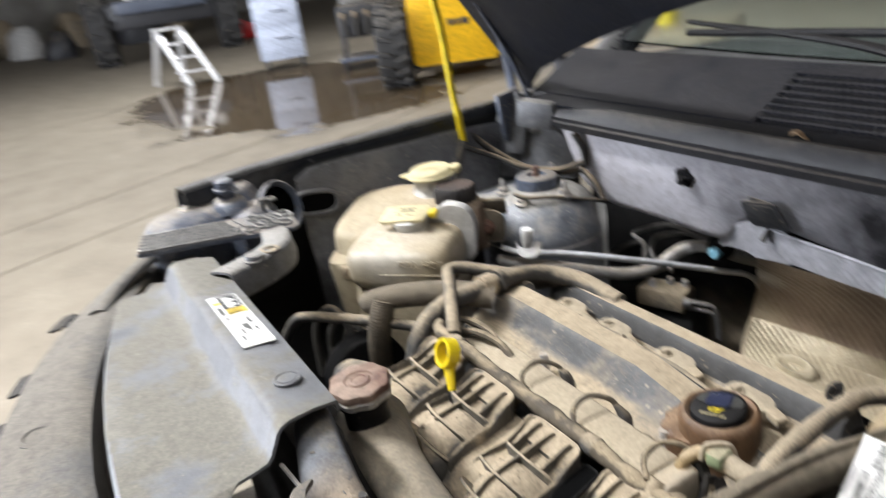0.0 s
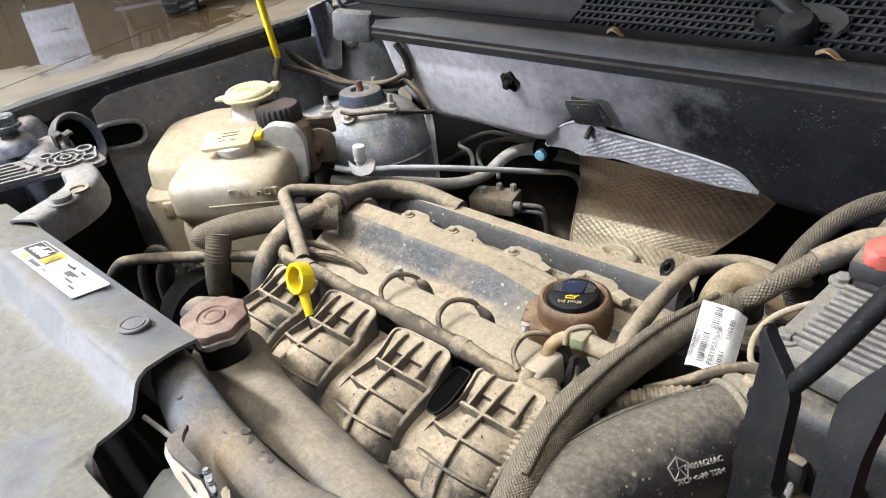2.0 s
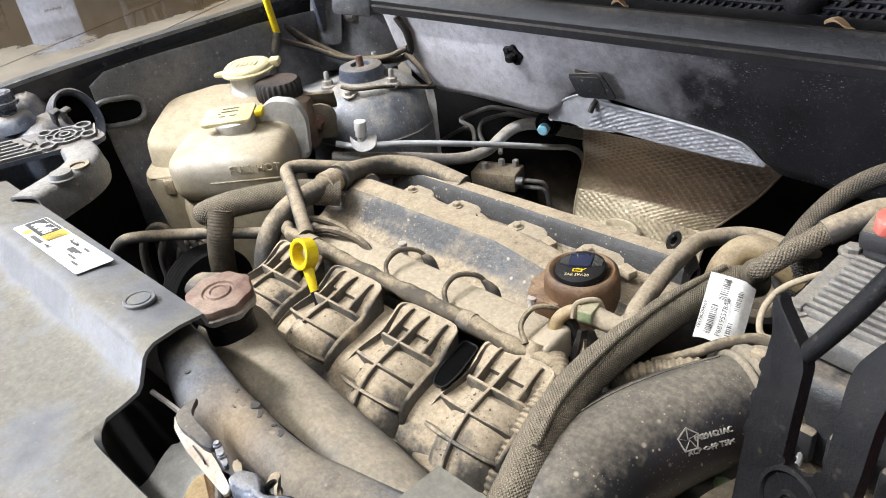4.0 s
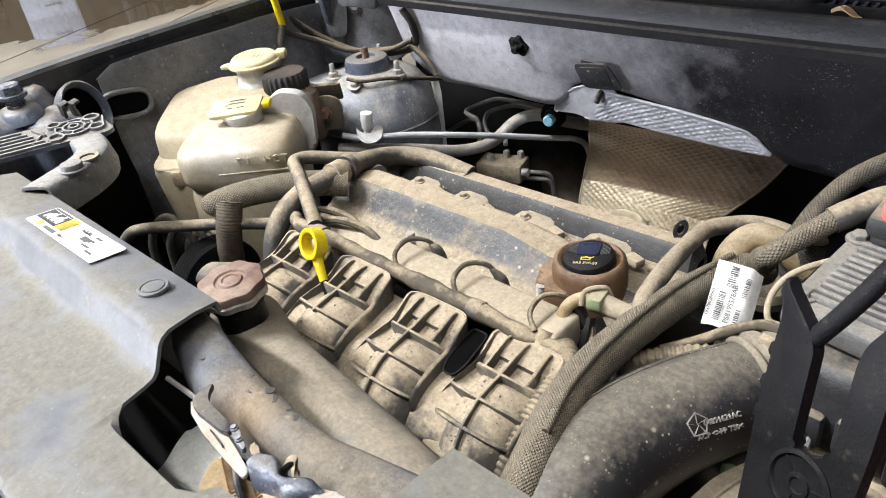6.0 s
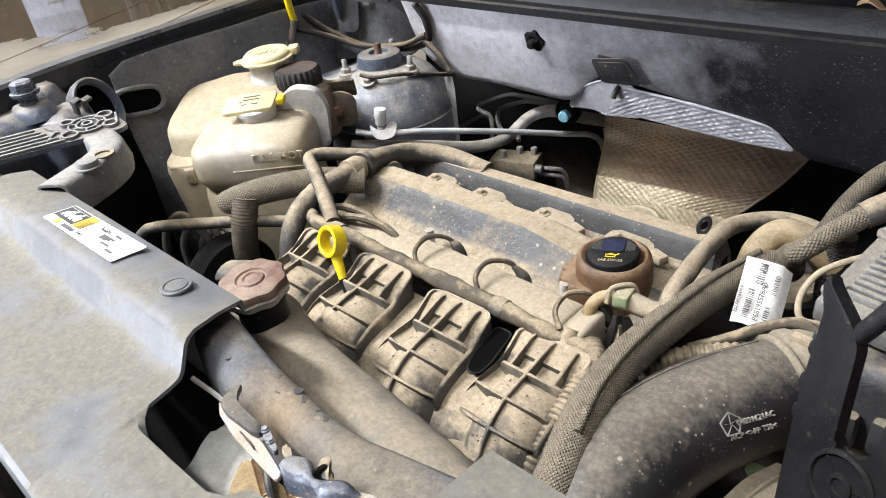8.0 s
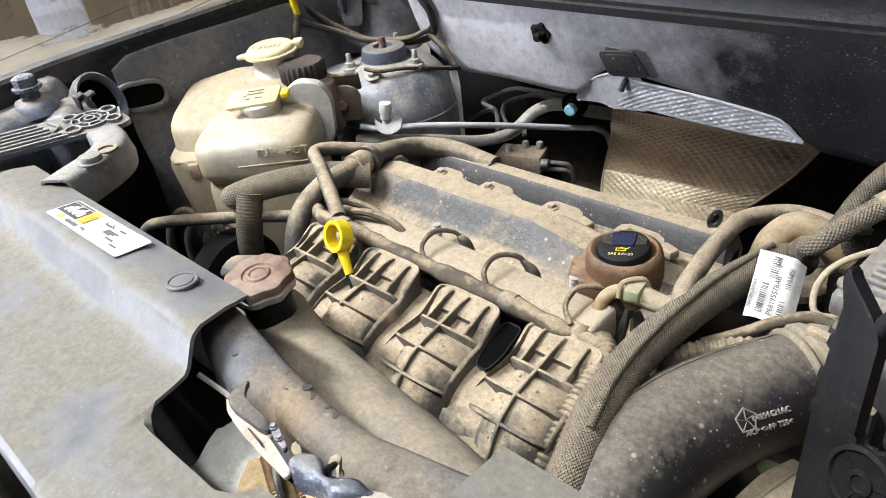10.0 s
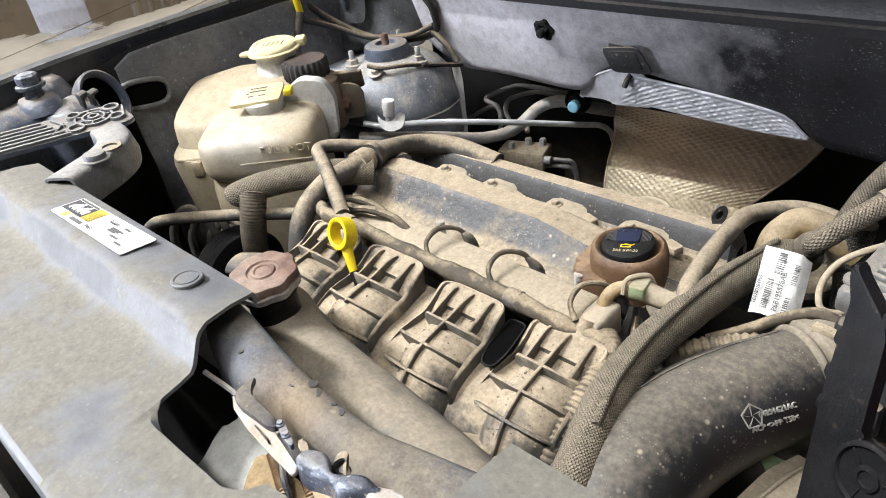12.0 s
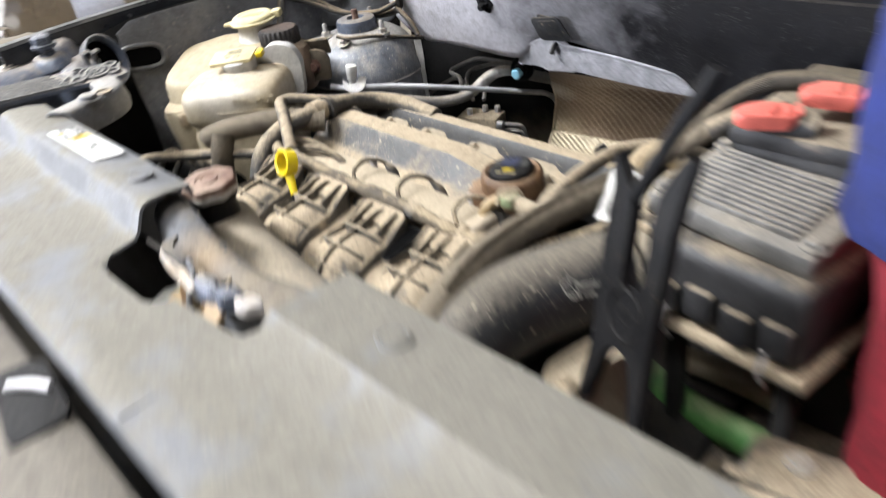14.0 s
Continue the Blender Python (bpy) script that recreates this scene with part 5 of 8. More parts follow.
    plate("catch_plate", [(-0.2860, 0.1176), (-0.2824, 0.1215), (-0.2587, 0.1215), (-0.2440, 0.1150), (-0.2350, 0.1000), (-0.2500, 0.0960), (-0.2624, 0.1090)], 0.990, 0.006, M_RECESS, "peach-stained catch plate", 0.003, (10, 0), 0.002)
    # folded tab with a pin beside the cheek
    b = B()
    tab = [V(-0.2700, 0.1285, 1.000), V(-0.2670, 0.1310, 1.0065), V(-0.2640, 0.1345, 1.0085), V(-0.2605, 0.1345, 1.008), V(-0.2560, 0.1300, 1.006), V(-0.2460, 0.1250, 1.003)]
    sheet(b, [[p + V(0.002, -0.004, -0.010), p, p + V(0.0035, -0.0045, 0.0005)] for p in smooth_path(tab, 6)], 0.002)
    part("tab", b, M_HOSE, t, "dusty folded tab", 60)
    bolt(t, (-0.2590, 0.1290, 1.0005), up=(0.3, -0.5, 0.8), r=0.0026, material=M_DARK, washer=1.2, h=0.005, name="pin")
    # return spring and its well
    for p0, p1 in ((V(-0.314, 0.1135, 0.990), V(-0.2875, 0.1020, 0.984)), (V(-0.2890, 0.1180, 0.990), V(-0.2726, 0.1110, 0.983))):
        b = B()
        tube(b, [p0, p0.lerp(p1, 0.5), p1, p1 + V(0.006, -0.004, -0.02)], 0.0027, 12, ribs=(0.0015, 0.0009))
        part("spring", b, M_LATCHRUST, t, "rust-brown coil spring")
    b = B()
    tube(b, [(-0.300, 0.112, 0.992), (-0.290, 0.106, 0.990), (-0.278, 0.100, 0.975)], 0.0024, 8)
    part("cable", b, M_DARK, t)
    plate("latch_well", [(-0.3316, 0.1119), (-0.3224, 0.1155), (-0.2998, 0.1150), (-0.2750, 0.1160), (-0.2500, 0.1050), (-0.2500, 0.0850), (-0.3104, 0.0850), (-0.3235, 0.0990)], 0.972, 0.008, M_OCHRE, "latch well caked with ochre dirt", 0.003, (0, 0), 0.002)
    plate("end_block", [(-0.2310, 0.1260), (-0.2180, 0.1330), (-0.2050, 0.1290), (-0.2120, 0.1160), (-0.2260, 0.1150)], 1.002, 0.009, M_LATCHPALE, "pale steel end block", 0.003, (-6, 0), 0.002)


bonnet_latch()

# ---- reservoirs ----
BU, BV = V(0.74, 0.67, 0).normalized(), V(-0.67, 0.74, 0).normalized()


def shell(bm, m, rings, n=64, power=3.2):
    """A moulded hollow form: rounded-square rings of (z, half width, half depth, shift u, shift v) stacked along z."""
    loops = []
    for z, hw, hd, su, sv in rings:
        ring = []
        for k in range(n):
            a = 2 * math.pi * k / n
            c, s = math.cos(a), math.sin(a)
            f = (abs(c) ** power + abs(s) ** power) ** (-1 / power)
            ring.append(bm.verts.new(m @ V(su + hw * c * f, sv + hd * s * f, z)))
        loops.append(ring)
    for a, b in zip(loops, loops[1:]):
        for k in range(n):
            bm.faces.new((a[k], a[(k + 1) % n], b[(k + 1) % n], b[k]))
    bm.faces.new(loops[0][::-1])
    bm.faces.new(loops[-1])
    return bm


def bottle_frame(at):
    return frame_of(at, BU, (0, 0, 1))


def coolant_bottle():
    t = thing("coolant_bottle", "yellowed translucent coolant bottle with a flat yellow cap", "bottle", (-0.82, 0.45, 0.70))
    m = bottle_frame((-0.843, 0.458, 0)) @ Matrix.Diagonal((0.95, 1, 1, 1))
    b = B()
    shell(b, m, [(0.862, 0.072, 0.050, 0, 0), (0.890, 0.073, 0.051, 0, 0), (0.900, 0.0735, 0.0515, 0, 0), (0.9035, 0.0765, 0.0545, 0, 0), (0.908, 0.0805, 0.0590, 0, 0), (0.914, 0.0835, 0.0622, 0, 0), (0.922, 0.0848, 0.0640, 0, 0),
                 (0.945, 0.0848, 0.0640, 0, 0.0), (0.953, 0.0838, 0.0628, 0, 0.0), (0.9590, 0.0812, 0.0600, 0, 0.0), (0.9640, 0.0768, 0.0552, 0, 0.001), (0.9680, 0.0700, 0.0480, -0.001, 0.003), (0.9705, 0.058, 0.037, -0.004, 0.005), (0.9735, 0.030, 0.020, -0.012, 0.008)], power=5.0)
    for v in b.verts:
        v.co += V(1, 1, 0.6) * (0.0010 * noise.noise(v.co * 24))
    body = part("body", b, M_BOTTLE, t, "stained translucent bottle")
    b = B()
    shell(b, bottle_frame((-0.846, 0.463, 0)), [(0.62, 0.06, 0.050, -0.005, 0.0), (0.72, 0.070, 0.056, -0.005, 0.0), (0.80, 0.078, 0.059, -0.002, 0), (0.85, 0.0800, 0.0595, 0, -0.002), (0.888, 0.0795, 0.0585, 0, -0.002), (0.902, 0.077, 0.056, 0, 0)], power=5.5)
    part("lower_body", b, M_BOTTLE, t, "dusty lower half of the bottle")
    mc = frame_of((-0.852, 0.477, 0.973), BU, (0.03, -0.10, 1))
    b = B()
    lathe(b, [(0.026, -0.004), (0.026, 0.010), (0.0285, 0.011), (0.0285, 0.016), (0.024, 0.018)], mc, 32)
    part("neck", b, M_BOTTLE_CLEAN, t, "pale ribbed neck")
    b = B()
    prism(b, rounded([(-0.037, -0.023), (0.034, -0.023), (0.034, 0.023), (-0.037, 0.023)], 0.007), 0.005, mc @ pose(-0.004, 0, 0.018, 4), 0.0015)
    cap = part("cap", b, M_YELLOW_OLD, t, "faded yellow flip cap")
    b = B()
    box(b, (0.012, 0.018, 0.010), mc @ pose(0.037, 0.004, 0.018), 0.003)
    part("hinge_tab", b, M_YELLOW, cap)
    b = B()
    for k, (x0, x1, y) in enumerate(((-0.012, 0.012, 0.012), (-0.012, 0.012, 0.004), (-0.012, -0.004, -0.008), (0.002, 0.012, -0.008), (-0.016, -0.012, 0.0))):
        prism(b, [(x0, y), (x1, y), (x1, y + 0.002), (x0, y + 0.002)], 0.0005, mc @ pose(-0.004, 0.0, 0.0232, 4))
    part("print", b, M_INKGREY, cap)
    ml = frame_of(m @ V(0.047, -0.0640, 0.9470), BU, -BV)
    lettering("FULL HOT", 0.0150, ml, M_BOTTLE, body, depth=0.0012)
    b = B()
    box(b, (0.10, 0.0025, 0.0018), m @ pose(0.030, -0.0640, 0.9315), 0.0005)
    part("level_line", b, M_BOTTLE, body)
    # pale folded ear at the back
    b = B()
    prism(b, rounded([(-0.056, -0.045), (0.020, -0.055), (0.026, 0.012), (0.014, 0.036), (-0.018, 0.042), (-0.036, 0.030), (-0.056, 0.012)], 0.016, 6), 0.020, frame_of((-0.832, 0.552, 0.957), BU, -BV), 0.007, 4)
    part("ear", b, M_BOTTLE_CLEAN, t, "clean white bottle ear")


coolant_bottle()


def washer_bottle():
    t = thing("washer_bottle", "large yellowed washer bottle with a yellow cap", "bottle", (-0.93, 0.48, 0.6))
    m = bottle_frame((-0.950, 0.503, 0))
    b = B()
    shell(b, m, [(0.60, 0.07, 0.07, 0.02, -0.02), (0.72, 0.085, 0.085, 0.015, -0.02), (0.84, 0.100, 0.090, 0.005, -0.02), (0.905, 0.104, 0.092, 0, -0.018), (0.916, 0.102, 0.090, 0, -0.018), (0.921, 0.100, 0.076, 0, -0.004), (0.95, 0.100, 0.074, 0, -0.002),
                 (0.960, 0.0992, 0.0732, 0.0, 0.0), (0.9675, 0.0968, 0.0708, 0.001, 0.001), (0.9725, 0.0920, 0.0660, 0.002, 0.003), (0.9760, 0.0850, 0.0600, 0.004, 0.007), (0.9790, 0.0700, 0.0500, 0.008, 0.015), (0.9830, 0.045, 0.038, 0.014, 0.027)], power=4.6)
    for v in b.verts:
        rise = (v.co - m.translation).dot(BV)
        v.co.z += 0.16 * (rise - 0.02) * max(0.0, min(1.0, (v.co.z - 0.93) / 0.04)) + 0.0010 * noise.noise(v.co * 20)
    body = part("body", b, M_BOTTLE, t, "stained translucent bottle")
    b = B()
    c = V(-0.946, 0.570, 0)
    lathe(b, [(0.046, 0.955), (0.040, 0.972), (0.034, 0.982), (0.031, 0.992), (0.030, 1.010), (0.033, 1.012)], Matrix.Translation(c), 36)
    part("neck", b, M_BOTTLE_CLEAN, t, "white filler neck")
    b = B()
    mc = frame_of((c.x, c.y, 1.0115), BU, (0.02, -0.05, 1))
    lathe(b, [(0.034, 0), (0.040, 0.001), (0.040, 0.004), (0.036, 0.0055), (0.035, 0.009), (0.032, 0.0115), (0.026, 0.012), (0.025, 0.0108), (0.008, 0.0108)], mc, 40)
    prism(b, rounded([(-0.052, -0.012), (-0.03, -0.016), (-0.03, 0.006), (-0.050, 0.0)], 0.005), 0.004, mc, 0.001)
    cap = part("cap", b, M_YELLOW_OLD, t, "faded yellow press-on cap")
    b = B()
    box(b, (0.016, 0.020, 0.012), mc @ pose(0.040, 0.010, 0.006), 0.003)
    part("hinge_tab", b, M_YELLOW_OLD, cap)
    b = B()
    for k in range(5):
        prism(b, [(-0.016 + 0.007 * k, -0.008), (-0.013 + 0.007 * k, -0.008), (-0.012 + 0.007 * k, 0.007), (-0.015 + 0.007 * k, 0.006)], 0.0008, mc @ pose(0, 0, 0.0112))
    part("symbol", b, M_YELLOW_OLD, cap)
    # retaining clip and seam
    b = B()
    tube(b, [m @ V(-0.085, -0.100, 0.916), m @ V(-0.03, -0.104, 0.918), m @ V(0.06, -0.104, 0.918)], 0.0022, 6)
    part("seam", b, M_BOTTLE, body)
    b = B()
    box(b, (0.016, 0.012, 0.024), m @ pose(-0.055, -0.108, 0.905), 0.004)
    part("clip", b, M_DUSTY, t)


washer_bottle()


def brake_reservoir():
    t = thing("fluid_reservoir", "small brown-stained reservoir with a black ribbed cap", "reservoir", (-0.875, 0.60, 0.90))
    b = B()
    c = V(-0.887, 0.578, 0)
    shell(b, frame_of(c, BU, (0, 0, 1)), [(0.90, 0.036, 0.03, 0.01, 0), (0.955, 0.038, 0.03, 0.01, 0), (0.972, 0.036, 0.029, 0.008, 0), (0.980, 0.030, 0.026, 0, 0)], 32)
    part("body", b, mat("stained_reservoir", (0.16, 0.11, 0.075), 0.6, dust=0.4, bias=0.0), t)
    b = B()
    lathe(b, [(0.032, 0.978), (0.033, 0.980), (0.033, 1.000), (0.030, 1.004), (0.012, 1.005)], Matrix.Translation(c), 144, 24, 0.035)
    part("cap", b, mat("dirty_black_cap", (0.022, 0.018, 0.016), 0.75, dust=0.4, bias=-0.1, patch=1.2, scale=90, dustcol=(0.16, 0.10, 0.07)), t, "black ribbed cap with dried dirt")
    # bracket with bolt
    b = B()
    m = frame_of((-0.845, 0.612, 0.935), BU, -BV)
    prism(b, rounded([(-0.030, -0.026), (0.022, -0.026), (0.024, 0.016), (0.010, 0.028), (-0.03, 0.026)], 0.007), 0.006, m, 0.002)
    box(b, (0.05, 0.03, 0.008), m @ pose(0.0, 0.028, -0.012, 20), 0.003)
    part("bracket", b, M_LOOM, t, "brown dusty bracket")
    bolt(t, m @ V(-0.004, 0.0, 0.006), up=-BV, r=0.008, material=M_RUST, h=0.008)


brake_reservoir()


def strut_tower():
    t = thing("strut_tower", "domed dark strut tower with three studs and a rubber mount", "strut tower", (-0.915, 0.765, 0.7))
    b = B()
    c = V(-0.905, 0.757, 0)
    lathe(b, [(0.112, 0.55), (0.110, 0.84), (0.108, 0.868), (0.1095, 0.872), (0.106, 0.888), (0.096, 0.912), (0.080, 0.932), (0.060, 0.945), (0.044, 0.950), (0.042, 0.948), (0.020, 0.948)], Matrix.Translation(c), 56)
    part("dome", b, M_STRUT, t, "grey-black painted dome", 50)
    b = B()
    ring = [c + V(0.1095 * math.cos(a), 0.1095 * math.sin(a), 0.8705) for a in [2 * math.pi * k / 40 for k in range(41)]]
    tube(b, ring, 0.0016, 6, 1)
    part("seam_ring", b, M_STEEL, t, "dusty seam round the dome")
    bolt(t, c + V(0.030, -0.062, 0.944), up=(0.2, -0.4, 0.9), r=0.007, material=M_STEEL, washer=1.7, h=0.008, name="ground_bolt")
    b = B()
    box(b, (0.16, 0.22, 0.05), pose(-1.0, 0.73, 0.905, 0, -14, 0), 0.02)
    part("shelf", b, M_STRUT, t)
    b = B()
    lathe(b, [(0.040, 0.944), (0.0405, 0.947), (0.037, 0.949), (0.0372, 0.962), (0.035, 0.9675), (0.030, 0.9695), (0.0165, 0.970), (0.0150, 0.964), (0.004, 0.962)], Matrix.Translation(c + V(-0.004, -0.003, 0)), 44)
    part("mount", b, M_LAMPB, t, "blue-black strut mount cup")
    b = B()
    lathe(b, [(0.0062, 0.955), (0.0062, 0.982), (0.005, 0.984)], Matrix.Translation(c + V(-0.004, -0.003, 0)), 10)
    part("piston_rod", b, M_RUST, t, "rusty piston rod end")
    for k in range(3):
        a = radians(-118 + 120 * k)
        p = c + V(0.064 * math.cos(a), 0.064 * math.sin(a), 0.944)
        b = B()
        lathe(b, [(0.013, -0.004), (0.013, 0.003), (0.009, 0.004)], Matrix.Translation(p), 18)
        lathe(b, [(0.0085, 0.003), (0.0085, 0.011), (0.006, 0.012)], Matrix.Translation(p), 6)
        lathe(b, [(0.0045, 0.011), (0.0045, 0.024), (0.003, 0.026)], Matrix.Translation(p), 10)
        part("stud_nut", b, M_STEEL, t, "dull steel nut on its stud")
    b = B()
    tube(b, [(-0.885, 0.69, 0.955), (-0.86, 0.70, 0.952), (-0.84, 0.735, 0.948), (-0.825, 0.78, 0.935), (-0.815, 0.83, 0.92)], 0.0035, 8)
    part("ground_wire", b, M_RUBBER, t)
    b = B()
    sheet(b, [[V(-0.822 + w, 0.812 + w * 0.7, 0.92), V(-0.815 + w, 0.808 + w * 0.7, 0.90), V(-0.814 + w, 0.806 + w * 0.7, 0.86), V(-0.814 + w, 0.805 + w * 0.7, 0.81), V(-0.815 + w, 0.805 + w * 0.7, 0.78)] for w in (0, 0.005, 0.011)], 0.0015)
    part("strap", b, mat("pale_strap", (0.5, 0.5, 0.48), 0.5, dust=0.2), t, "pale plastic strap")


strut_tower()


def hinge_corner():
    """Blue-grey hinge pressing in the bay's rear corner, with its bolts and cables."""
    t = thing("hinge_bracket", "blue-grey hinge bracket with bolts in the bay corner", "bracket", (-1.0, 0.83, 0.95))
    b = B()
    m = frame_of((-1.00, 0.825, 1.005), (0.80, 0.55, 0), (0.5, -0.8, 0.15))
    prism(b, rounded([(-0.085, -0.075), (0.085, -0.075), (0.080, 0.07), (0.02, 0.085), (-0.07, 0.06)], 0.02), 0.006, m, 0.002)
    part("plate", b, M_BRACKET, t)
    for u, v in ((-0.045, 0.028), (-0.038, -0.015), (0.0, 0.02), (0.055, 0.03)):
        bolt(t, m @ V(u, v, 0.006), up=(0.5, -0.8, 0.15), r=0.0085, material=M_STEEL, h=0.007)
    b = B()
    prism(b, rounded([(-0.055, -0.025), (-0.02, -0.03), (-0.01, 0.05), (-0.03, 0.09), (-0.055, 0.07)], 0.01), 0.010, m @ pose(0, 0, 0.006), 0.002)
    part("hinge_leaf", b, M_BRACKET, t)
    b = B()
    box(b, (0.07, 0.03, 0.05), pose(-0.955, 0.80, 1.06, 0, 8, 30), 0.008)
    part("hinge_cover", b, M_BRACKET, t)
    for pts, r in (([(-1.05, 0.70, 1.01), (-1.02, 0.745, 0.985), (-0.97, 0.775, 0.965), (-0.90, 0.80, 0.968), (-0.855, 0.815, 0.985)], 0.005),
                   ([(-1.06, 0.72, 1.03), (-1.035, 0.755, 0.99), (-0.98, 0.79, 0.958), (-0.91, 0.81, 0.958), (-0.86, 0.82, 0.972), (-0.845, 0.81, 1.01), (-0.855, 0.80, 1.04)], 0.006),
                   ([(-0.86, 0.815, 0.975), (-0.83, 0.815, 0.955), (-0.81, 0.815, 0.93)], 0.005)):
        b = B()
        tube(b, pts, r, 10, jitter=0.12)
        part("cable", b, M_RUBBER, t)


hinge_corner()


def ac_lines():
    t = thing("refrigerant_line", "bright and dull refrigerant pipes with service ports", "pipe", (-0.7, 0.8, 0.75))
    b = B()
    tube(b, [(-0.838, 0.625, 0.893), (-0.815, 0.640, 0.888), (-0.788, 0.660, 0.888), (-0.755, 0.715, 0.876), (-0.70, 0.815, 0.846), (-0.645, 0.915, 0.813), (-0.628, 0.945, 0.803), (-0.618, 0.963, 0.785), (-0.612, 0.97, 0.75)], 0.0048, 12)
    part("thin_pipe", b, M_PIPE, t, "bright white-metal pipe")
    b = B()
    tube(b, [(-0.86, 0.63, 0.862), (-0.82, 0.655, 0.86), (-0.77, 0.70, 0.853), (-0.735, 0.775, 0.828), (-0.715, 0.83, 0.825), (-0.695, 0.872, 0.850), (-0.665, 0.895, 0.858), (-0.62, 0.92, 0.845), (-0.57, 0.97, 0.825)], 0.0098, 16)
    part("thick_pipe", b, M_STEEL, t, "dull dusty suction pipe")
    # low port with white cap
    b = B()
    lathe(b, [(0.006, 0), (0.006, 0.010), (0.0085, 0.012), (0.0085, 0.020), (0.0095, 0.022), (0.0095, 0.034), (0.009, 0.036), (0.004, 0.0365)], pose(-0.805, 0.648, 0.892, -4, 4), 24)
    part("service_port", b, M_WHITE, t, "white service port cap")
    b = B()
    m = frame_of((-0.800, 0.646, 0.895), (0.74, 0.67, 0.0), (0.45, -0.55, 0.7))
    prism(b, rounded([(-0.020, 0.016), (-0.012, 0.002), (0.004, -0.002), (0.012, 0.014), (0.024, 0.010), (0.020, -0.012), (0.0, -0.018), (-0.016, -0.008)], 0.007), 0.0022, m, 0.0006)
    part("tether", b, M_STEEL, t, "curled grey cap tether")
    # high port with blue cap
    mb = frame_of((-0.632, 0.893, 0.866), (0.8, 0.6, 0), (0.25, -0.85, 0.22))
    b = B()
    lathe(b, [(0.016, -0.014), (0.0205, -0.006), (0.0215, 0.002), (0.0205, 0.004), (0.0185, 0.0042), (0.0175, 0.002), (0.0125, 0.002), (0.0120, 0.012), (0.0095, 0.014), (0.009, 0.020)], mb, 30)
    part("port_body", b, M_BLACK, t, "black port collar")
    b = B()
    lathe(b, [(0.0088, 0.016), (0.0092, 0.027), (0.0075, 0.0295), (0.002, 0.030)], mb @ pose(0, 0, 0, 14, 0), 24)
    part("port_cap", b, M_BLUECAP, t, "pale blue port cap")


ac_lines()


def abs_unit():
    t = thing("brake_modulator", "dusty aluminium brake modulator with steel lines", "valve block", (-0.765, 0.90, 0.60))
    M_LINE = mat("dull_line", (0.26, 0.25, 0.24), 0.6, dust=0.3, bias=0.0)
    m = pose(-0.748, 0.892, 0.742, 0, 0, 18)
    b = B()
    box(b, (0.085, 0.05, 0.034), m, 0.004)
    part("valve_body", b, M_DUSTY, t)
    b = B()
    box(b, (0.10, 0.07, 0.10), m @ pose(0.005, 0.02, -0.075), 0.006)
    part("pump_body", b, M_DEEP, t)
    for i, (u, v) in enumerate(((-0.02, -0.008), (0.004, 0.012), (0.030, 0.014))):
        b = B()
        lathe(b, [(0.0065, 0.015), (0.0065, 0.027), (0.005, 0.029)], m @ pose(u, v, 0), 6)
        part("fitting", b, M_STEEL, t)
    for pts in ([(-0.795, 0.885, 0.781), (-0.809, 0.905, 0.803), (-0.828, 0.920, 0.810), (-0.851, 0.925, 0.812), (-0.862, 0.930, 0.813), (-0.856, 0.935, 0.820), (-0.810, 0.950, 0.840), (-0.776, 0.955, 0.843), (-0.728, 0.965, 0.839), (-0.706, 0.975, 0.834)],
                [(-0.774, 0.900, 0.779), (-0.802, 0.915, 0.800), (-0.811, 0.925, 0.811), (-0.806, 0.935, 0.823), (-0.773, 0.950, 0.834), (-0.751, 0.955, 0.836), (-0.711, 0.965, 0.830), (-0.697, 0.970, 0.825)],
                [(-0.932, 0.900, 0.749), (-0.881, 0.905, 0.784), (-0.841, 0.915, 0.807), (-0.828, 0.925, 0.801), (-0.826, 0.930, 0.784)],
                [(-0.754, 0.910, 0.779), (-0.768, 0.930, 0.790), (-0.771, 0.945, 0.800), (-0.753, 0.955, 0.815)]):
        b = B()
        tube(b, pts, 0.0042, 10)
        part("brake_line", b, M_LINE, t, "dull grey brake line")
    for dz in (0.0, -0.012):
        b = B()
        tube(b, [m @ V(0.036, -0.01, dz), m @ V(0.07, -0.012, dz + 0.004), m @ V(0.09, -0.004, dz - 0.006), m @ V(0.095, 0.0, dz - 0.05)], 0.004, 10)
        part("brake_line", b, M_STEEL, t)
    b = B()
    lathe(b, [(0.008, 0.0), (0.008, 0.012), (0.005, 0.013)], m @ pose(0.043, -0.018, 0.004, 0, 90), 16)
    part("fitting", b, M_STEEL, t)


abs_unit()


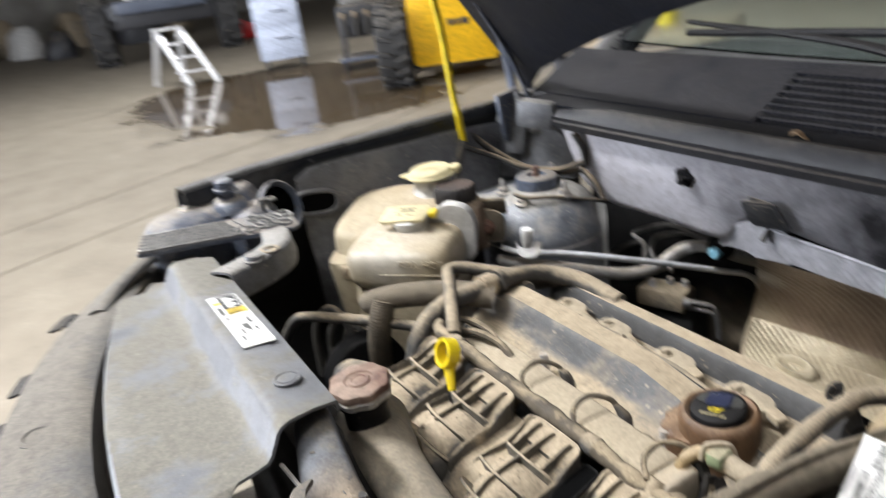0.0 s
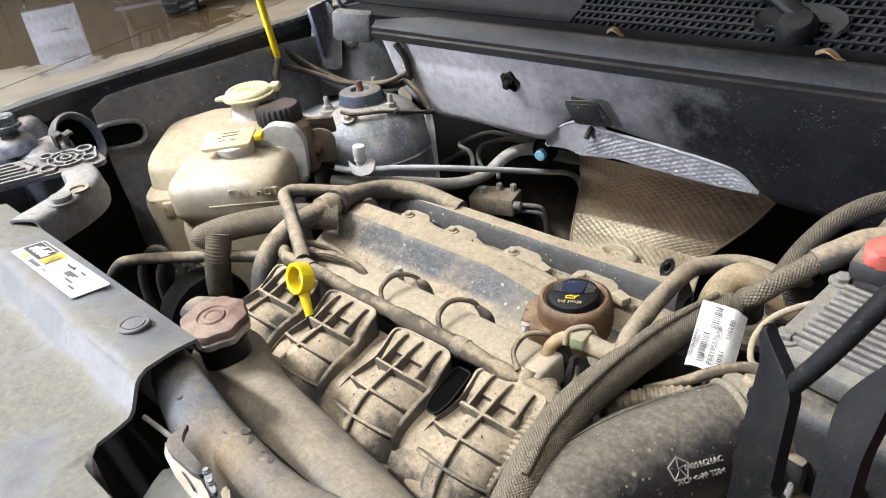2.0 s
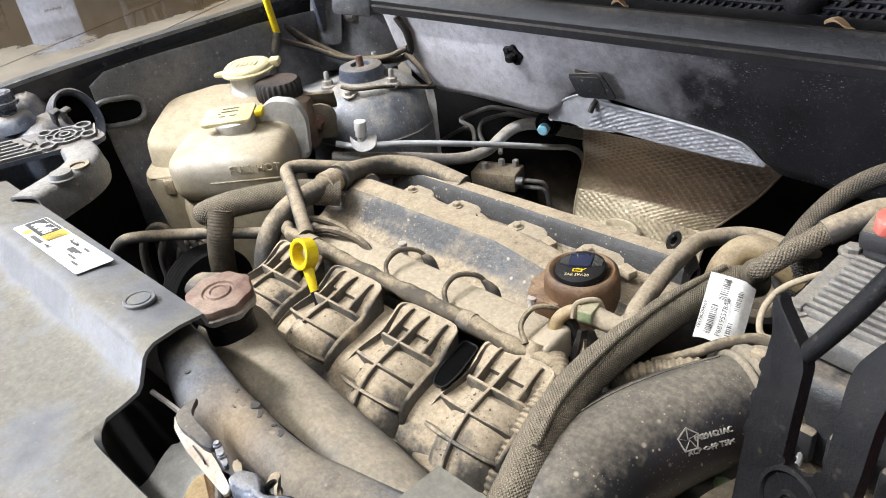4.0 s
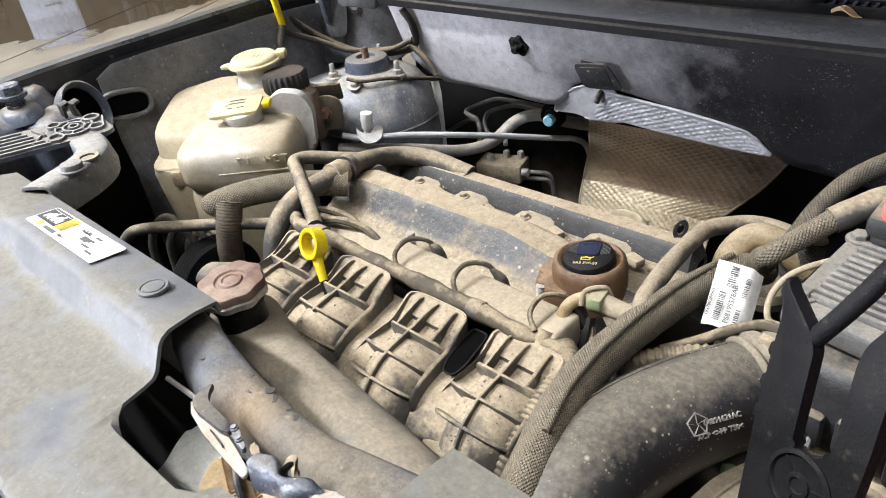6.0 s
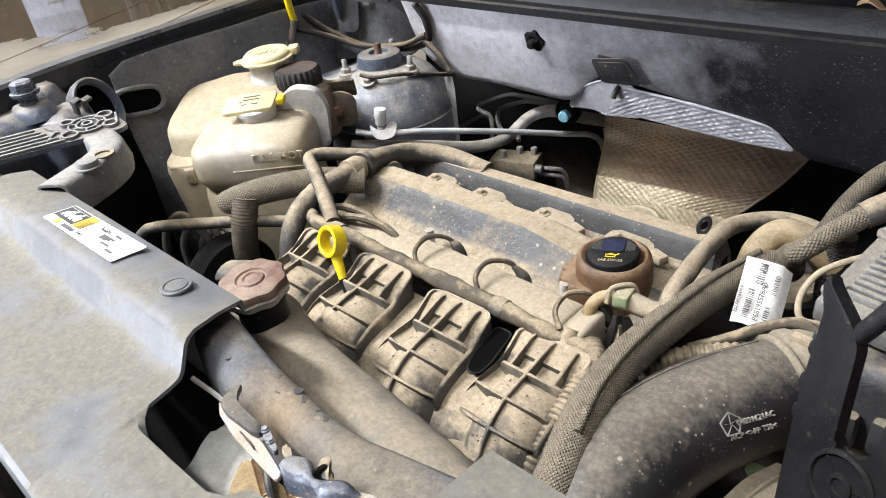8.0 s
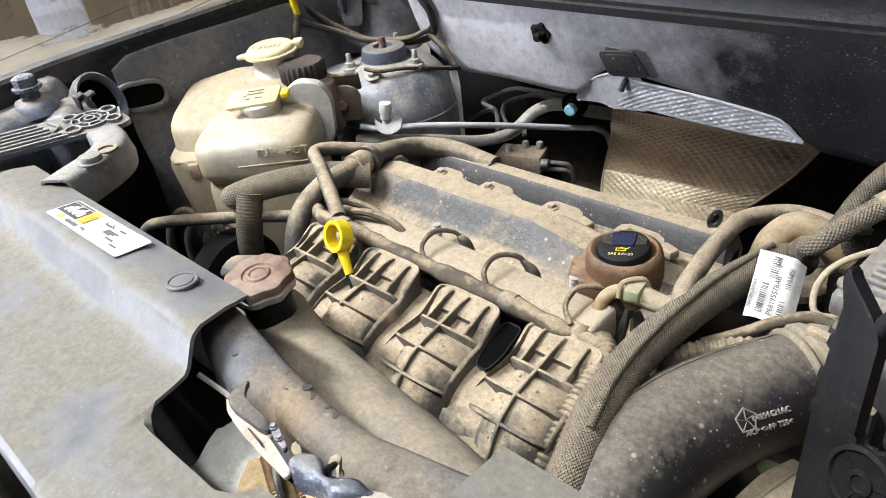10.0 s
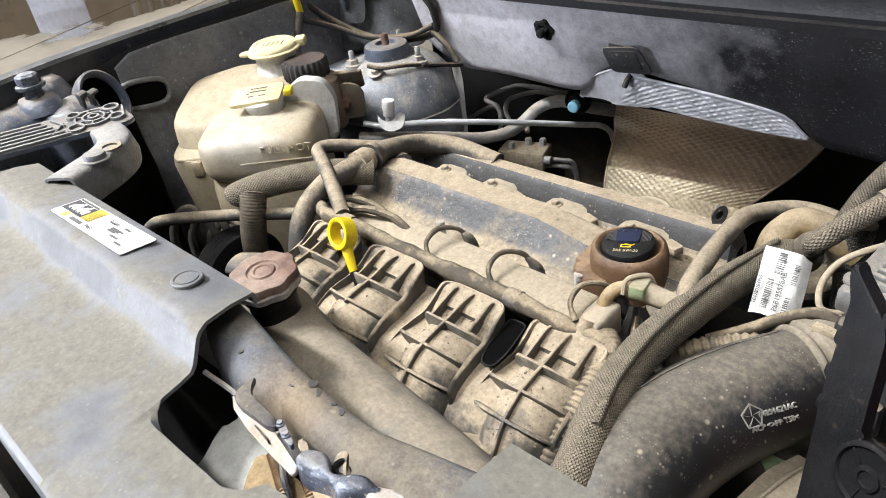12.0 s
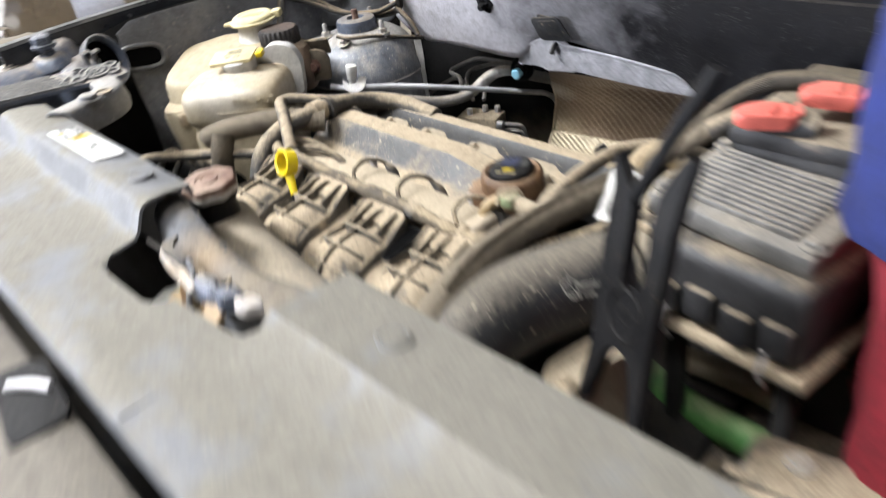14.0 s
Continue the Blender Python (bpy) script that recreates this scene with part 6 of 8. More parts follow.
def heat_shield():
    t = thing("heat_shield", "embossed metal heat shield with a rolled rim, stained brown", "heat shield", (-0.45, 0.88, 0.7))

    def even(pts, n):
        """The smooth path through the points, cut into n equal steps."""
        path = smooth_path([V(*p) for p in pts], 30)
        ls = [0.0]
        for a, c in zip(path, path[1:]):
            ls.append(ls[-1] + (c - a).length)
        out, k = [], 0
        for i in range(n + 1):
            d = ls[-1] * i / n
            while k < len(path) - 2 and ls[k + 1] < d:
                k += 1
            out.append(path[k].lerp(path[k + 1], min(1.0, (d - ls[k]) / max(1e-9, ls[k + 1] - ls[k]))))
        return out, ls[-1]

    def embossed(first, last, nx, ns, depth, sag=0.0):
        """A ruled surface between two edge lines, pressed with a diamond pattern of dimples."""
        A, la = even(first, ns)
        C, lc = even(last, ns)
        span = (A[0] - C[0]).length
        grid = [[A[k].lerp(C[k], i / nx) + V(0, sag * math.sin(math.pi * i / nx), 0) for k in range(ns + 1)] for i in range(nx + 1)]
        rows = []
        for i in range(nx + 1):
            row = []
            for k in range(ns + 1):
                du = grid[min(i + 1, nx)][k] - grid[max(i - 1, 0)][k]
                dv = grid[i][min(k + 1, ns)] - grid[i][max(k - 1, 0)]
                n = du.cross(dv).normalized()
                if n.y > 0:
                    n = -n
                u, d = span * i / nx, la * k / ns
                edge = min(1.0, min(i / nx * span, (1 - i / nx) * span, d, la - d) * 140)
                w = math.sin(math.pi * 2 * u / 0.0145) * math.sin(math.pi * 2 * d / 0.0145)
                h = depth * (1.5 * w if w > 0 else 0.35 * w) * edge
                row.append(grid[i][k] + n * h)
            rows.append(row)
        return rows
    left = [(-0.537, 0.851, 0.893), (-0.563, 0.889, 0.850), (-0.588, 0.928, 0.806), (-0.602, 0.938, 0.765), (-0.6105, 0.9425, 0.737), (-0.6095, 0.938, 0.730), (-0.595, 0.910, 0.7245), (-0.576, 0.878, 0.7195), (-0.552, 0.842, 0.712)]
    right = [(-0.269, 0.851, 0.896), (-0.262, 0.892, 0.879), (-0.264, 0.908, 0.869), (-0.300, 0.922, 0.810), (-0.346, 0.940, 0.752), (-0.374, 0.9465, 0.720), (-0.375, 0.942, 0.713), (-0.366, 0.905, 0.707), (-0.356, 0.870, 0.700)]
    b = B()
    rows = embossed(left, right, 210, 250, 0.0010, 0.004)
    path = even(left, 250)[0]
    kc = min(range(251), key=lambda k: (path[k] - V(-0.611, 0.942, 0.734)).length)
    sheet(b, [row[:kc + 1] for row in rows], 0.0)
    part("pressing", b, M_SHIELD, t, "embossed panel, brown from stain and painted shade", 80)
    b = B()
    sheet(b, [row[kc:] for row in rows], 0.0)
    part("lower_panel", b, M_SHELF, t, "embossed lower panel in a lighter, lit tan", 80)
    for edge in (left, right):
        b = B()
        tube(b, edge[1:], 0.0018, 8)
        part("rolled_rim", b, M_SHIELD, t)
    # flange standing up in front of the cowl
    top = [(-0.505, 0.8405, 0.947), (-0.488, 0.8408, 0.9430), (-0.394, 0.8422, 0.9362), (-0.315, 0.8440, 0.9269), (-0.294, 0.8453, 0.9201), (-0.280, 0.8480, 0.9064), (-0.271, 0.8498, 0.898)]
    low = [(-0.537, 0.8502, 0.892), (-0.486, 0.8492, 0.8995), (-0.4355, 0.8495, 0.8975), (-0.3423, 0.8500, 0.8940), (-0.31, 0.8502, 0.8940), (-0.285, 0.8502, 0.8945), (-0.271, 0.8502, 0.895)]
    b = B()
    sheet(b, embossed(top, low, 40, 170, 0.0009), 0.0)
    fl = part("flange", b, M_EAR, t, "pale dimpled flange", 80)
    b = B()
    tube(b, top, 0.0022, 8)
    part("rim", b, M_EAR, fl)
    # ear with a slot, in one plane with the flange
    me = frame_of((-0.54, 0.8488, 0.92), (1, 0, 0), (0, -1, -0.193))
    outline = rounded([(x + 0.54, (z - 0.92) * 1.018) for x, z in ((-0.600, 0.894), (-0.592, 0.913), (-0.577, 0.9285), (-0.555, 0.9410), (-0.539, 0.9476), (-0.526, 0.9545), (-0.501, 0.9568), (-0.490, 0.9480), (-0.484, 0.940), (-0.480, 0.899), (-0.537, 0.893), (-0.560, 0.8975), (-0.585, 0.8955))], 0.008, 5)
    b = B()
    prism(b, outline, 0.0018, me, 0.0006)
    ear = part("ear", b, M_EAR, t, "pale grey fixing ear")
    b = B()
    tube(b, [me @ V(x, y, 0.0016) for x, y in outline[:-12]], 0.0016, 6, 1)
    part("rim", b, M_EAR, ear)
    b = B()
    prism(b, rounded([(-0.012, -0.009), (0.012, -0.009), (0.012, 0.009), (-0.012, 0.009)], 0.008), 0.0020, me @ pose(0.032, 0.022, 0.0015), 0.0008)
    part("slot_pad", b, M_EAR, ear)
    b = B()
    tube(b, [me @ V(0.032, 0.026, 0.002), me @ V(0.029, 0.020, 0.008), me @ V(0.026, 0.011, 0.012)], 0.0036, 10, ribs=(0.0016, 0.0007))
    part("stud", b, M_DARK, ear)
    rnd = random.Random(4)
    for k in range(7):
        b = B()
        u, v = rnd.uniform(0.012, 0.046), rnd.uniform(-0.020, 0.004)
        box(b, (rnd.uniform(0.010, 0.018), 0.0014, 0.0012), me @ pose(u, v, 0.0018, 0, 0, rnd.uniform(20, 60)), 0.0005)
        part("crinkle", b, M_EAR, ear)
    b = B()
    m = frame_of((-0.492, 0.888, 0.7155), (1, -0.08, 0.05), (0, -0.30, 0.95))
    lathe(b, [(0.036, -0.002), (0.034, 0.004), (0.028, 0.007), (0.020, 0.004), (0.012, -0.006), (0.003, -0.007)], m @ Matrix.Diagonal((1.0, 0.5, 1, 1)), 32)
    part("boss", b, M_SHELF, t)


heat_shield()


def cowl_studs():
    for p, r in (((-0.644, 0.823, 1.000), 0.008), ((-0.512, 0.834, 0.972), 0.013)):
        b = B()
        m = frame_of(p, (1, 0.0, 0), (0, -1, -0.42))
        if r < 0.012:
            lathe(b, [(r * 1.5, -0.006), (r * 1.4, 0.001), (r, 0.002), (r * 0.8, 0.006), (r * 0.4, 0.007)], m, 20, 5, 0.06)
        else:
            prism(b, rounded([(-0.026, 0.018), (0.022, 0.014), (0.026, -0.03), (-0.022, -0.03)], 0.006), 0.003, m @ pose(0, 0, -0.006), 0.001)
        solo("trim_clip", b, M_CASE, "dark plastic clip pinning the cowl insulator", "clip", "insulator clips")


cowl_studs()

# ---- intake duct ----


def air_duct():
    t = thing("air_intake_duct", "large black plastic intake elbow, dusty on top, with moulded marks", "duct", (-0.17, 0.35, 0.80))
    axis = [(-0.099, 0.515, 0.871), (-0.134, 0.465, 0.8725), (-0.161, 0.416, 0.8725), (-0.180, 0.365, 0.871), (-0.189, 0.315, 0.866), (-0.189, 0.268, 0.848), (-0.184, 0.235, 0.815), (-0.180, 0.22, 0.76)]
    b = B()
    tube(b, axis, lambda s: 0.0438 + 0.0067 * min(1.0, max(0.0, (s - 0.15) / 0.5)), 44, 10)
    M_DUCT = mat("duct_plastic", (0.020, 0.020, 0.020), 0.38, dust=0.8, bias=-0.07, up=0.46, patch=0.16, scale=9, grime=0.08, dustcol=(0.30, 0.255, 0.19), speck=0.75, spec=0.4, lumps=0.06, bump=0.05)
    duct = part("elbow", b, M_DUCT, t, "", 60)
    M_CUFF = mat("dusty_cuff", (0.10, 0.085, 0.06), 0.6, dust=0.9, bias=0.12, up=0.6, patch=0.5, scale=26, dustcol=(0.29, 0.245, 0.18), grime=0.25, lumps=0.2)
    d = (V(*axis[0]) - V(*axis[1])).normalized()
    for k, (off, r, w) in enumerate(((-0.004, 0.0475, 0.004), (0.008, 0.0495, 0.010), (0.022, 0.0478, 0.010), (0.034, 0.0500, 0.006), (0.044, 0.0485, 0.006))):
        b = B()
        m = frame_of(V(*axis[1]) + d * (0.012 + off), (0, 0, 1), d)
        lathe(b, [(r - 0.007, -w / 2 - 0.003), (r - 0.001, -w / 2), (r, -w / 2 + 0.001), (r, w / 2 - 0.001), (r - 0.001, w / 2), (r - 0.007, w / 2 + 0.003)], m, 44)
        part("clamp_ring", b, M_CUFF, t, "dusty clamp ring")
    b = B()
    tube(b, [V(*axis[0]) - d * 0.01, V(*axis[0]) + d * 0.05], 0.0435, 30)
    part("sleeve", b, M_HOSE, t)
    # parting seam
    b = B()
    pts = [V(*p) for p in axis]
    seam = []
    for i in range(1, 7):
        dd = (pts[min(i + 1, 7)] - pts[i - 1]).normalized()
        side = dd.cross(V(0, 0, 1)).normalized()
        up = side.cross(dd)
        n = (up * 0.86 - side * 0.50).normalized() if (side.x > 0) else (up * 0.86 + side * 0.50).normalized()
        seam.append(pts[i] + n * (0.0440 + 0.0067 * min(1.0, max(0.0, (i / 7 - 0.15) / 0.5))))
    tube(b, seam, 0.0013, 6)
    part("seam", b, M_DUCT, duct)
    # moulded marks on the outer side
    dd = (V(-0.113, 0.4197, 0.8982) - V(-0.129, 0.3924, 0.9005)).normalized()
    out = V(0.70, -0.31, 0.645).normalized()
    m = frame_of(V(-0.1215, 0.4055, 0.8995) - out * 0.0006, dd, out)
    b = B()
    for k in range(5):
        a0, a1 = radians(90 + 72 * k), radians(90 + 72 * (k + 1))
        o0, o1 = V(0.009 * math.cos(a0), 0.009 * math.sin(a0), 0), V(0.009 * math.cos(a1), 0.009 * math.sin(a1), 0)
        prism(b, [(q.x, q.y) for q in (o0 * 0.95, o1 * 0.95, o1 * 1.08, o0 * 1.08)], 0.0008, m @ pose(-0.0205, 0.001, -0.0012))
        prism(b, [(0.0006 * math.cos(a0 + 1.57), 0.0006 * math.sin(a0 + 1.57)), (o0.x * 0.95 + 0.0006, o0.y * 0.95), (o0.x * 0.95 - 0.0006, o0.y * 0.95)], 0.0008, m @ pose(-0.0205, 0.001, -0.0012))
    M_MARK = mat("moulded_mark", (0.30, 0.285, 0.25), 0.6)
    part("emblem", b, M_MARK, duct, "moulded star-shaped mark")
    lettering("04891621AC", 0.0062, m @ pose(0.001, 0.0005, -0.0008), M_MARK, duct, depth=0.0009)
    lettering("ACP <>PP T50<", 0.0060, m @ pose(-0.003, -0.0085, -0.0016, 9, 0), M_MARK, duct, depth=0.0009)


air_duct()

# ---- hoses and looms ----
def braided_hose():
    t = thing("braided_hose", "thick braided hose with a stitched seam, dusty brown", "hose", (-0.2, 0.4, 0.88))
    b = B()
    tube(b, [(-0.185, 0.63, 0.885), (-0.197, 0.58, 0.905), (-0.214, 0.51, 0.910), (-0.222, 0.45, 0.912), (-0.226, 0.392, 0.912), (-0.222, 0.34, 0.910), (-0.214, 0.30, 0.905), (-0.205, 0.26, 0.890), (-0.198, 0.23, 0.855)], 0.0165, 22, 10, jitter=0.05)
    part("sleeve", b, M_BRAID, t, "", 60)
    b = B()
    tube(b, [(-0.199, 0.585, 0.9225), (-0.213, 0.51, 0.9275), (-0.219, 0.45, 0.9295), (-0.221, 0.392, 0.9295), (-0.217, 0.34, 0.9275), (-0.208, 0.30, 0.9215)], 0.0034, 8, jitter=0.2)
    part("seam", b, M_BRAID, t, "folded stitched seam", 60)


braided_hose()
hose("corrugated_conduit", "pale dusty corrugated conduit", "conduit",
     [(-0.272, 0.412, 0.891), (-0.257, 0.395, 0.890), (-0.254, 0.36, 0.881), (-0.254, 0.325, 0.864), (-0.256, 0.30, 0.841), (-0.258, 0.29, 0.80)], 0.0100, M_LOOM, ribs=(0.0050, 0.0014), jitter=0.16)
hose("corrugated_conduit", "pale dusty corrugated conduit", "conduit",
     [(-0.225, 0.432, 0.878), (-0.195, 0.452, 0.887), (-0.170, 0.470, 0.890), (-0.15, 0.485, 0.885)], 0.011, M_LOOM, ribs=(0.0065, 0.0018))
hose("vacuum_hose", "smooth grey hose looping behind the cam cover", "hose",
     [(-0.227, 0.462, 0.917), (-0.2335, 0.487, 0.920), (-0.239, 0.525, 0.920), (-0.243, 0.556, 0.918), (-0.247, 0.608, 0.914), (-0.243, 0.640, 0.910), (-0.218, 0.668, 0.908), (-0.190, 0.675, 0.906), (-0.160, 0.675, 0.90)], 0.0092, M_HOSE)


def pcv_connector():
    t = thing("quick_connector", "tan hose connector with a green locking clip", "connector", (-0.26, 0.465, 0.91))
    b = B()
    tube(b, [(-0.291, 0.433, 0.898), (-0.288, 0.441, 0.913), (-0.281, 0.451, 0.9185), (-0.268, 0.4565, 0.918)], 0.0062, 12)
    part("spigot", b, mat("tan_nylon", (0.42, 0.30, 0.15), 0.5, dust=0.5, bias=0.1), t)
    b = B()
    tube(b, [(-0.272, 0.4560, 0.918), (-0.260, 0.4572, 0.918), (-0.244, 0.4575, 0.917), (-0.231, 0.4605, 0.915)], lambda s: 0.0105 - 0.002 * s, 14)
    lathe(b, [(0.010, -0.006), (0.012, 0.0), (0.010, 0.008)], pose(-0.229, 0.463, 0.914), 18)
    part("housing", b, M_TAN, t)
    b = B()
    box(b, (0.014, 0.020, 0.012), pose(-0.2635, 0.4530, 0.924, 0, 0, 8), 0.002)
    part("clip", b, M_GREEN, t, "green locking clip")
    b = B()
    tube(b, [(-0.275, 0.444, 0.918), (-0.274, 0.450, 0.931), (-0.262, 0.464, 0.931), (-0.257, 0.468, 0.918)], 0.0024, 8)
    part("guard", b, M_TAN, t)


pcv_connector()
hose("coolant_hose", "braided coolant hose bending off the bottle", "hose",
     [(-0.660, 0.490, 0.918), (-0.690, 0.452, 0.928), (-0.714, 0.418, 0.931), (-0.738, 0.384, 0.930), (-0.757, 0.356, 0.924), (-0.764, 0.346, 0.916)], lambda s: 0.0165 if s < 0.93 else 0.0165 * math.sqrt(max(0.05, 1 - ((s - 0.93) / 0.075) ** 2)), M_WOVEN, seg=22)
hose("coolant_hose", "dusty ribbed hose running down beside the bottle", "hose",
     [(-0.738, 0.366, 0.930), (-0.735, 0.355, 0.905), (-0.742, 0.350, 0.87), (-0.756, 0.352, 0.82), (-0.77, 0.355, 0.70)], 0.0158, M_LOOM, ribs=(0.0035, 0.0005))
hose("heater_hose", "dark rubber hose with a clamp, dusty on top", "hose",
     [(-0.655, 0.355, 0.80), (-0.668, 0.364, 0.86), (-0.672, 0.385, 0.905), (-0.675, 0.425, 0.926), (-0.673, 0.47, 0.930), (-0.682, 0.52, 0.926), (-0.69, 0.56, 0.916), (-0.685, 0.60, 0.905), (-0.65, 0.63, 0.895), (-0.58, 0.635, 0.885)], 0.0132, M_HOSE, seg=18)
hose("hose_clamp", "wide dusty hose clamp", "clamp", [(-0.6735, 0.478, 0.930), (-0.677, 0.498, 0.9285)], 0.0165, M_DUSTY)
hose("hose_clamp", "wide dusty hose clamp", "clamp", [(-0.6785, 0.505, 0.9275), (-0.681, 0.514, 0.927)], 0.018, M_HOSE)
hose("breather_hose", "bent grey breather hose", "hose",
     [(-0.700, 0.545, 0.920), (-0.712, 0.522, 0.928), (-0.733, 0.490, 0.938), (-0.738, 0.474, 0.940), (-0.728, 0.462, 0.942), (-0.700, 0.447, 0.943), (-0.668, 0.430, 0.940), (-0.632, 0.410, 0.935), (-0.60, 0.392, 0.925)], 0.0088, M_HOSE)
hose("coolant_pipe", "thin dusty pipe crossing to the radiator", "pipe",
     [(-0.86, 0.25, 0.86), (-0.842, 0.268, 0.895), (-0.825, 0.285, 0.903), (-0.78, 0.325, 0.902), (-0.73, 0.365, 0.900), (-0.69, 0.40, 0.895)], 0.0075, M_HOSE)
for k, (dx, r) in enumerate(((0.0, 0.0058), (0.016, 0.0050), (0.034, 0.0062))):
    hose("loose_hose", "slack dusty hose hanging beside the bottle", "hose",
         [(-0.868 + dx, 0.298 + dx, 0.78), (-0.876 + dx, 0.305 + dx, 0.855 - 0.006 * k), (-0.858 + dx, 0.328 + dx, 0.888 - 0.012 * k), (-0.836 + dx, 0.345 + dx * 0.6, 0.850), (-0.832 + dx, 0.35 + dx * 0.5, 0.76)], r, M_HOSE, "hanging hoses")


def accessory_drive():
    t = thing("drive_pulley", "black ribbed belt pulley beside the radiator", "pulley", (-0.77, 0.32, 0.55))
    b = B()
    m = frame_of((-0.775, 0.335, 0.815), (0, 1, 0), (-1, 0, 0.05))
    lathe(b, [(0.02, -0.02), (0.058, -0.016), (0.060, -0.012)] + [(0.060 - 0.002 * (k % 2), -0.012 + 0.003 * k) for k in range(9)] + [(0.058, 0.016), (0.045, 0.016), (0.04, 0.008), (0.01, 0.008)], m, 48)
    part("wheel", b, M_BLACK, t)
    b = B()
    box(b, (0.10, 0.16, 0.25), pose(-0.76, 0.40, 0.66), 0.03)
    part("bracket", b, M_DEEP, t)


accessory_drive()
hose("battery_loom", "thick braided loom bound with tape", "cable",
     [(-0.205, 0.640, 0.87), (-0.172, 0.585, 0.925), (-0.158, 0.575, 0.945), (-0.138, 0.600, 0.960), (-0.115, 0.628, 0.976), (-0.092, 0.650, 0.985), (-0.06, 0.665, 0.985)], 0.0098, M_WOVEN, seg=18, jitter=0.05)
hose("battery_loom", "dark braided loom rising towards the cowl", "cable",
     [(-0.152, 0.598, 0.945), (-0.145, 0.640, 0.965), (-0.128, 0.672, 0.985), (-0.095, 0.700, 1.0), (-0.04, 0.715, 1.0), (0.05, 0.70, 0.985)], 0.0095, M_BRAID_DARK, seg=18)
hose("loom_tape", "wrap of dusty cloth tape round the loom", "tape",
     [(-0.127, 0.614, 0.968), (-0.10, 0.642, 0.982), (-0.075, 0.660, 0.987)], 0.0116, M_HOSE, jitter=0.12)
hose("loom_end", "ragged cloth-taped end of the loom", "tape",
     [(-0.185, 0.610, 0.905), (-0.172, 0.586, 0.925), (-0.160, 0.577, 0.942)], lambda s: 0.0105 + 0.001 * s, M_LOOM, jitter=0.35)
hose("bypass_hose", "short tan elbow hose behind the label", "hose",
     [(-0.215, 0.600, 0.87), (-0.210, 0.612, 0.905), (-0.195, 0.625, 0.922), (-0.17, 0.63, 0.918), (-0.14, 0.63, 0.90)], 0.0145, mat("tan_rubber", (0.25, 0.18, 0.09), 0.7, dust=0.6, bias=0.15), seg=18)
hose("small_loom", "cloth-wrapped loom over the clamp ring", "cable",
     [(-0.205, 0.465, 0.885), (-0.178, 0.482, 0.898), (-0.156, 0.497, 0.910), (-0.132, 0.508, 0.9175), (-0.108, 0.503, 0.912), (-0.094, 0.490, 0.895), (-0.085, 0.480, 0.86)], 0.0050, M_LOOM, seg=12)
hose("thin_wire", "thin pale wire looping beside the label", "cable",
     [(-0.06, 0.60, 0.957), (-0.10, 0.585, 0.955), (-0.132, 0.556, 0.945), (-0.142, 0.535, 0.930), (-0.135, 0.515, 0.918), (-0.118, 0.52, 0.918), (-0.112, 0.535, 0.93)], 0.0028, M_TAN, seg=8)


def throttle_body():
    t = thing("throttle_body", "round dusty metal housing behind the hoses", "housing", (-0.20, 0.70, 0.60))
    b = B()
    m = pose(-0.205, 0.70, 0.835, 35, 12, 0)
    lathe(b, [(0.045, -0.12), (0.050, 0.0), (0.052, 0.012), (0.046, 0.016), (0.036, 0.014), (0.034, 0.004), (0.01, 0.004)], m, 36)
    part("housing", b, M_HOSE, t)
    b = B()
    tube(b, [m @ V(-0.02, 0.0, 0.012), m @ V(0.0, 0.012, 0.016), m @ V(0.02, 0.0, 0.012)], 0.004, 8)
    part("spring_clip", b, M_DARK, t)
    b = B()
    lathe(b, [(0.012, -0.002), (0.012, 0.002), (0.006, 0.002), (0.006, -0.002)], frame_of((-0.277, 0.634, 0.900), (0.3, 0.2, 1), (0.55, -0.8, 0.1)) @ Matrix.Diagonal((1, 0.6, 1, 1)), 22)
    part("lifting_eye", b, M_DARK, t)
    b = B()
    tube(b, [(-0.140, 0.625, 0.80), (-0.146, 0.628, 0.88), (-0.143, 0.630, 0.935)], 0.012, 14, ribs=(0.004, 0.0008))
    part("down_hose", b, M_BRAID_DARK, t)


throttle_body()


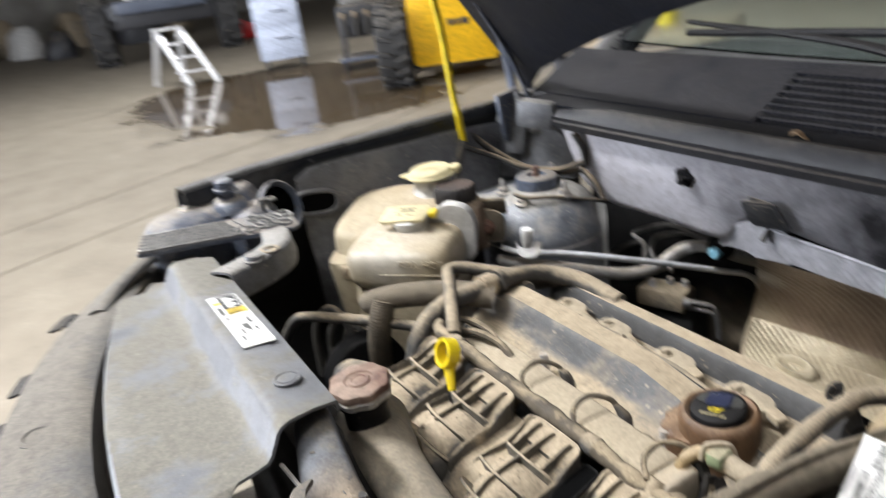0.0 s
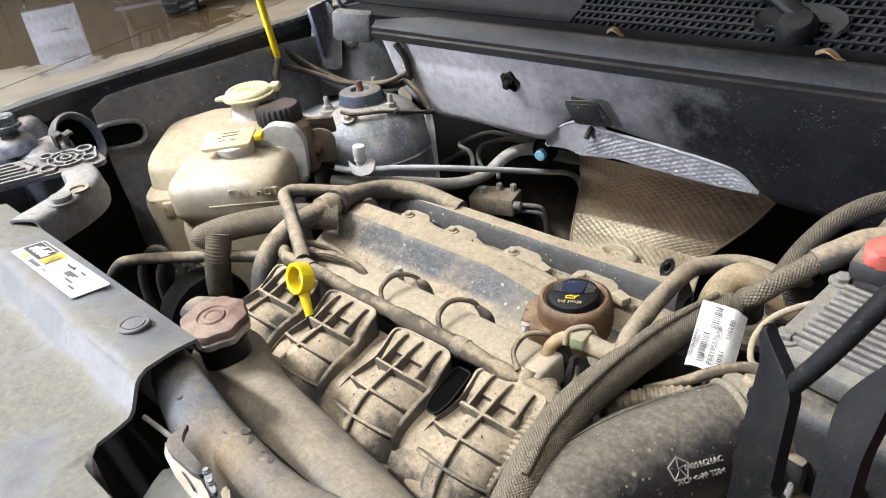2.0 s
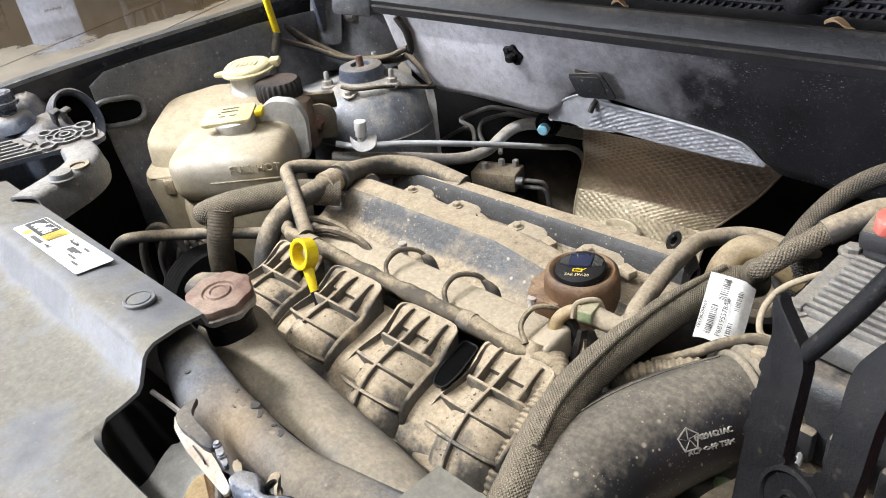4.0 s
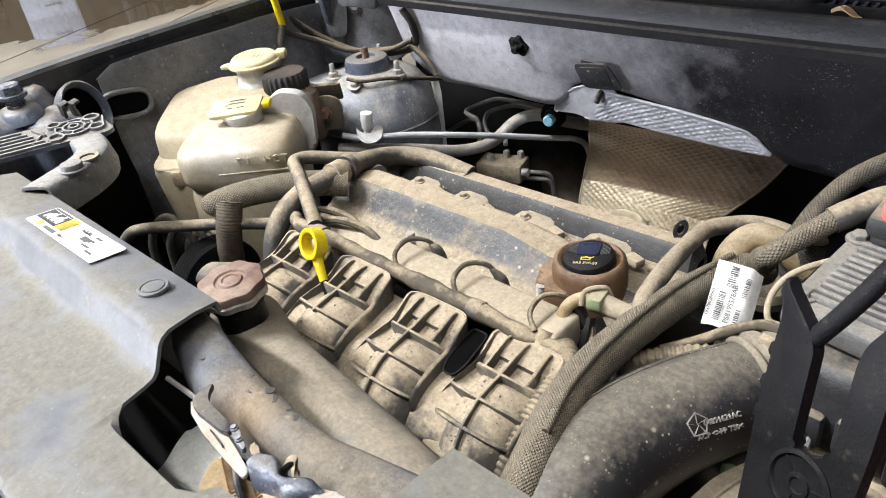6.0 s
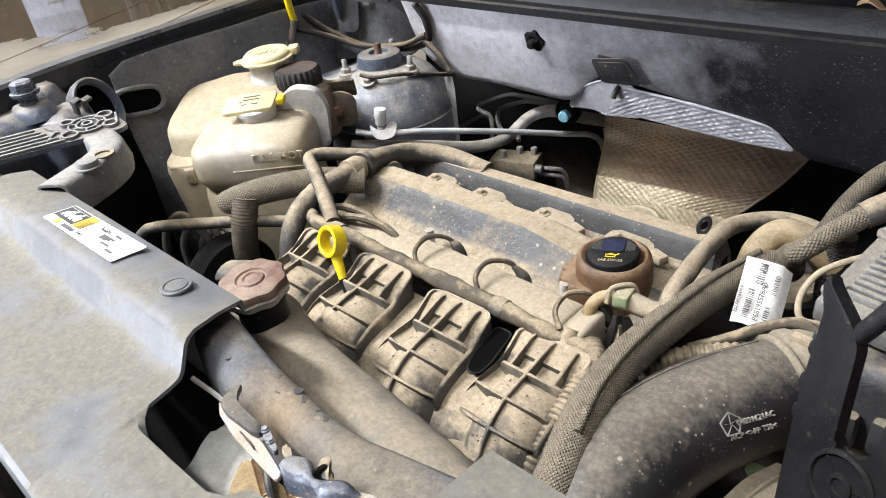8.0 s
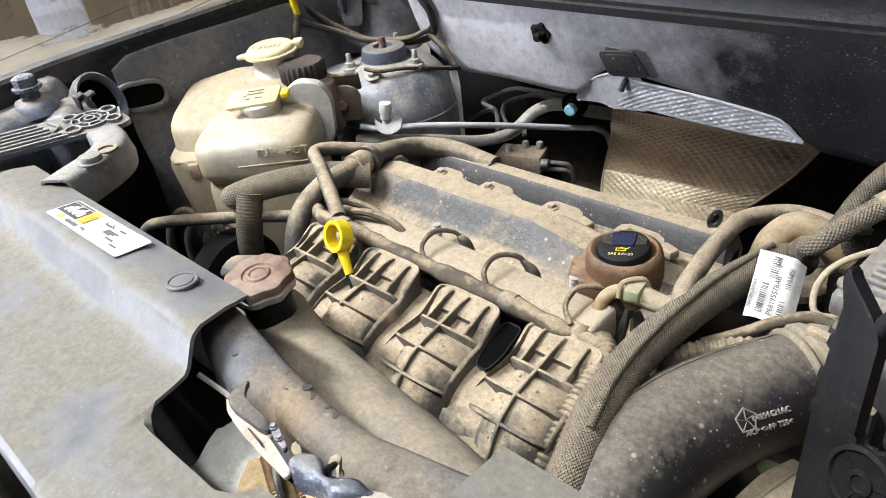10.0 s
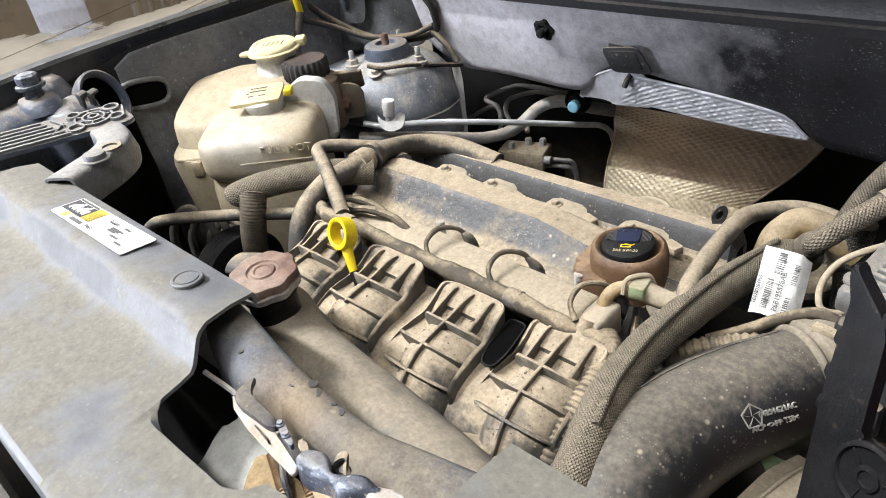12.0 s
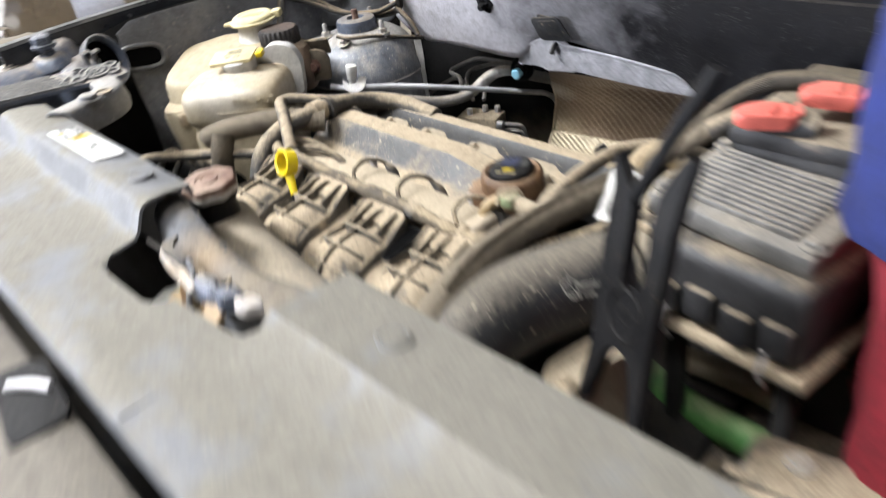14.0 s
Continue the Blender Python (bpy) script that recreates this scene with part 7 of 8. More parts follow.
def part_tag():
    t = thing("paper_tag", "white barcode tag wrapped round the loom", "label", (-0.172, 0.540, 0.90))
    m = frame_of((-0.1725, 0.5255, 0.9195), (0.946, 0.275, -0.170), (0.30, -0.55, 0.78))
    b = B()
    rows = []
    for i in range(9):
        u = -0.0185 + 0.040 * i / 8
        h = 0.0 if i < 7 else -0.0050 * (i - 6)
        rows.append([m @ V(u + 0.002 * (0.5 - f), -0.0310 + 0.062 * f - 0.001 * (i > 6) + 0.0016 * math.sin(i * 0.8) * (1 - f), h + 0.0012 * math.sin(f * 6 + i * 0.5)) for f in [k / 10 for k in range(11)]])
    sheet(b, rows, 0.0006)
    tag = part("card", b, M_WHITE, t, "", 70)

    def bars(u0, u1, v0, v1, seed):
        rnd = random.Random(seed)
        b = B()
        v = v0
        while v < v1:
            w = rnd.choice((0.0005, 0.0008, 0.0012))
            prism(b, [(u0, v), (u1, v), (u1, v + w), (u0, v + w)], 0.0003, m @ pose(0.0015, 0, 0.0033))
            v += w + rnd.choice((0.0006, 0.0009, 0.0013))
        tagged(part("barcode", b, M_INKGREY, tag), kind="stuff")
    bars(-0.0120, -0.0065, -0.024, 0.002, 1)
    bars(-0.0085, -0.0020, 0.008, 0.027, 2)
    bars(0.0050, 0.0090, -0.028, -0.010, 3)
    bars(0.0060, 0.0105, 0.002, 0.020, 4)
    lettering("P68195578AB", 0.0062, m @ pose(0.0012, -0.007, 0.0034, 0, 0, 90), M_INKGREY, tag, depth=0.0002)
    lettering("TB1780284969", 0.0042, m @ pose(-0.0160, -0.010, 0.0034, 0, 0, 90), M_INKGREY, tag, depth=0.0002)


part_tag()


def control_module():
    t = thing("engine_control_module", "ribbed dusty control module with plugs", "control unit", (0.0, 0.54, 0.90))
    m = pose(-0.033, 0.548, 0.945, 3, 3, -6)
    b = B()
    box(b, (0.165, 0.125, 0.022), m, 0.004)
    part("case", b, M_ALU, t)
    for k in range(11):
        b = B()
        box(b, (0.125, 0.0045, 0.007), m @ pose(-0.006, -0.045 + 0.0085 * k, 0.0135), 0.0012)
        part("fin", b, M_ALU, t)
    for u, v in ((-0.074, -0.045), (-0.074, 0.05), (0.074, -0.045)):
        bolt(t, m @ V(u, v, 0.011), r=0.0075, material=M_ALU, h=0.007)
    b = B()
    box(b, (0.075, 0.07, 0.06), m @ pose(-0.04, -0.035, -0.045), 0.008)
    box(b, (0.07, 0.06, 0.09), m @ pose(0.045, -0.03, -0.06), 0.008)
    part("plug", b, M_CASE, t, "black multi-pin plugs")
    for k in range(4):
        b = B()
        box(b, (0.02, 0.008, 0.012), m @ pose(-0.078 + 0.006 * (k % 2), -0.075, -0.025 - 0.016 * k), 0.002)
        part("latch_tab", b, M_DUSTY, t)


control_module()


def battery():
    t = thing("battery", "dusty black car battery with red terminal covers", "battery", (0.04, 0.66, 0.70))
    b = B()
    box(b, (0.16, 0.19, 0.22), pose(-0.015, 0.695, 0.868), 0.008)
    part("case", b, M_CASE, t)
    b = B()
    box(b, (0.166, 0.196, 0.02), pose(-0.015, 0.695, 0.980), 0.006)
    part("lid", b, M_CASE, t)
    for x, y, z, r, s in ((-0.062, 0.598, 1.000, 25, 0.72), (-0.025, 0.655, 1.006, 10, 0.72)):
        b = B()
        m = pose(x, y, z, 6, 0, r)
        prism(b, rounded([(-0.040 * s, -0.014), (0.012 * s, -0.016), (0.038 * s, -0.014), (0.042 * s, 0.008), (0.0, 0.015), (-0.034 * s, 0.012)], 0.010), 0.014, m, 0.004)
        c = part("terminal_cover", b, M_REDCAP, t, "faded red terminal cover")
        b = B()
        for k in range(3):
            box(b, (0.006, 0.018, 0.004), m @ pose(0.006 + 0.011 * k, -0.002, 0.0155), 0.001)
        part("cover_slot", b, M_REDCAP, c)
    b = B()
    tube(b, [(-0.07, 0.615, 0.985), (-0.05, 0.61, 0.998), (-0.02, 0.615, 0.996)], 0.014, 12)
    part("terminal_clamp", b, M_CASE, t)
    # tray below
    b = B()
    box(b, (0.36, 0.40, 0.02), pose(0.09, 0.62, 0.655), 0.008)
    box(b, (0.17, 0.22, 0.10), pose(-0.015, 0.695, 0.71), 0.008)
    part("tray", b, M_CASE, t, "black plastic battery tray")


battery()


def air_box():
    t = thing("air_cleaner_box", "dusty dark air cleaner box under the module", "air cleaner", (-0.01, 0.53, 0.83))
    m = pose(-0.015, 0.535, 0, 0, 0, -6)
    b = B()
    box(b, (0.158, 0.148, 0.085), m @ pose(0, 0, 0.885), 0.016, 3, taper=0.96)
    part("upper_case", b, M_CASE, t)
    b = B()
    box(b, (0.172, 0.160, 0.016), m @ pose(0, 0, 0.838), 0.005)
    part("flange", b, M_DUSTY, t, "dusty joint flange")
    for k in range(4):
        b = B()
        box(b, (0.030, 0.012, 0.034), m @ pose(-0.058 + 0.038 * k, -0.078, 0.872 + 0.006 * (k % 2)), 0.005)
        part("plug_socket", b, M_CASE, t)
    for sx in (-0.05, 0.05):
        b = B()
        tube(b, [m @ V(sx, -0.080, 0.825), m @ V(sx, -0.090, 0.845), m @ V(sx, -0.080, 0.87)], 0.003, 8)
        part("spring_clip", b, M_STEEL, t)
    for dx, dy in ((-0.06, -0.05), (0.06, -0.05), (0.0, 0.055)):
        b = B()
        box(b, (0.018, 0.018, 0.175), m @ pose(dx, dy, 0.748), 0.004)
        part("mounting_leg", b, M_DEEP, t)


air_box()


def support_fork():
    """A flat moulded prong plate, with a stay rod rising from the crotch and a round boss between the arms."""
    t = thing("forked_bracket", "matt black plastic forked bracket with a moulded boss", "bracket", (-0.046, 0.378, 0.80))
    m = frame_of((-0.0685, 0.389, 1.0255), (0.9125, -0.409, 0), (-0.39, -0.87, 0.25))
    out = [(-0.0285, 0.016), (-0.0265, 0.021), (-0.0225, 0.015), (0.0005, -0.002), (0.0080, -0.012), (0.0180, -0.076), (0.0225, -0.0815), (0.0300, -0.078), (0.0425, -0.067), (0.0428, -0.058),
           (0.0350, -0.003), (0.0355, 0.010), (0.0420, 0.026), (0.0520, 0.045), (0.0620, 0.047), (0.0600, 0.020), (0.0595, -0.015), (0.0635, -0.047), (0.0670, -0.090), (0.0760, -0.150), (0.0900, -0.205),
           (0.0760, -0.205), (0.0600, -0.150), (0.0480, -0.128), (0.0270, -0.130), (0.0160, -0.150), (0.0080, -0.205), (-0.0050, -0.205), (-0.0005, -0.150), (-0.0080, -0.105), (-0.0144, -0.068), (-0.0184, -0.030), (-0.0201, -0.011), (-0.0205, -0.004), (-0.0268, 0.009)]
    b = B()
    prism(b, rounded(out, 0.005, 3), 0.010, m @ pose(0, 0, -0.008), 0.0020)
    part("fork", b, M_BLACK, t)
    b = B()
    mb = m @ pose(0.0330, -0.0975, 0.002)
    lathe(b, [(0.0235, -0.001), (0.0235, 0.0012), (0.0205, 0.0022), (0.0195, 0.0012), (0.0190, -0.0004), (0.0085, -0.0004), (0.008, 0.0016), (0.0055, 0.0020), (0.0050, 0.0006), (0.0015, 0.0006)], mb, 44)
    part("boss", b, M_BLACK, t, "round moulded boss")
    b = B()
    for a, q in ((20, 0.0145), (140, 0.0145), (260, 0.0145)):
        box(b, (0.010, 0.0012, 0.0016), mb @ pose(0, 0, 0.0002, 0, 0, a) @ pose(q, 0, 0), 0.0003)
    part("boss_web", b, M_BLACK, t)
    b = B()
    tube(b, [m @ V(0.001, -0.010, -0.004), m @ V(0.012, 0.014, -0.003), m @ V(0.0205, 0.036, -0.004), m @ V(0.0285, 0.060, -0.006), m @ V(0.044, 0.105, -0.012)], 0.0062, 16)
    part("stay", b, M_BLACK, t, "black stay rod")
    for u, v in ((-0.0190, -0.0296), (-0.0165, -0.0530), (-0.0135, -0.0760)):
        b = B()
        prism(b, rounded([(-0.0035, -0.005), (0.003, -0.005), (0.003, 0.005), (-0.0035, 0.005)], 0.002), 0.006, m @ pose(u, v, -0.006), 0.001)
        part("nib", b, M_BLACK, t)


support_fork()


def lower_bay():
    t = thing("gearbox_cover", "tan dust-coated gearbox cover under the intake elbow", "cover", (-0.10, 0.38, 0.55))
    foot = rounded([(-0.112, 0.305), (-0.130, 0.345), (-0.121, 0.400), (-0.104, 0.438), (-0.080, 0.440), (-0.074, 0.410), (-0.088, 0.385), (-0.092, 0.310)], 0.010, 5)
    b = B()
    prism(b, foot, 0.29, pose(0, 0, 0.55), 0.010, 4)
    part("casing", b, M_TAN, t, "", 50)
    b = B()
    tube(b, [(-0.112, 0.315, 0.8405), (-0.117, 0.352, 0.8405), (-0.108, 0.398, 0.8405), (-0.096, 0.430, 0.8405)], 0.0022, 8)
    part("rib", b, M_TAN, t, "low cast rib")
    bolt(t, (-0.101, 0.335, 0.840), r=0.006, material=M_DUSTY, h=0.006)
    t = thing("side_rail", "dust-covered chassis rail across the bay bottom", "chassis rail", (0.15, 0.415, 0.61))
    b = B()
    box(b, (0.24, 0.09, 0.20), pose(0.15, 0.415, 0.69, 0, 4, 12), 0.02, 3)
    part("beam", b, M_HOSE, t)
    b = B()
    box(b, (0.23, 0.012, 0.006), pose(0.15, 0.392, 0.791, 0, 4, 12), 0.002)
    part("flange", b, M_HOSE, t, "welded flange")
    for x in (0.08, 0.16):
        bolt(t, (x, 0.42 + 0.2 * (x - 0.12), 0.797 - 0.07 * (x - 0.08)), r=0.008, material=M_STEEL)
    hose("bay_hose", "green hose lying in the bottom of the bay", "hose", [(-0.30, 0.60, 0.60), (-0.16, 0.54, 0.672), (-0.08, 0.512, 0.685), (0.02, 0.505, 0.685), (0.12, 0.49, 0.66), (0.2, 0.47, 0.6)], 0.020, mat("green_rubber", (0.07, 0.20, 0.05), 0.6, dust=0.4, bias=0.0))
    hose("cream_pipe", "cream plastic pipe below the battery tray", "pipe", [(-0.105, 0.550, 0.712), (-0.09, 0.551, 0.715), (-0.044, 0.554, 0.715), (0.004, 0.553, 0.713), (0.02, 0.552, 0.705)], 0.0145, M_BOTTLE)


lower_bay()


def lamp_bracket():
    """Cast headlamp mount: a lumpy boss that carries the adjusting bolt, and a flared tunnel beside it."""
    t = thing("headlamp_mount", "blue-grey cast headlamp mount with a large hex bolt", "bracket", (-1.05, 0.26, 0.90))

    def lump(bm, m, rings, power=2.6, rough=0.004, freq=26):
        k = len(bm.verts)
        shell(bm, m, rings, 44, power)
        bm.verts.ensure_lookup_table()
        for v in bm.verts[k:]:
            v.co += V(1, 1, 1) * (rough * noise.noise(v.co * freq)) + V(0, 0, rough * noise.noise(v.co * freq * 2.3))
    b = B()
    lump(b, pose(-1.072, 0.215, 0, 0, 0, 12), [(0.94, 0.046, 0.082, 0, 0), (0.985, 0.052, 0.088, 0, 0), (1.008, 0.050, 0.086, 0, 0), (1.020, 0.044, 0.078, 0, 0), (1.0265, 0.036, 0.066, 0, 0.004), (1.030, 0.022, 0.045, 0, 0.01)])
    lump(b, pose(-1.052, 0.262, 0), [(1.015, 0.032, 0.030, 0, 0), (1.028, 0.027, 0.026, 0, 0), (1.034, 0.022, 0.022, 0, 0), (1.036, 0.014, 0.014, 0, 0)], 2.2, 0.002)
    lump(b, pose(-1.082, 0.292, 0, 0, 0, 25), [(0.98, 0.024, 0.030, 0, 0), (1.025, 0.022, 0.026, 0, 0), (1.042, 0.016, 0.019, 0, 0), (1.048, 0.008, 0.010, 0, 0)], 2.2, 0.003)
    lump(b, pose(-1.030, 0.285, 0, 0, 0, 20), [(0.94, 0.045, 0.040, 0, 0), (0.99, 0.044, 0.042, 0, 0), (1.010, 0.036, 0.036, 0, 0.004), (1.018, 0.024, 0.026, 0, 0.01), (1.020, 0.012, 0.014, 0, 0.012)], 2.4, 0.004)
    part("casting", b, M_LAMPB, t, "chalky blue-grey casting", 60)
    b = B()
    m = frame_of((-1.028, 0.338, 1.006), (0.1, 0.95, 0.25), (0.90, 0.18, 0.22)) @ Matrix.Diagonal((0.82, 1.08, 1, 1))
    lathe(b, [(0.020, -0.062), (0.030, -0.040), (0.0375, -0.018), (0.0400, -0.004), (0.0405, 0.001), (0.0385, 0.003), (0.0345, 0.0005), (0.0305, -0.014), (0.026, -0.034), (0.010, -0.040)], m, 44)
    part("tunnel", b, M_LAMPB, t, "flared open tunnel", 50)
    # a black disc closes the tunnel and paints its dark inside
    b = B()
    lathe(b, [(0.0315, -0.011), (0.002, -0.011)], m, 32)
    part("tunnel_mouth", b, M_VOID, t, "dark mouth of the tunnel")
    b = B()
    lathe(b, [(0.0125, 1.028), (0.0125, 1.034)] + [(0.0118 + 0.0012 * (k % 2), 1.034 + 0.0022 * k) for k in range(7)] + [(0.012, 1.050)], pose(-1.052, 0.262, 0), 24)
    part("threaded_sleeve", b, M_CHEEK, t)
    b = B()
    lathe(b, [(0.0185, 1.048), (0.0190, 1.050), (0.0185, 1.0525), (0.014, 1.053)], pose(-1.052, 0.262, 0), 26)
    lathe(b, [(0.0150, 1.0525), (0.0150, 1.0640), (0.0125, 1.0662)], pose(-1.052, 0.262, 0, 0, 0, 14), 6)
    lathe(b, [(0.0105, 1.0655), (0.0105, 1.0668), (0.008, 1.0672)], pose(-1.052, 0.262, 0), 20)
    part("hex_bolt", b, M_CHEEK, t, "large hex adjusting bolt")
    bolt(t, (-1.075, 0.205, 1.029), r=0.011, material=M_STEEL, washer=1.45)
    for x, y, z, a in ((-1.003, 0.300, 1.024, 10), (-0.998, 0.312, 1.023, 14)):
        b = B()
        box(b, (0.011, 0.004, 0.020), pose(x, y, z, 8, 14, a), 0.001)
        box(b, (0.010, 0.012, 0.004), pose(x, y + 0.004, z + 0.008, 8, 14, a), 0.001)
        part("clip", b, M_DARK, t, "black spring clip")


lamp_bracket()


def ribbed_strip():
    """A flat grille strip: long ribs on one part, a honeycomb of rings and spokes at its end."""
    t = thing("ribbed_strip", "grey ribbed plastic strip with a honeycomb end above the headlamp", "trim strip", (-0.955, 0.22, 1.0))
    m = frame_of((-0.955, 0.235, 1.006), (0.28, 0.96, -0.01), (0.10, 0.0, 1))
    b = B()
    prism(b, rounded([(-0.13, -0.0195), (0.088, -0.0200), (0.099, -0.0120), (0.088, 0.040), (0.080, 0.046), (-0.02, 0.048), (-0.13, 0.046)], 0.004), 0.006, m, 0.0012)
    part("strip", b, M_LAMPB, t)
    for k in range(6):
        b = B()
        y = -0.0165 + 0.0105 * k
        box(b, (0.150 - 0.006 * k, 0.0040, 0.0045), m @ pose(-0.052 - 0.003 * k, y, 0.0078), 0.0008)
        part("rib", b, M_RIBGREY, t, "dusty grey rib")
    for k, (x, y, r) in enumerate(((0.054, 0.014, 0.0230), (0.054, 0.014, 0.0135), (0.030, -0.006, 0.0095), (0.078, 0.030, 0.0095), (0.080, -0.002, 0.0085), (0.032, 0.032, 0.0080), (0.054, 0.014, 0.0060))):
        b = B()
        lathe(b, [(r + 0.0012, 0.005), (r + 0.0012, 0.0096 + 0.0002 * k), (r - 0.0014, 0.0096 + 0.0002 * k), (r - 0.0014, 0.005)], m @ pose(x, y, 0), 30)
        part("ring", b, M_RIBGREY, t)
    for k in range(7):
        a = 2 * math.pi * k / 7
        b = B()
        box(b, (0.012, 0.0022, 0.004), m @ pose(0.054 + 0.018 * math.cos(a), 0.014 + 0.018 * math.sin(a), 0.0075, 0, 0, math.degrees(a)), 0.0005)
        part("spoke", b, M_RIBGREY, t)
    for x, y, w, a in ((0.010, 0.005, 0.034, 62), (0.012, 0.024, 0.030, 118), (0.090, 0.014, 0.030, 84)):
        b = B()
        box(b, (w, 0.0024, 0.004), m @ pose(x, y, 0.0075, 0, 0, a), 0.0005)
        part("cross_rib", b, M_RIBGREY, t)


ribbed_strip()


def corner_bracket():
    t = thing("shield_bracket", "grey dusty curved bracket joining the shield to the fender", "bracket", (-0.83, 0.24, 0.95))
    b = B()
    line = smooth_path([V(-0.762, 0.183, 0), V(-0.783, 0.212, 0), V(-0.806, 0.243, 0), V(-0.835, 0.270, 0), V(-0.870, 0.288, 0), V(-0.915, 0.298, 0)], 8)
    rows = []
    for i, p in enumerate(line):
        d = (line[min(i + 1, len(line) - 1)] - line[max(i - 1, 0)]).normalized()
        n = V(d.y, -d.x, 0)
        f = i / (len(line) - 1)
        zt = 1.028 - 0.018 * f
        w0, w1 = 0.026 + 0.004 * f, 0.008 + 0.004 * f
        rows.append([p - n * w0 + V(0, 0, zt - 0.030), p - n * w0 + V(0, 0, zt - 0.003), p - n * (w0 - 0.003) + V(0, 0, zt), p + n * (w1 - 0.010) + V(0, 0, zt), p + n * (w1 - 0.004) + V(0, 0, zt - 0.0015), p + n * (w1 - 0.0008) + V(0, 0, zt - 0.006),
                     p + n * w1 + V(0, 0, zt - 0.012), p + n * (w1 + 0.003) + V(0, 0, zt - 0.026), p + n * (w1 + 0.001) + V(0, 0, zt - 0.038)])
    sheet(b, rows, 0.003)
    part("bracket", b, M_BRACKET, t, "", 50)
    b = B()
    lathe(b, [(0.0150, 0), (0.0150, 0.002), (0.0120, 0.0028), (0.0120, 0.0072), (0.0112, 0.0085), (0.006, 0.0088)], pose(-0.788, 0.2245, 1.0225, -3), 26)
    part("plug", b, M_BRACKET, t, "dusty round plug")
    b = B()
    lathe(b, [(0.0135, 0), (0.0130, 0.0022), (0.0085, 0.0022), (0.0080, 0.0002), (0.002, 0.0002)], pose(-0.815, 0.252, 1.0192), 24)
    part("grommet", b, M_HOSE, t)
    # the slots are flat dark plates, their inner shade put into the colour
    for x, y, z, w, a in ((-0.853, 0.277, 1.0125, 0.013, 25), (-0.833, 0.252, 1.0160, 0.007, 40)):
        b = B()
        prism(b, [(w * math.cos(2 * math.pi * k / 20), w * 0.30 * math.sin(2 * math.pi * k / 20)) for k in range(20)], 0.0016, pose(x, y, z, 0, 0, a))
        part("slot", b, M_DEEP, t, "dark slot")


corner_bracket()


def fender_tunnel():
    """Oval opening pressed in the inner fender."""
    t = thing("fender_opening", "oval pressed opening in the grey inner fender", "opening", (-1.05, 0.39, 0.98))
    m = frame_of((-1.0500, 0.402, 0.988), (0.02, 1, -0.16), (1, -0.03, 0.10))
    oval = [(0.033 * (1 if math.cos(a) > 0 else -1) * abs(math.cos(a)) ** 0.6, 0.0165 * (1 if math.sin(a) > 0 else -1) * abs(math.sin(a)) ** 0.8) for a in [2 * math.pi * (k + 0.5) / 36 for k in range(36)]]
    # the opening's darkness is a black oval plate
    b = B()
    prism(b, oval, 0.003, m @ pose(0, 0, -0.002))
    part("void", b, M_VOID, t, "dark void inside the opening")
    b = B()
    loop = [m @ V(x * 1.12, y * 1.16, 0.002) for x, y in oval]
    tube(b, loop + loop[:1], 0.0042, 10, 2)
    part("rim", b, M_INNER, t, "rolled grey rim")


fender_tunnel()


def leaves():
    for x, y, z, r, s in ((-0.462, 0.824, 1.0835, 12, 0.011), (-0.205, 0.822, 1.0830, -10, 0.016)):
        b = B()
        rows = []
        for i in range(7):
            f = i / 6
            w = 0.006 * math.sin(math.pi * min(0.97, max(0.03, f)))
            rows.append([V(x, y, z) + Matrix.Rotation(radians(r), 3, "Z") @ V((f - 0.5) * s * 2, k * w, 0.004 * abs(k) + 0.004 * math.sin(f * 5)) for k in (-1, -0.5, 0, 0.5, 1)])
        sheet(b, rows, 0.0008)
        solo("leaf", b, M_LEAF, "dry brown leaf lodged at the cowl", "leaf", "dry leaves")


leaves()


def connector_clutter():
    """Crumpled dark flaps standing between the rail's end and the braided hose."""
    for pts, w, material, label in (([(-0.262, 0.440, 0.913), (-0.264, 0.438, 0.899), (-0.267, 0.436, 0.882), (-0.266, 0.434, 0.867)], 0.0055, M_FLAP, "crumpled dark plastic flap beside the rail end"),
                                    ([(-0.260, 0.446, 0.908), (-0.255, 0.444, 0.895), (-0.249, 0.442, 0.883), (-0.246, 0.440, 0.878)], 0.0060, M_FLAP, "crumpled dark plastic flap beside the rail end"),
                                    ([(-0.260, 0.442, 0.902), (-0.260, 0.440, 0.892), (-0.260, 0.438, 0.881), (-0.260, 0.437, 0.873)], 0.0030, M_DUSTY, "torn pale strip between the dark flaps")):
        b = B()
        rows = []
        for k, p in enumerate(smooth_path([V(*q) for q in pts], 6)):
            f = 0.45 + 0.55 * math.sin(min(1.0, k / 9) * 1.57)
            side = V(0.85, 0.45, 0.1) * (w * f)
            rows.append([p - side + V(0, 0.004, -0.002), p - side * 0.4 + V(0, -0.001, 0.0015 * math.sin(k)), p + side * 0.3 + V(0, -0.002, 0.001), p + side + V(0, 0.004, -0.002)])
        sheet(b, rows, 0.0015)
        solo("plastic_flap", b, material, label, "flap", "torn flaps", angle=50)
    hose("vacuum_line", "short dark vacuum line beside the rail end", "hose", [(-0.250, 0.415, 0.86), (-0.240, 0.422, 0.885), (-0.228, 0.425, 0.882), (-0.222, 0.42, 0.86)], 0.005, M_RUBBER, seg=10, jitter=0.2)


connector_clutter()


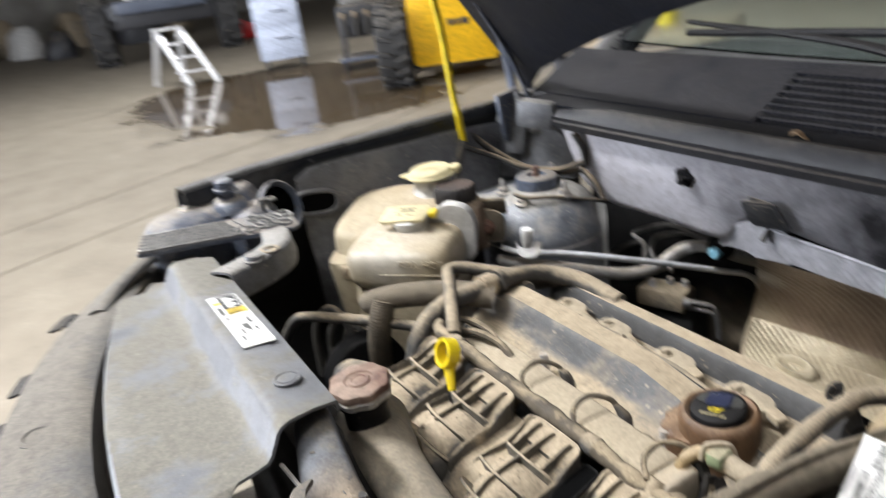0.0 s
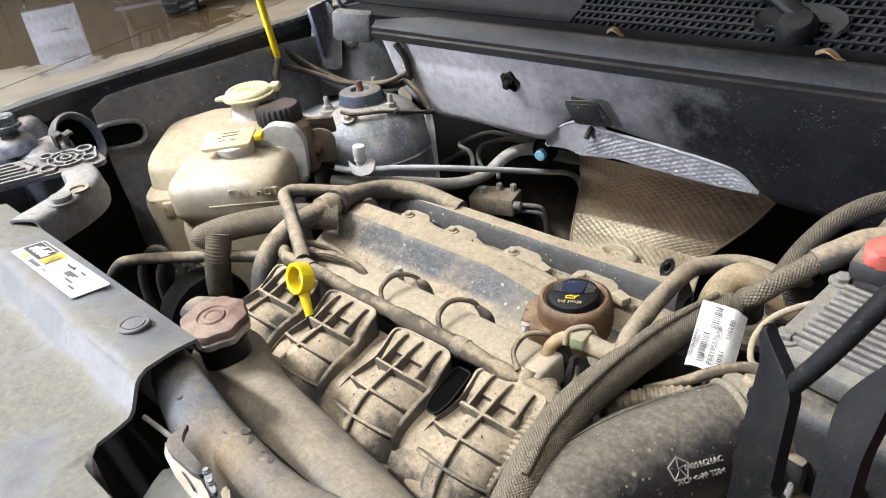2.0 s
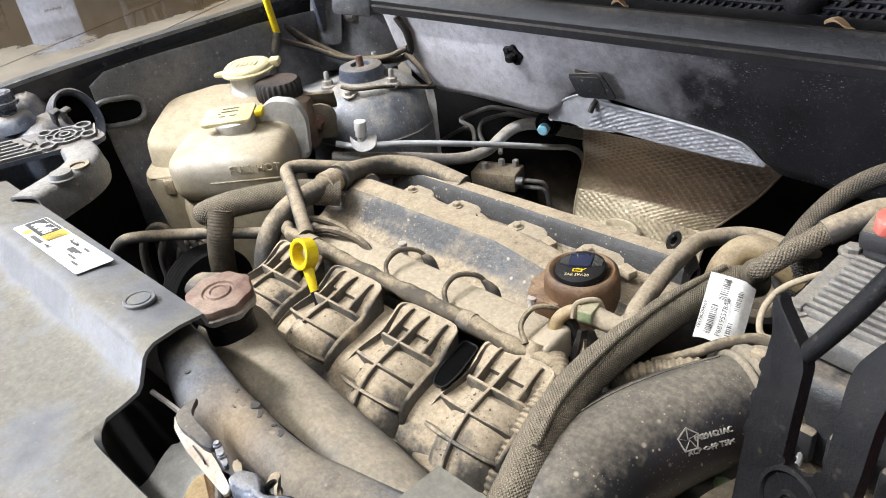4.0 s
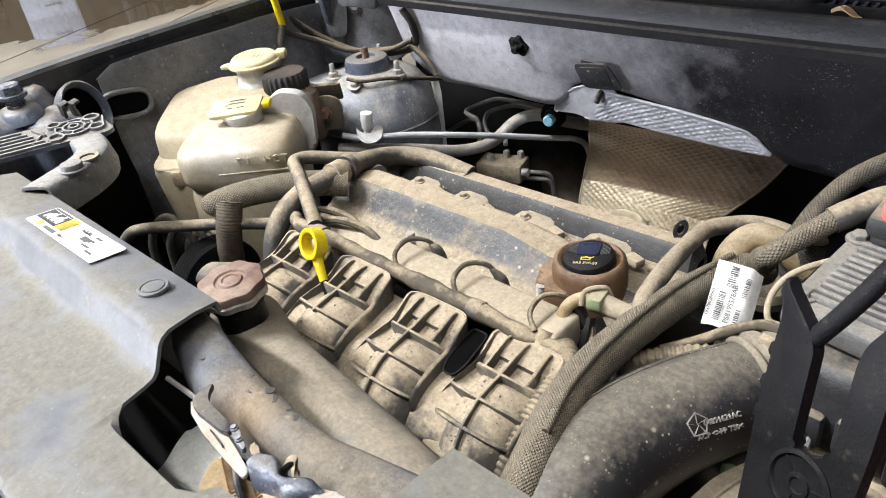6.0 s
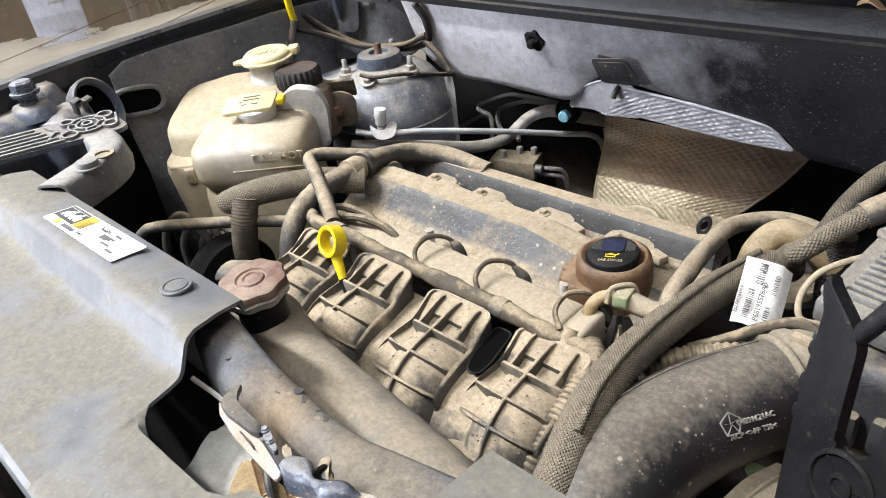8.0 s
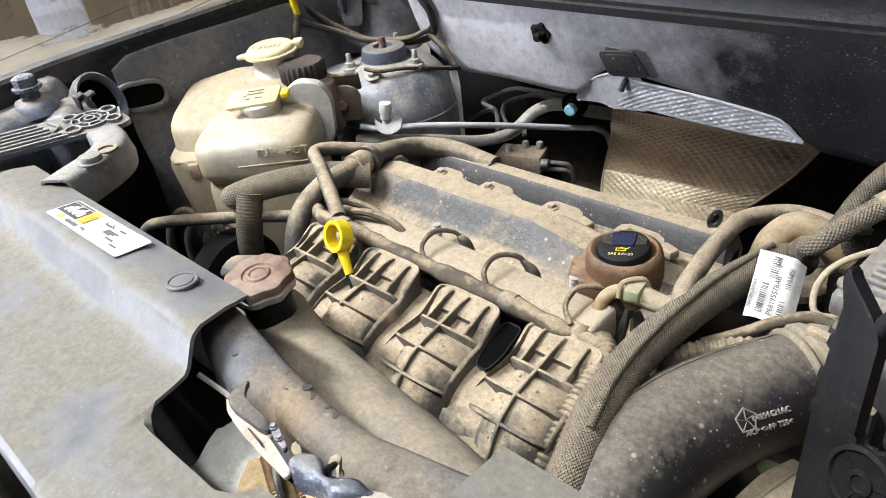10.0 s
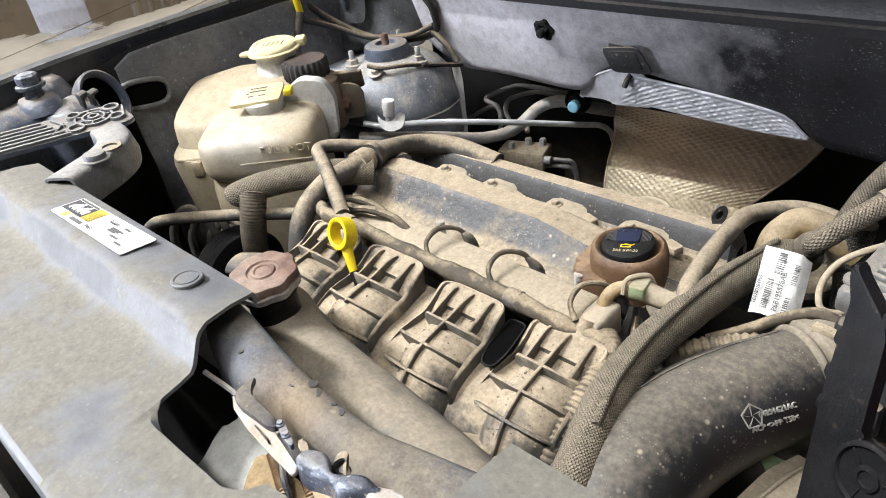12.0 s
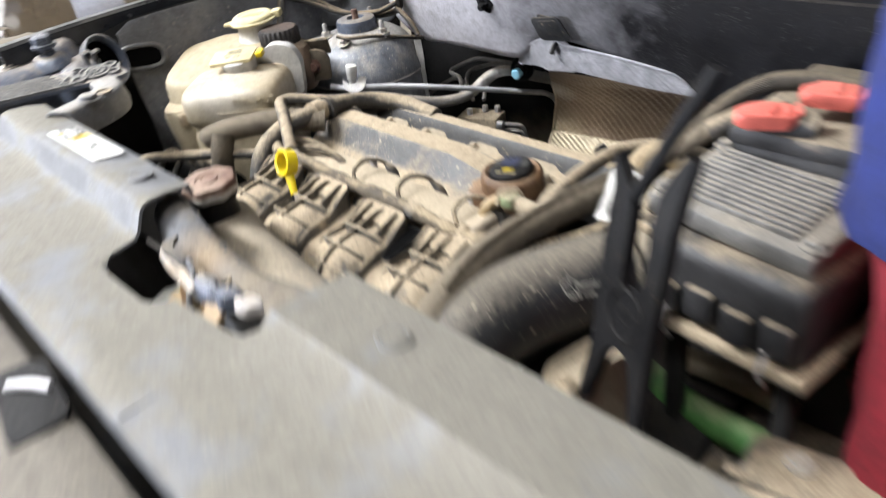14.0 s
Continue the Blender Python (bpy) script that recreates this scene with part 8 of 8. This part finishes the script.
def dirt_clumps():
    """Loose grit and dirt crumbs lying on the engine's ledges."""
    rnd = random.Random(7)
    verts, faces = [], []
    spots = [(-0.66, -0.30, 0.468, 0.484, 0.8790, 150), (-0.66, -0.34, 0.515, 0.536, 0.9135, 60), (-0.67, -0.27, 0.564, 0.604, 0.8625, 160), (-0.67, -0.26, 0.621, 0.633, 0.888, 110),
             (-0.38, -0.26, 0.55, 0.60, 0.864, 120)]
    for x0, x1, y0, y1, z, n in spots:
        for _ in range(n):
            x, y = rnd.uniform(x0, x1), rnd.uniform(y0, y1)
            r = rnd.uniform(0.0006, 0.0012) * (2.2 if rnd.random() < 0.15 else 1.0)
            k = len(verts)
            for dx, dy, dz in ((1, 0, 0), (0, 1, 0), (-1, 0, 0), (0, -1, 0), (0, 0, 1), (0, 0, -0.6)):
                j = rnd.uniform(0.6, 1.3)
                verts.append((x + dx * r * j, y + dy * r * j, z + dz * r * j))
            for a, c in ((0, 1), (1, 2), (2, 3), (3, 0)):
                faces.append((k + a, k + c, k + 4))
                faces.append((k + c, k + a, k + 5))
    me = bpy.data.meshes.new("dirt_crumbs")
    me.from_pydata(verts, [], faces)
    me.materials.append(mat("dry_dirt", (0.34, 0.27, 0.185), 0.95, var=0.5, scale=180))
    tagged(new("dirt_crumbs", me), "dry dirt crumbs scattered over the engine", "dirt", kind="stuff")


dirt_clumps()

# ---- headlamp housing and bumper details ----


def headlamp():
    t = thing("headlamp", "dusty headlamp housing between bumper and fender", "headlamp", (-1.0, 0.12, 0.6))
    b = B()
    rows = []
    for i in range(12):
        f = i / 11
        x = -0.885 - 0.235 * f
        y0 = 0.045 + 0.17 * f ** 1.5
        y1 = 0.145 + 0.11 * f
        rows.append([V(x, y0, 0.86), V(x, y0 + 0.004, 0.948 - 0.02 * f), V(x, y0 + 0.02, 0.958 - 0.02 * f), V(x, (y0 + y1) / 2, 0.963 - 0.012 * f), V(x, y1 - 0.01, 0.962 - 0.008 * f), V(x, y1, 0.94), V(x, y1, 0.86)])
    sheet(b, rows, 0.003)
    part("housing", b, M_DUSTY, t, "tan dusty housing top")
    b = B()
    tube(b, [(-0.90, 0.035, 0.972), (-0.98, 0.075, 0.975), (-1.06, 0.135, 0.978), (-1.115, 0.20, 0.985), (-1.13, 0.25, 0.99)], 0.013, 12, squash=0.7)
    part("rim", b, M_FASCIA, t)
    for x, y, r in ((-0.905, 0.105, 0.0), (-1.0, 0.165, 20.0)):
        b = B()
        prism(b, rounded([(-0.045, -0.018), (0.045, -0.012), (0.05, 0.016), (-0.04, 0.02)], 0.008), 0.006, pose(x, y, 0.968, 0, 0, -28 + r), 0.002)
        part("top_panel", b, M_FASCIA, t)
    b = B()
    lathe(b, [(0.020, -0.004), (0.020, 0.006), (0.012, 0.006), (0.010, -0.004)], pose(-0.93, 0.012, 0.958), 20)
    part("vent_cap", b, M_BLACK, t)


headlamp()


def bumper_clips():
    for x, y, z in ((-0.62, -0.045, 0.985), (-0.86, 0.005, 0.972), (-0.30, -0.055, 0.992)):
        b = B()
        lathe(b, [(0.016, -0.003), (0.017, 0.001), (0.013, 0.002), (0.011, 0.0005), (0.005, 0.0008)], pose(x, y, z, -2, 4), 24)
        solo("bumper_clip", b, M_FASCIA, "round grey clip on the bumper cover", "clip", "bumper clips")
    # dark plates laid on the cover paint the shade inside its slots
    for x, y, r in ((-0.80, -0.062, 20), (-0.70, -0.085, 14), (-0.95, -0.01, 30)):
        b = B()
        prism(b, rounded([(-0.022, -0.010), (0.022, -0.010), (0.022, 0.010), (-0.022, 0.010)], 0.004), 0.003, pose(x, y, 0.957, 12, 0, -r))
        solo("bumper_slot", b, M_DEEP, "dark slot along the bumper cover's edge", "slot", "bumper slots")
    # flat black plate that paints the dark opening in the middle of the cover
    b = B()
    prism(b, rounded([(-0.045, -0.018), (0.05, -0.022), (0.045, 0.020), (-0.04, 0.018)], 0.010), 0.004, pose(-0.285, -0.022, 0.9855, 0, 0, -6), 0.001)
    solo("grille_opening", b, M_BLACK, "black opening in the middle of the bumper cover", "opening")
    b = B()
    tube(b, [(-0.305, -0.030, 0.992), (-0.292, -0.018, 0.993), (-0.276, -0.008, 0.992)], 0.0025, 8)
    solo("opening_trim", b, M_PIPE, "thin bright trim inside the black opening", "trim")


bumper_clips()


def tool_bag():
    """Soft two-colour bag standing beside the battery."""
    t = thing("tool_bag", "soft tool bag, crimson below and deep blue above", "bag", (0.16, 0.55, 0.665))

    def cloth(name, rings, material, label):
        b = B()
        shell(b, pose(0.172, 0.54, 0, 0, 0, 12), rings, 72, 4.0)
        for v in b.verts:
            k = 0.012 * noise.noise(v.co * 13) + 0.005 * noise.noise(v.co * 40)
            v.co += Vector((v.co.x - 0.165, v.co.y - 0.56, 0)).normalized() * k
        part(name, b, material, t, label, 70)
    cloth("lower_bag", [(0.667 + 0.0335 * i, 0.092 + 0.006 * math.sin(i * 0.7), 0.11, 0.012 - 0.0025 * i, 0) for i in range(11)], mat("red_cloth", (0.25, 0.013, 0.025), 0.9, bump=0.5, grime=0.4), "crimson cloth")
    cloth("upper_bag", [(1.002 + 0.025 * i, 0.108 - 0.0004 * i * i, 0.108 - 0.0008 * i * i, -0.018 - 0.001 * i, 0) for i in range(11)], mat("blue_cloth", (0.009, 0.017, 0.105), 0.9, bump=0.5, grime=0.4), "deep blue cloth")


tool_bag()

# ---- things standing in the workshop ----
M_CABGREY = mat("blue_grey_enamel", (0.42, 0.46, 0.55), 0.4, grime=0.1)
M_TYRE = mat("tyre_rubber", (0.035, 0.034, 0.033), 0.85, dust=0.5, bias=0.0, dustcol=(0.2, 0.18, 0.15))
M_MACH = mat("machine_dark", (0.03, 0.03, 0.033), 0.5, dust=0.3, bias=0.0)
M_MYEL = mat("machine_yellow", (0.80, 0.46, 0.01), 0.35, dust=0.1, bias=-0.1)
M_ALULAD = mat("ladder_aluminium", (0.72, 0.72, 0.72), 0.4, metal=0.5)
M_REDCAN = mat("red_enamel", (0.5, 0.02, 0.02), 0.4)


def facing(x, y, z=0.0):
    """A pose on the floor whose -y side looks towards the car's front."""
    return pose(x, y, z, 0, 0, math.degrees(math.atan2(y, x)) + 90 + 180 - 180 - 0) @ pose(0, 0, 0, 0, 0, 180)


def tool_cabinet():
    m = facing(-10.9, 3.5)
    t = thing("tool_cabinet", "tall pale grey steel cabinet on castors", "cabinet", (-10.9, 3.5, 0))
    b = B()
    box(b, (0.66, 0.5, 1.5), m @ pose(0, 0, 0.90), 0.015)
    body = part("body", b, M_CABGREY, t)
    for z in (0.42, 0.80, 1.18):
        b = B()
        box(b, (0.60, 0.012, 0.33), m @ pose(0, -0.252, z), 0.004)
        d = part("drawer", b, M_CABGREY, t)
        b = B()
        box(b, (0.22, 0.014, 0.018), m @ pose(0.05, -0.262, z + 0.03), 0.004)
        part("handle", b, M_MACH, d)
    for sx in (-0.26, 0.26):
        for sy in (-0.18, 0.18):
            b = B()
            lathe(b, [(0.03, -0.02), (0.055, -0.018), (0.055, 0.018), (0.03, 0.02)], m @ pose(sx, sy, 0.055, 0, 90, 0), 18)
            box(b, (0.05, 0.05, 0.07), m @ pose(sx, sy, 0.115), 0.006)
            part("castor", b, M_MACH, t)


tool_cabinet()


def step_stand():
    m = facing(-11.3, 2.05)
    t = thing("step_ladder", "small folding aluminium step ladder standing open", "ladder", (-11.3, 2.05, 0))
    for sx in (-0.2, 0.2):
        for sy, tag in ((-0.33, "front_rail"), (0.33, "rear_rail")):
            b = B()
            top, foot = V(sx * 0.8 - 0.05, 0.0, 0.80), V(sx + (0.28 if sy < 0 else -0.2), sy, 0.0)
            d = (top - foot)
            box(b, (0.085, 0.03, d.length), m @ frame_of((top + foot) / 2, V(1, 0, 0), d), 0.006)
            part(tag, b, M_ALULAD, t)
    for k in range(3):
        f = 0.25 + 0.25 * k
        b = B()
        box(b, (0.42 - 0.05 * k, 0.10, 0.03), m @ pose(0.23 * (1 - f) - 0.03, -0.33 * (1 - f), 0.80 * f), 0.005)
        part("tread", b, M_ALULAD, t)
    b = B()
    box(b, (0.42, 0.16, 0.03), m @ pose(-0.05, 0, 0.81), 0.008)
    part("top_step", b, M_ALULAD, t)


step_stand()


def wheel(parent, m, r, w, lugs=18):
    b = B()
    lathe(b, [(r * 0.55, -w / 2), (r * 0.9, -w / 2), (r * 0.97, -w * 0.4), (r * 0.97, w * 0.4), (r * 0.9, w / 2), (r * 0.55, w / 2)], m, 40)
    tyre = part("tyre", b, M_TYRE, parent)
    for k in range(lugs):
        for s in (-1, 1):
            b = B()
            a = 360 * (k + 0.25 * s) / lugs
            box(b, (0.07 * r / 0.5, 0.05 * r / 0.5, w * 0.48), m @ pose(0, 0, 0, 0, 0, a) @ pose(r * 0.97, 0, s * w * 0.25, 16 * s), 0.006, 1)
            part("lug", b, M_TYRE, tyre)
    b = B()
    lathe(b, [(r * 0.1, -w * 0.2), (r * 0.5, -w * 0.3), (r * 0.56, -w * 0.45), (r * 0.56, w * 0.45), (r * 0.5, w * 0.3), (r * 0.1, w * 0.2)], m, 32)
    part("rim", b, M_MACH, parent)


def loader():
    m = facing(-7.15, 4.25)
    t = thing("yellow_loader", "yellow wheeled loader with lugged tyres", "loader", (-7.15, 4.25, 0))
    for sx in (-0.62, 0.72):
        for sy in (-0.2, 0.95):
            wheel(t, m @ pose(sx, sy, 0.44, 0, 90, 0), 0.44, 0.34)
    b = B()
    prism(b, rounded([(-0.42, 0.20), (0.50, 0.20), (0.52, 0.9), (0.40, 1.25), (-0.40, 1.25), (-0.44, 0.6)], 0.05), 1.5, m @ pose(0, 1.1, 0, 90), 0.02)
    part("body", b, M_MYEL, t, "bright yellow painted body")
    b = B()
    for k, (x0, x1) in enumerate(((-0.06, 0.0), (0.02, 0.06), (0.08, 0.16))):
        box(b, (x1 - x0, 0.006, 0.07), m @ pose((x0 + x1) / 2 + 0.05, -0.405, 0.62), 0.001)
    part("marking", b, M_MACH, t)
    b = B()
    box(b, (1.3, 1.3, 0.75), m @ pose(0.05, 0.55, 1.6), 0.06)
    part("cab", b, M_MACH, t)
    b = B()
    box(b, (0.9, 1.2, 0.2), m @ pose(0.04, 0.4, 0.32), 0.03)
    part("chassis", b, M_MACH, t)


loader()


def far_tractor():
    m = facing(-16.5, 2.9)
    t = thing("dark_tractor", "dark tractor with tall tyres standing at the back", "tractor", (-16.5, 2.9, 0))
    for sx in (-1.25, 1.25):
        wheel(t, m @ pose(sx, 0, 0.75, 0, 90, 0), 0.75, 0.42, 14)
    b = B()
    box(b, (2.1, 1.4, 0.55), m @ pose(0, 0.1, 0.95), 0.08)
    box(b, (1.0, 2.2, 0.8), m @ pose(0, 0.8, 1.5), 0.1)
    part("body", b, M_MACH, t)
    b = B()
    box(b, (1.7, 0.12, 0.25), m @ pose(0, -0.75, 1.1), 0.03)
    part("bumper", b, M_LAMPB, t)
    for sx in (-0.6, 0.6):
        b = B()
        lathe(b, [(0.12, 0), (0.13, 0.04), (0.09, 0.05), (0.02, 0.05)], m @ pose(sx, -0.62, 1.35, 90), 24)
        part("headlight", b, M_WHITE, t, "pale round headlight")


far_tractor()


def engine_on_stand():
    m = facing(-9.3, 4.15)
    t = thing("spare_engine", "greasy engine on a low stand", "engine", (-9.3, 4.15, 0))
    b = B()
    box(b, (0.62, 0.5, 0.42), m @ pose(0, 0, 0.62), 0.05)
    block = part("block", b, M_MACH, t)
    for k in range(4):
        b = B()
        tube(b, [m @ V(-0.24 + 0.16 * k, -0.25, 0.72), m @ V(-0.24 + 0.16 * k, -0.36, 0.66), m @ V(-0.20 + 0.13 * k, -0.34, 0.45)], 0.035, 12)
        part("pipe", b, M_RUBBER, t)
    b = B()
    lathe(b, [(0.05, -0.03), (0.16, -0.03), (0.16, 0.03), (0.05, 0.03)], m @ pose(0.34, 0.05, 0.5, 0, 90), 28)
    part("flywheel", b, M_STEEL, t)
    for sx in (-0.28, 0.28):
        for sy in (-0.22, 0.22):
            b = B()
            box(b, (0.06, 0.06, 0.44), m @ pose(sx, sy, 0.22, 0, 6 * (1 if sx < 0 else -1)), 0.006)
            part("leg", b, M_MACH, t)
    b = B()
    box(b, (0.74, 0.56, 0.05), m @ pose(0, 0, 0.14), 0.008)
    part("shelf", b, M_LAMPB, t)
    b = B()
    box(b, (0.5, 0.4, 0.16), m @ pose(0, 0, 0.90), 0.05)
    part("head_cover", b, M_ALU, t)


engine_on_stand()


def trolley_jack():
    m = facing(-17.2, 4.75)
    t = thing("red_jack", "red trolley jack on the floor", "jack", (-17.2, 4.75, 0))
    b = B()
    prism(b, rounded([(-0.35, 0.0), (0.35, 0.0), (0.30, 0.25), (-0.1, 0.42), (-0.35, 0.3)], 0.05), 0.4, m @ pose(0, 0.2, 0.05, 90), 0.02)
    part("body", b, M_REDCAN, t)
    b = B()
    tube(b, [m @ V(-0.2, 0, 0.3), m @ V(-0.5, 0.1, 0.9)], 0.025, 10)
    part("handle", b, M_MACH, t)
    for sx in (-0.28, 0.28):
        b = B()
        lathe(b, [(0.03, -0.05), (0.07, -0.05), (0.07, 0.05), (0.03, 0.05)], m @ pose(sx, -0.1, 0.07, 90), 18)
        part("castor", b, M_MACH, t)


trolley_jack()


def scrap_heap():
    """Pale bundles and dark parts piled along the far wall."""
    rnd = random.Random(5)
    for k in range(9):
        x, y = -22.0 - rnd.random() * 6, -2.0 + k * 0.75 + rnd.random() * 0.4
        s = 0.5 + rnd.random() * 0.7
        b = B()
        shell(b, pose(x, y, 0, 0, 0, rnd.random() * 90), [(0.0, s * 0.5, s * 0.4, 0, 0), (s * 0.3, s * 0.55, s * 0.45, 0, 0), (s * 0.75, s * 0.45, s * 0.4, 0.05, 0), (s, s * 0.2, s * 0.2, 0.1, 0)], 20)
        for v in b.verts:
            v.co += Vector((noise.noise(v.co * 3), noise.noise(v.co * 3 + V(5, 0, 0)), 0)) * 0.15
        solo("scrap_piece", b, (M_BOTTLE_CLEAN, M_MACH, M_DUSTY)[k % 3], ("pale wrapped bundle on the floor", "dark heap of parts on the floor", "dusty sack on the floor")[k % 3], "scrap_piece", "bundles by the wall")


scrap_heap()


def bench_bottles():
    """Workbench on the far side of the car, with a white bottle and tins."""
    t = thing("workbench", "steel workbench behind the car", "workbench", (-2.6, 2.55, 0))
    b = B()
    box(b, (1.0, 0.6, 0.05), pose(-2.6, 2.55, 0.86, 0, 0, 30), 0.006)
    part("worktop", b, M_DUSTY, t)
    for sx in (-0.42, 0.42):
        for sy in (-0.22, 0.22):
            b = B()
            p = pose(-2.6, 2.55, 0.42, 0, 0, 30) @ pose(sx, sy, 0)
            box(b, (0.05, 0.05, 0.84), p, 0.004)
            part("leg", b, M_MACH, t)
    for u, v, r, h, material, name, label, cat in ((-0.02, -0.06, 0.05, 0.26, M_BOTTLE_CLEAN, "fluid_bottle", "white plastic fluid bottle on the bench", "bottle"),
                                                   (0.10, 0.0, 0.045, 0.22, M_REDCAN, "spray_can", "red spray can on the bench", "can"),
                                                   (0.20, 0.02, 0.05, 0.28, M_YELLOW, "spray_can", "yellow spray can on the bench", "can"),
                                                   (-0.16, 0.0, 0.07, 0.12, M_YELLOW, "paint_tin", "open yellow tin on the bench", "tin")):
        p = pose(-2.6, 2.55, 0.885, 0, 0, 30) @ pose(u, v, 0)
        th = thing(name, label, cat, p.translation)
        b = B()
        lathe(b, [(r * 0.95, 0), (r, 0.01), (r, h * 0.72), (r * 0.8, h * 0.8), (r * 0.4, h * 0.86), (r * 0.4, h * 0.9)], p, 24)
        part("body", b, material, th)
        b = B()
        lathe(b, [(r * 0.45, h * 0.88), (r * 0.45, h), (r * 0.3, h * 1.01)], p, 18)
        part("cap", b, M_BLACK, th)


bench_bottles()
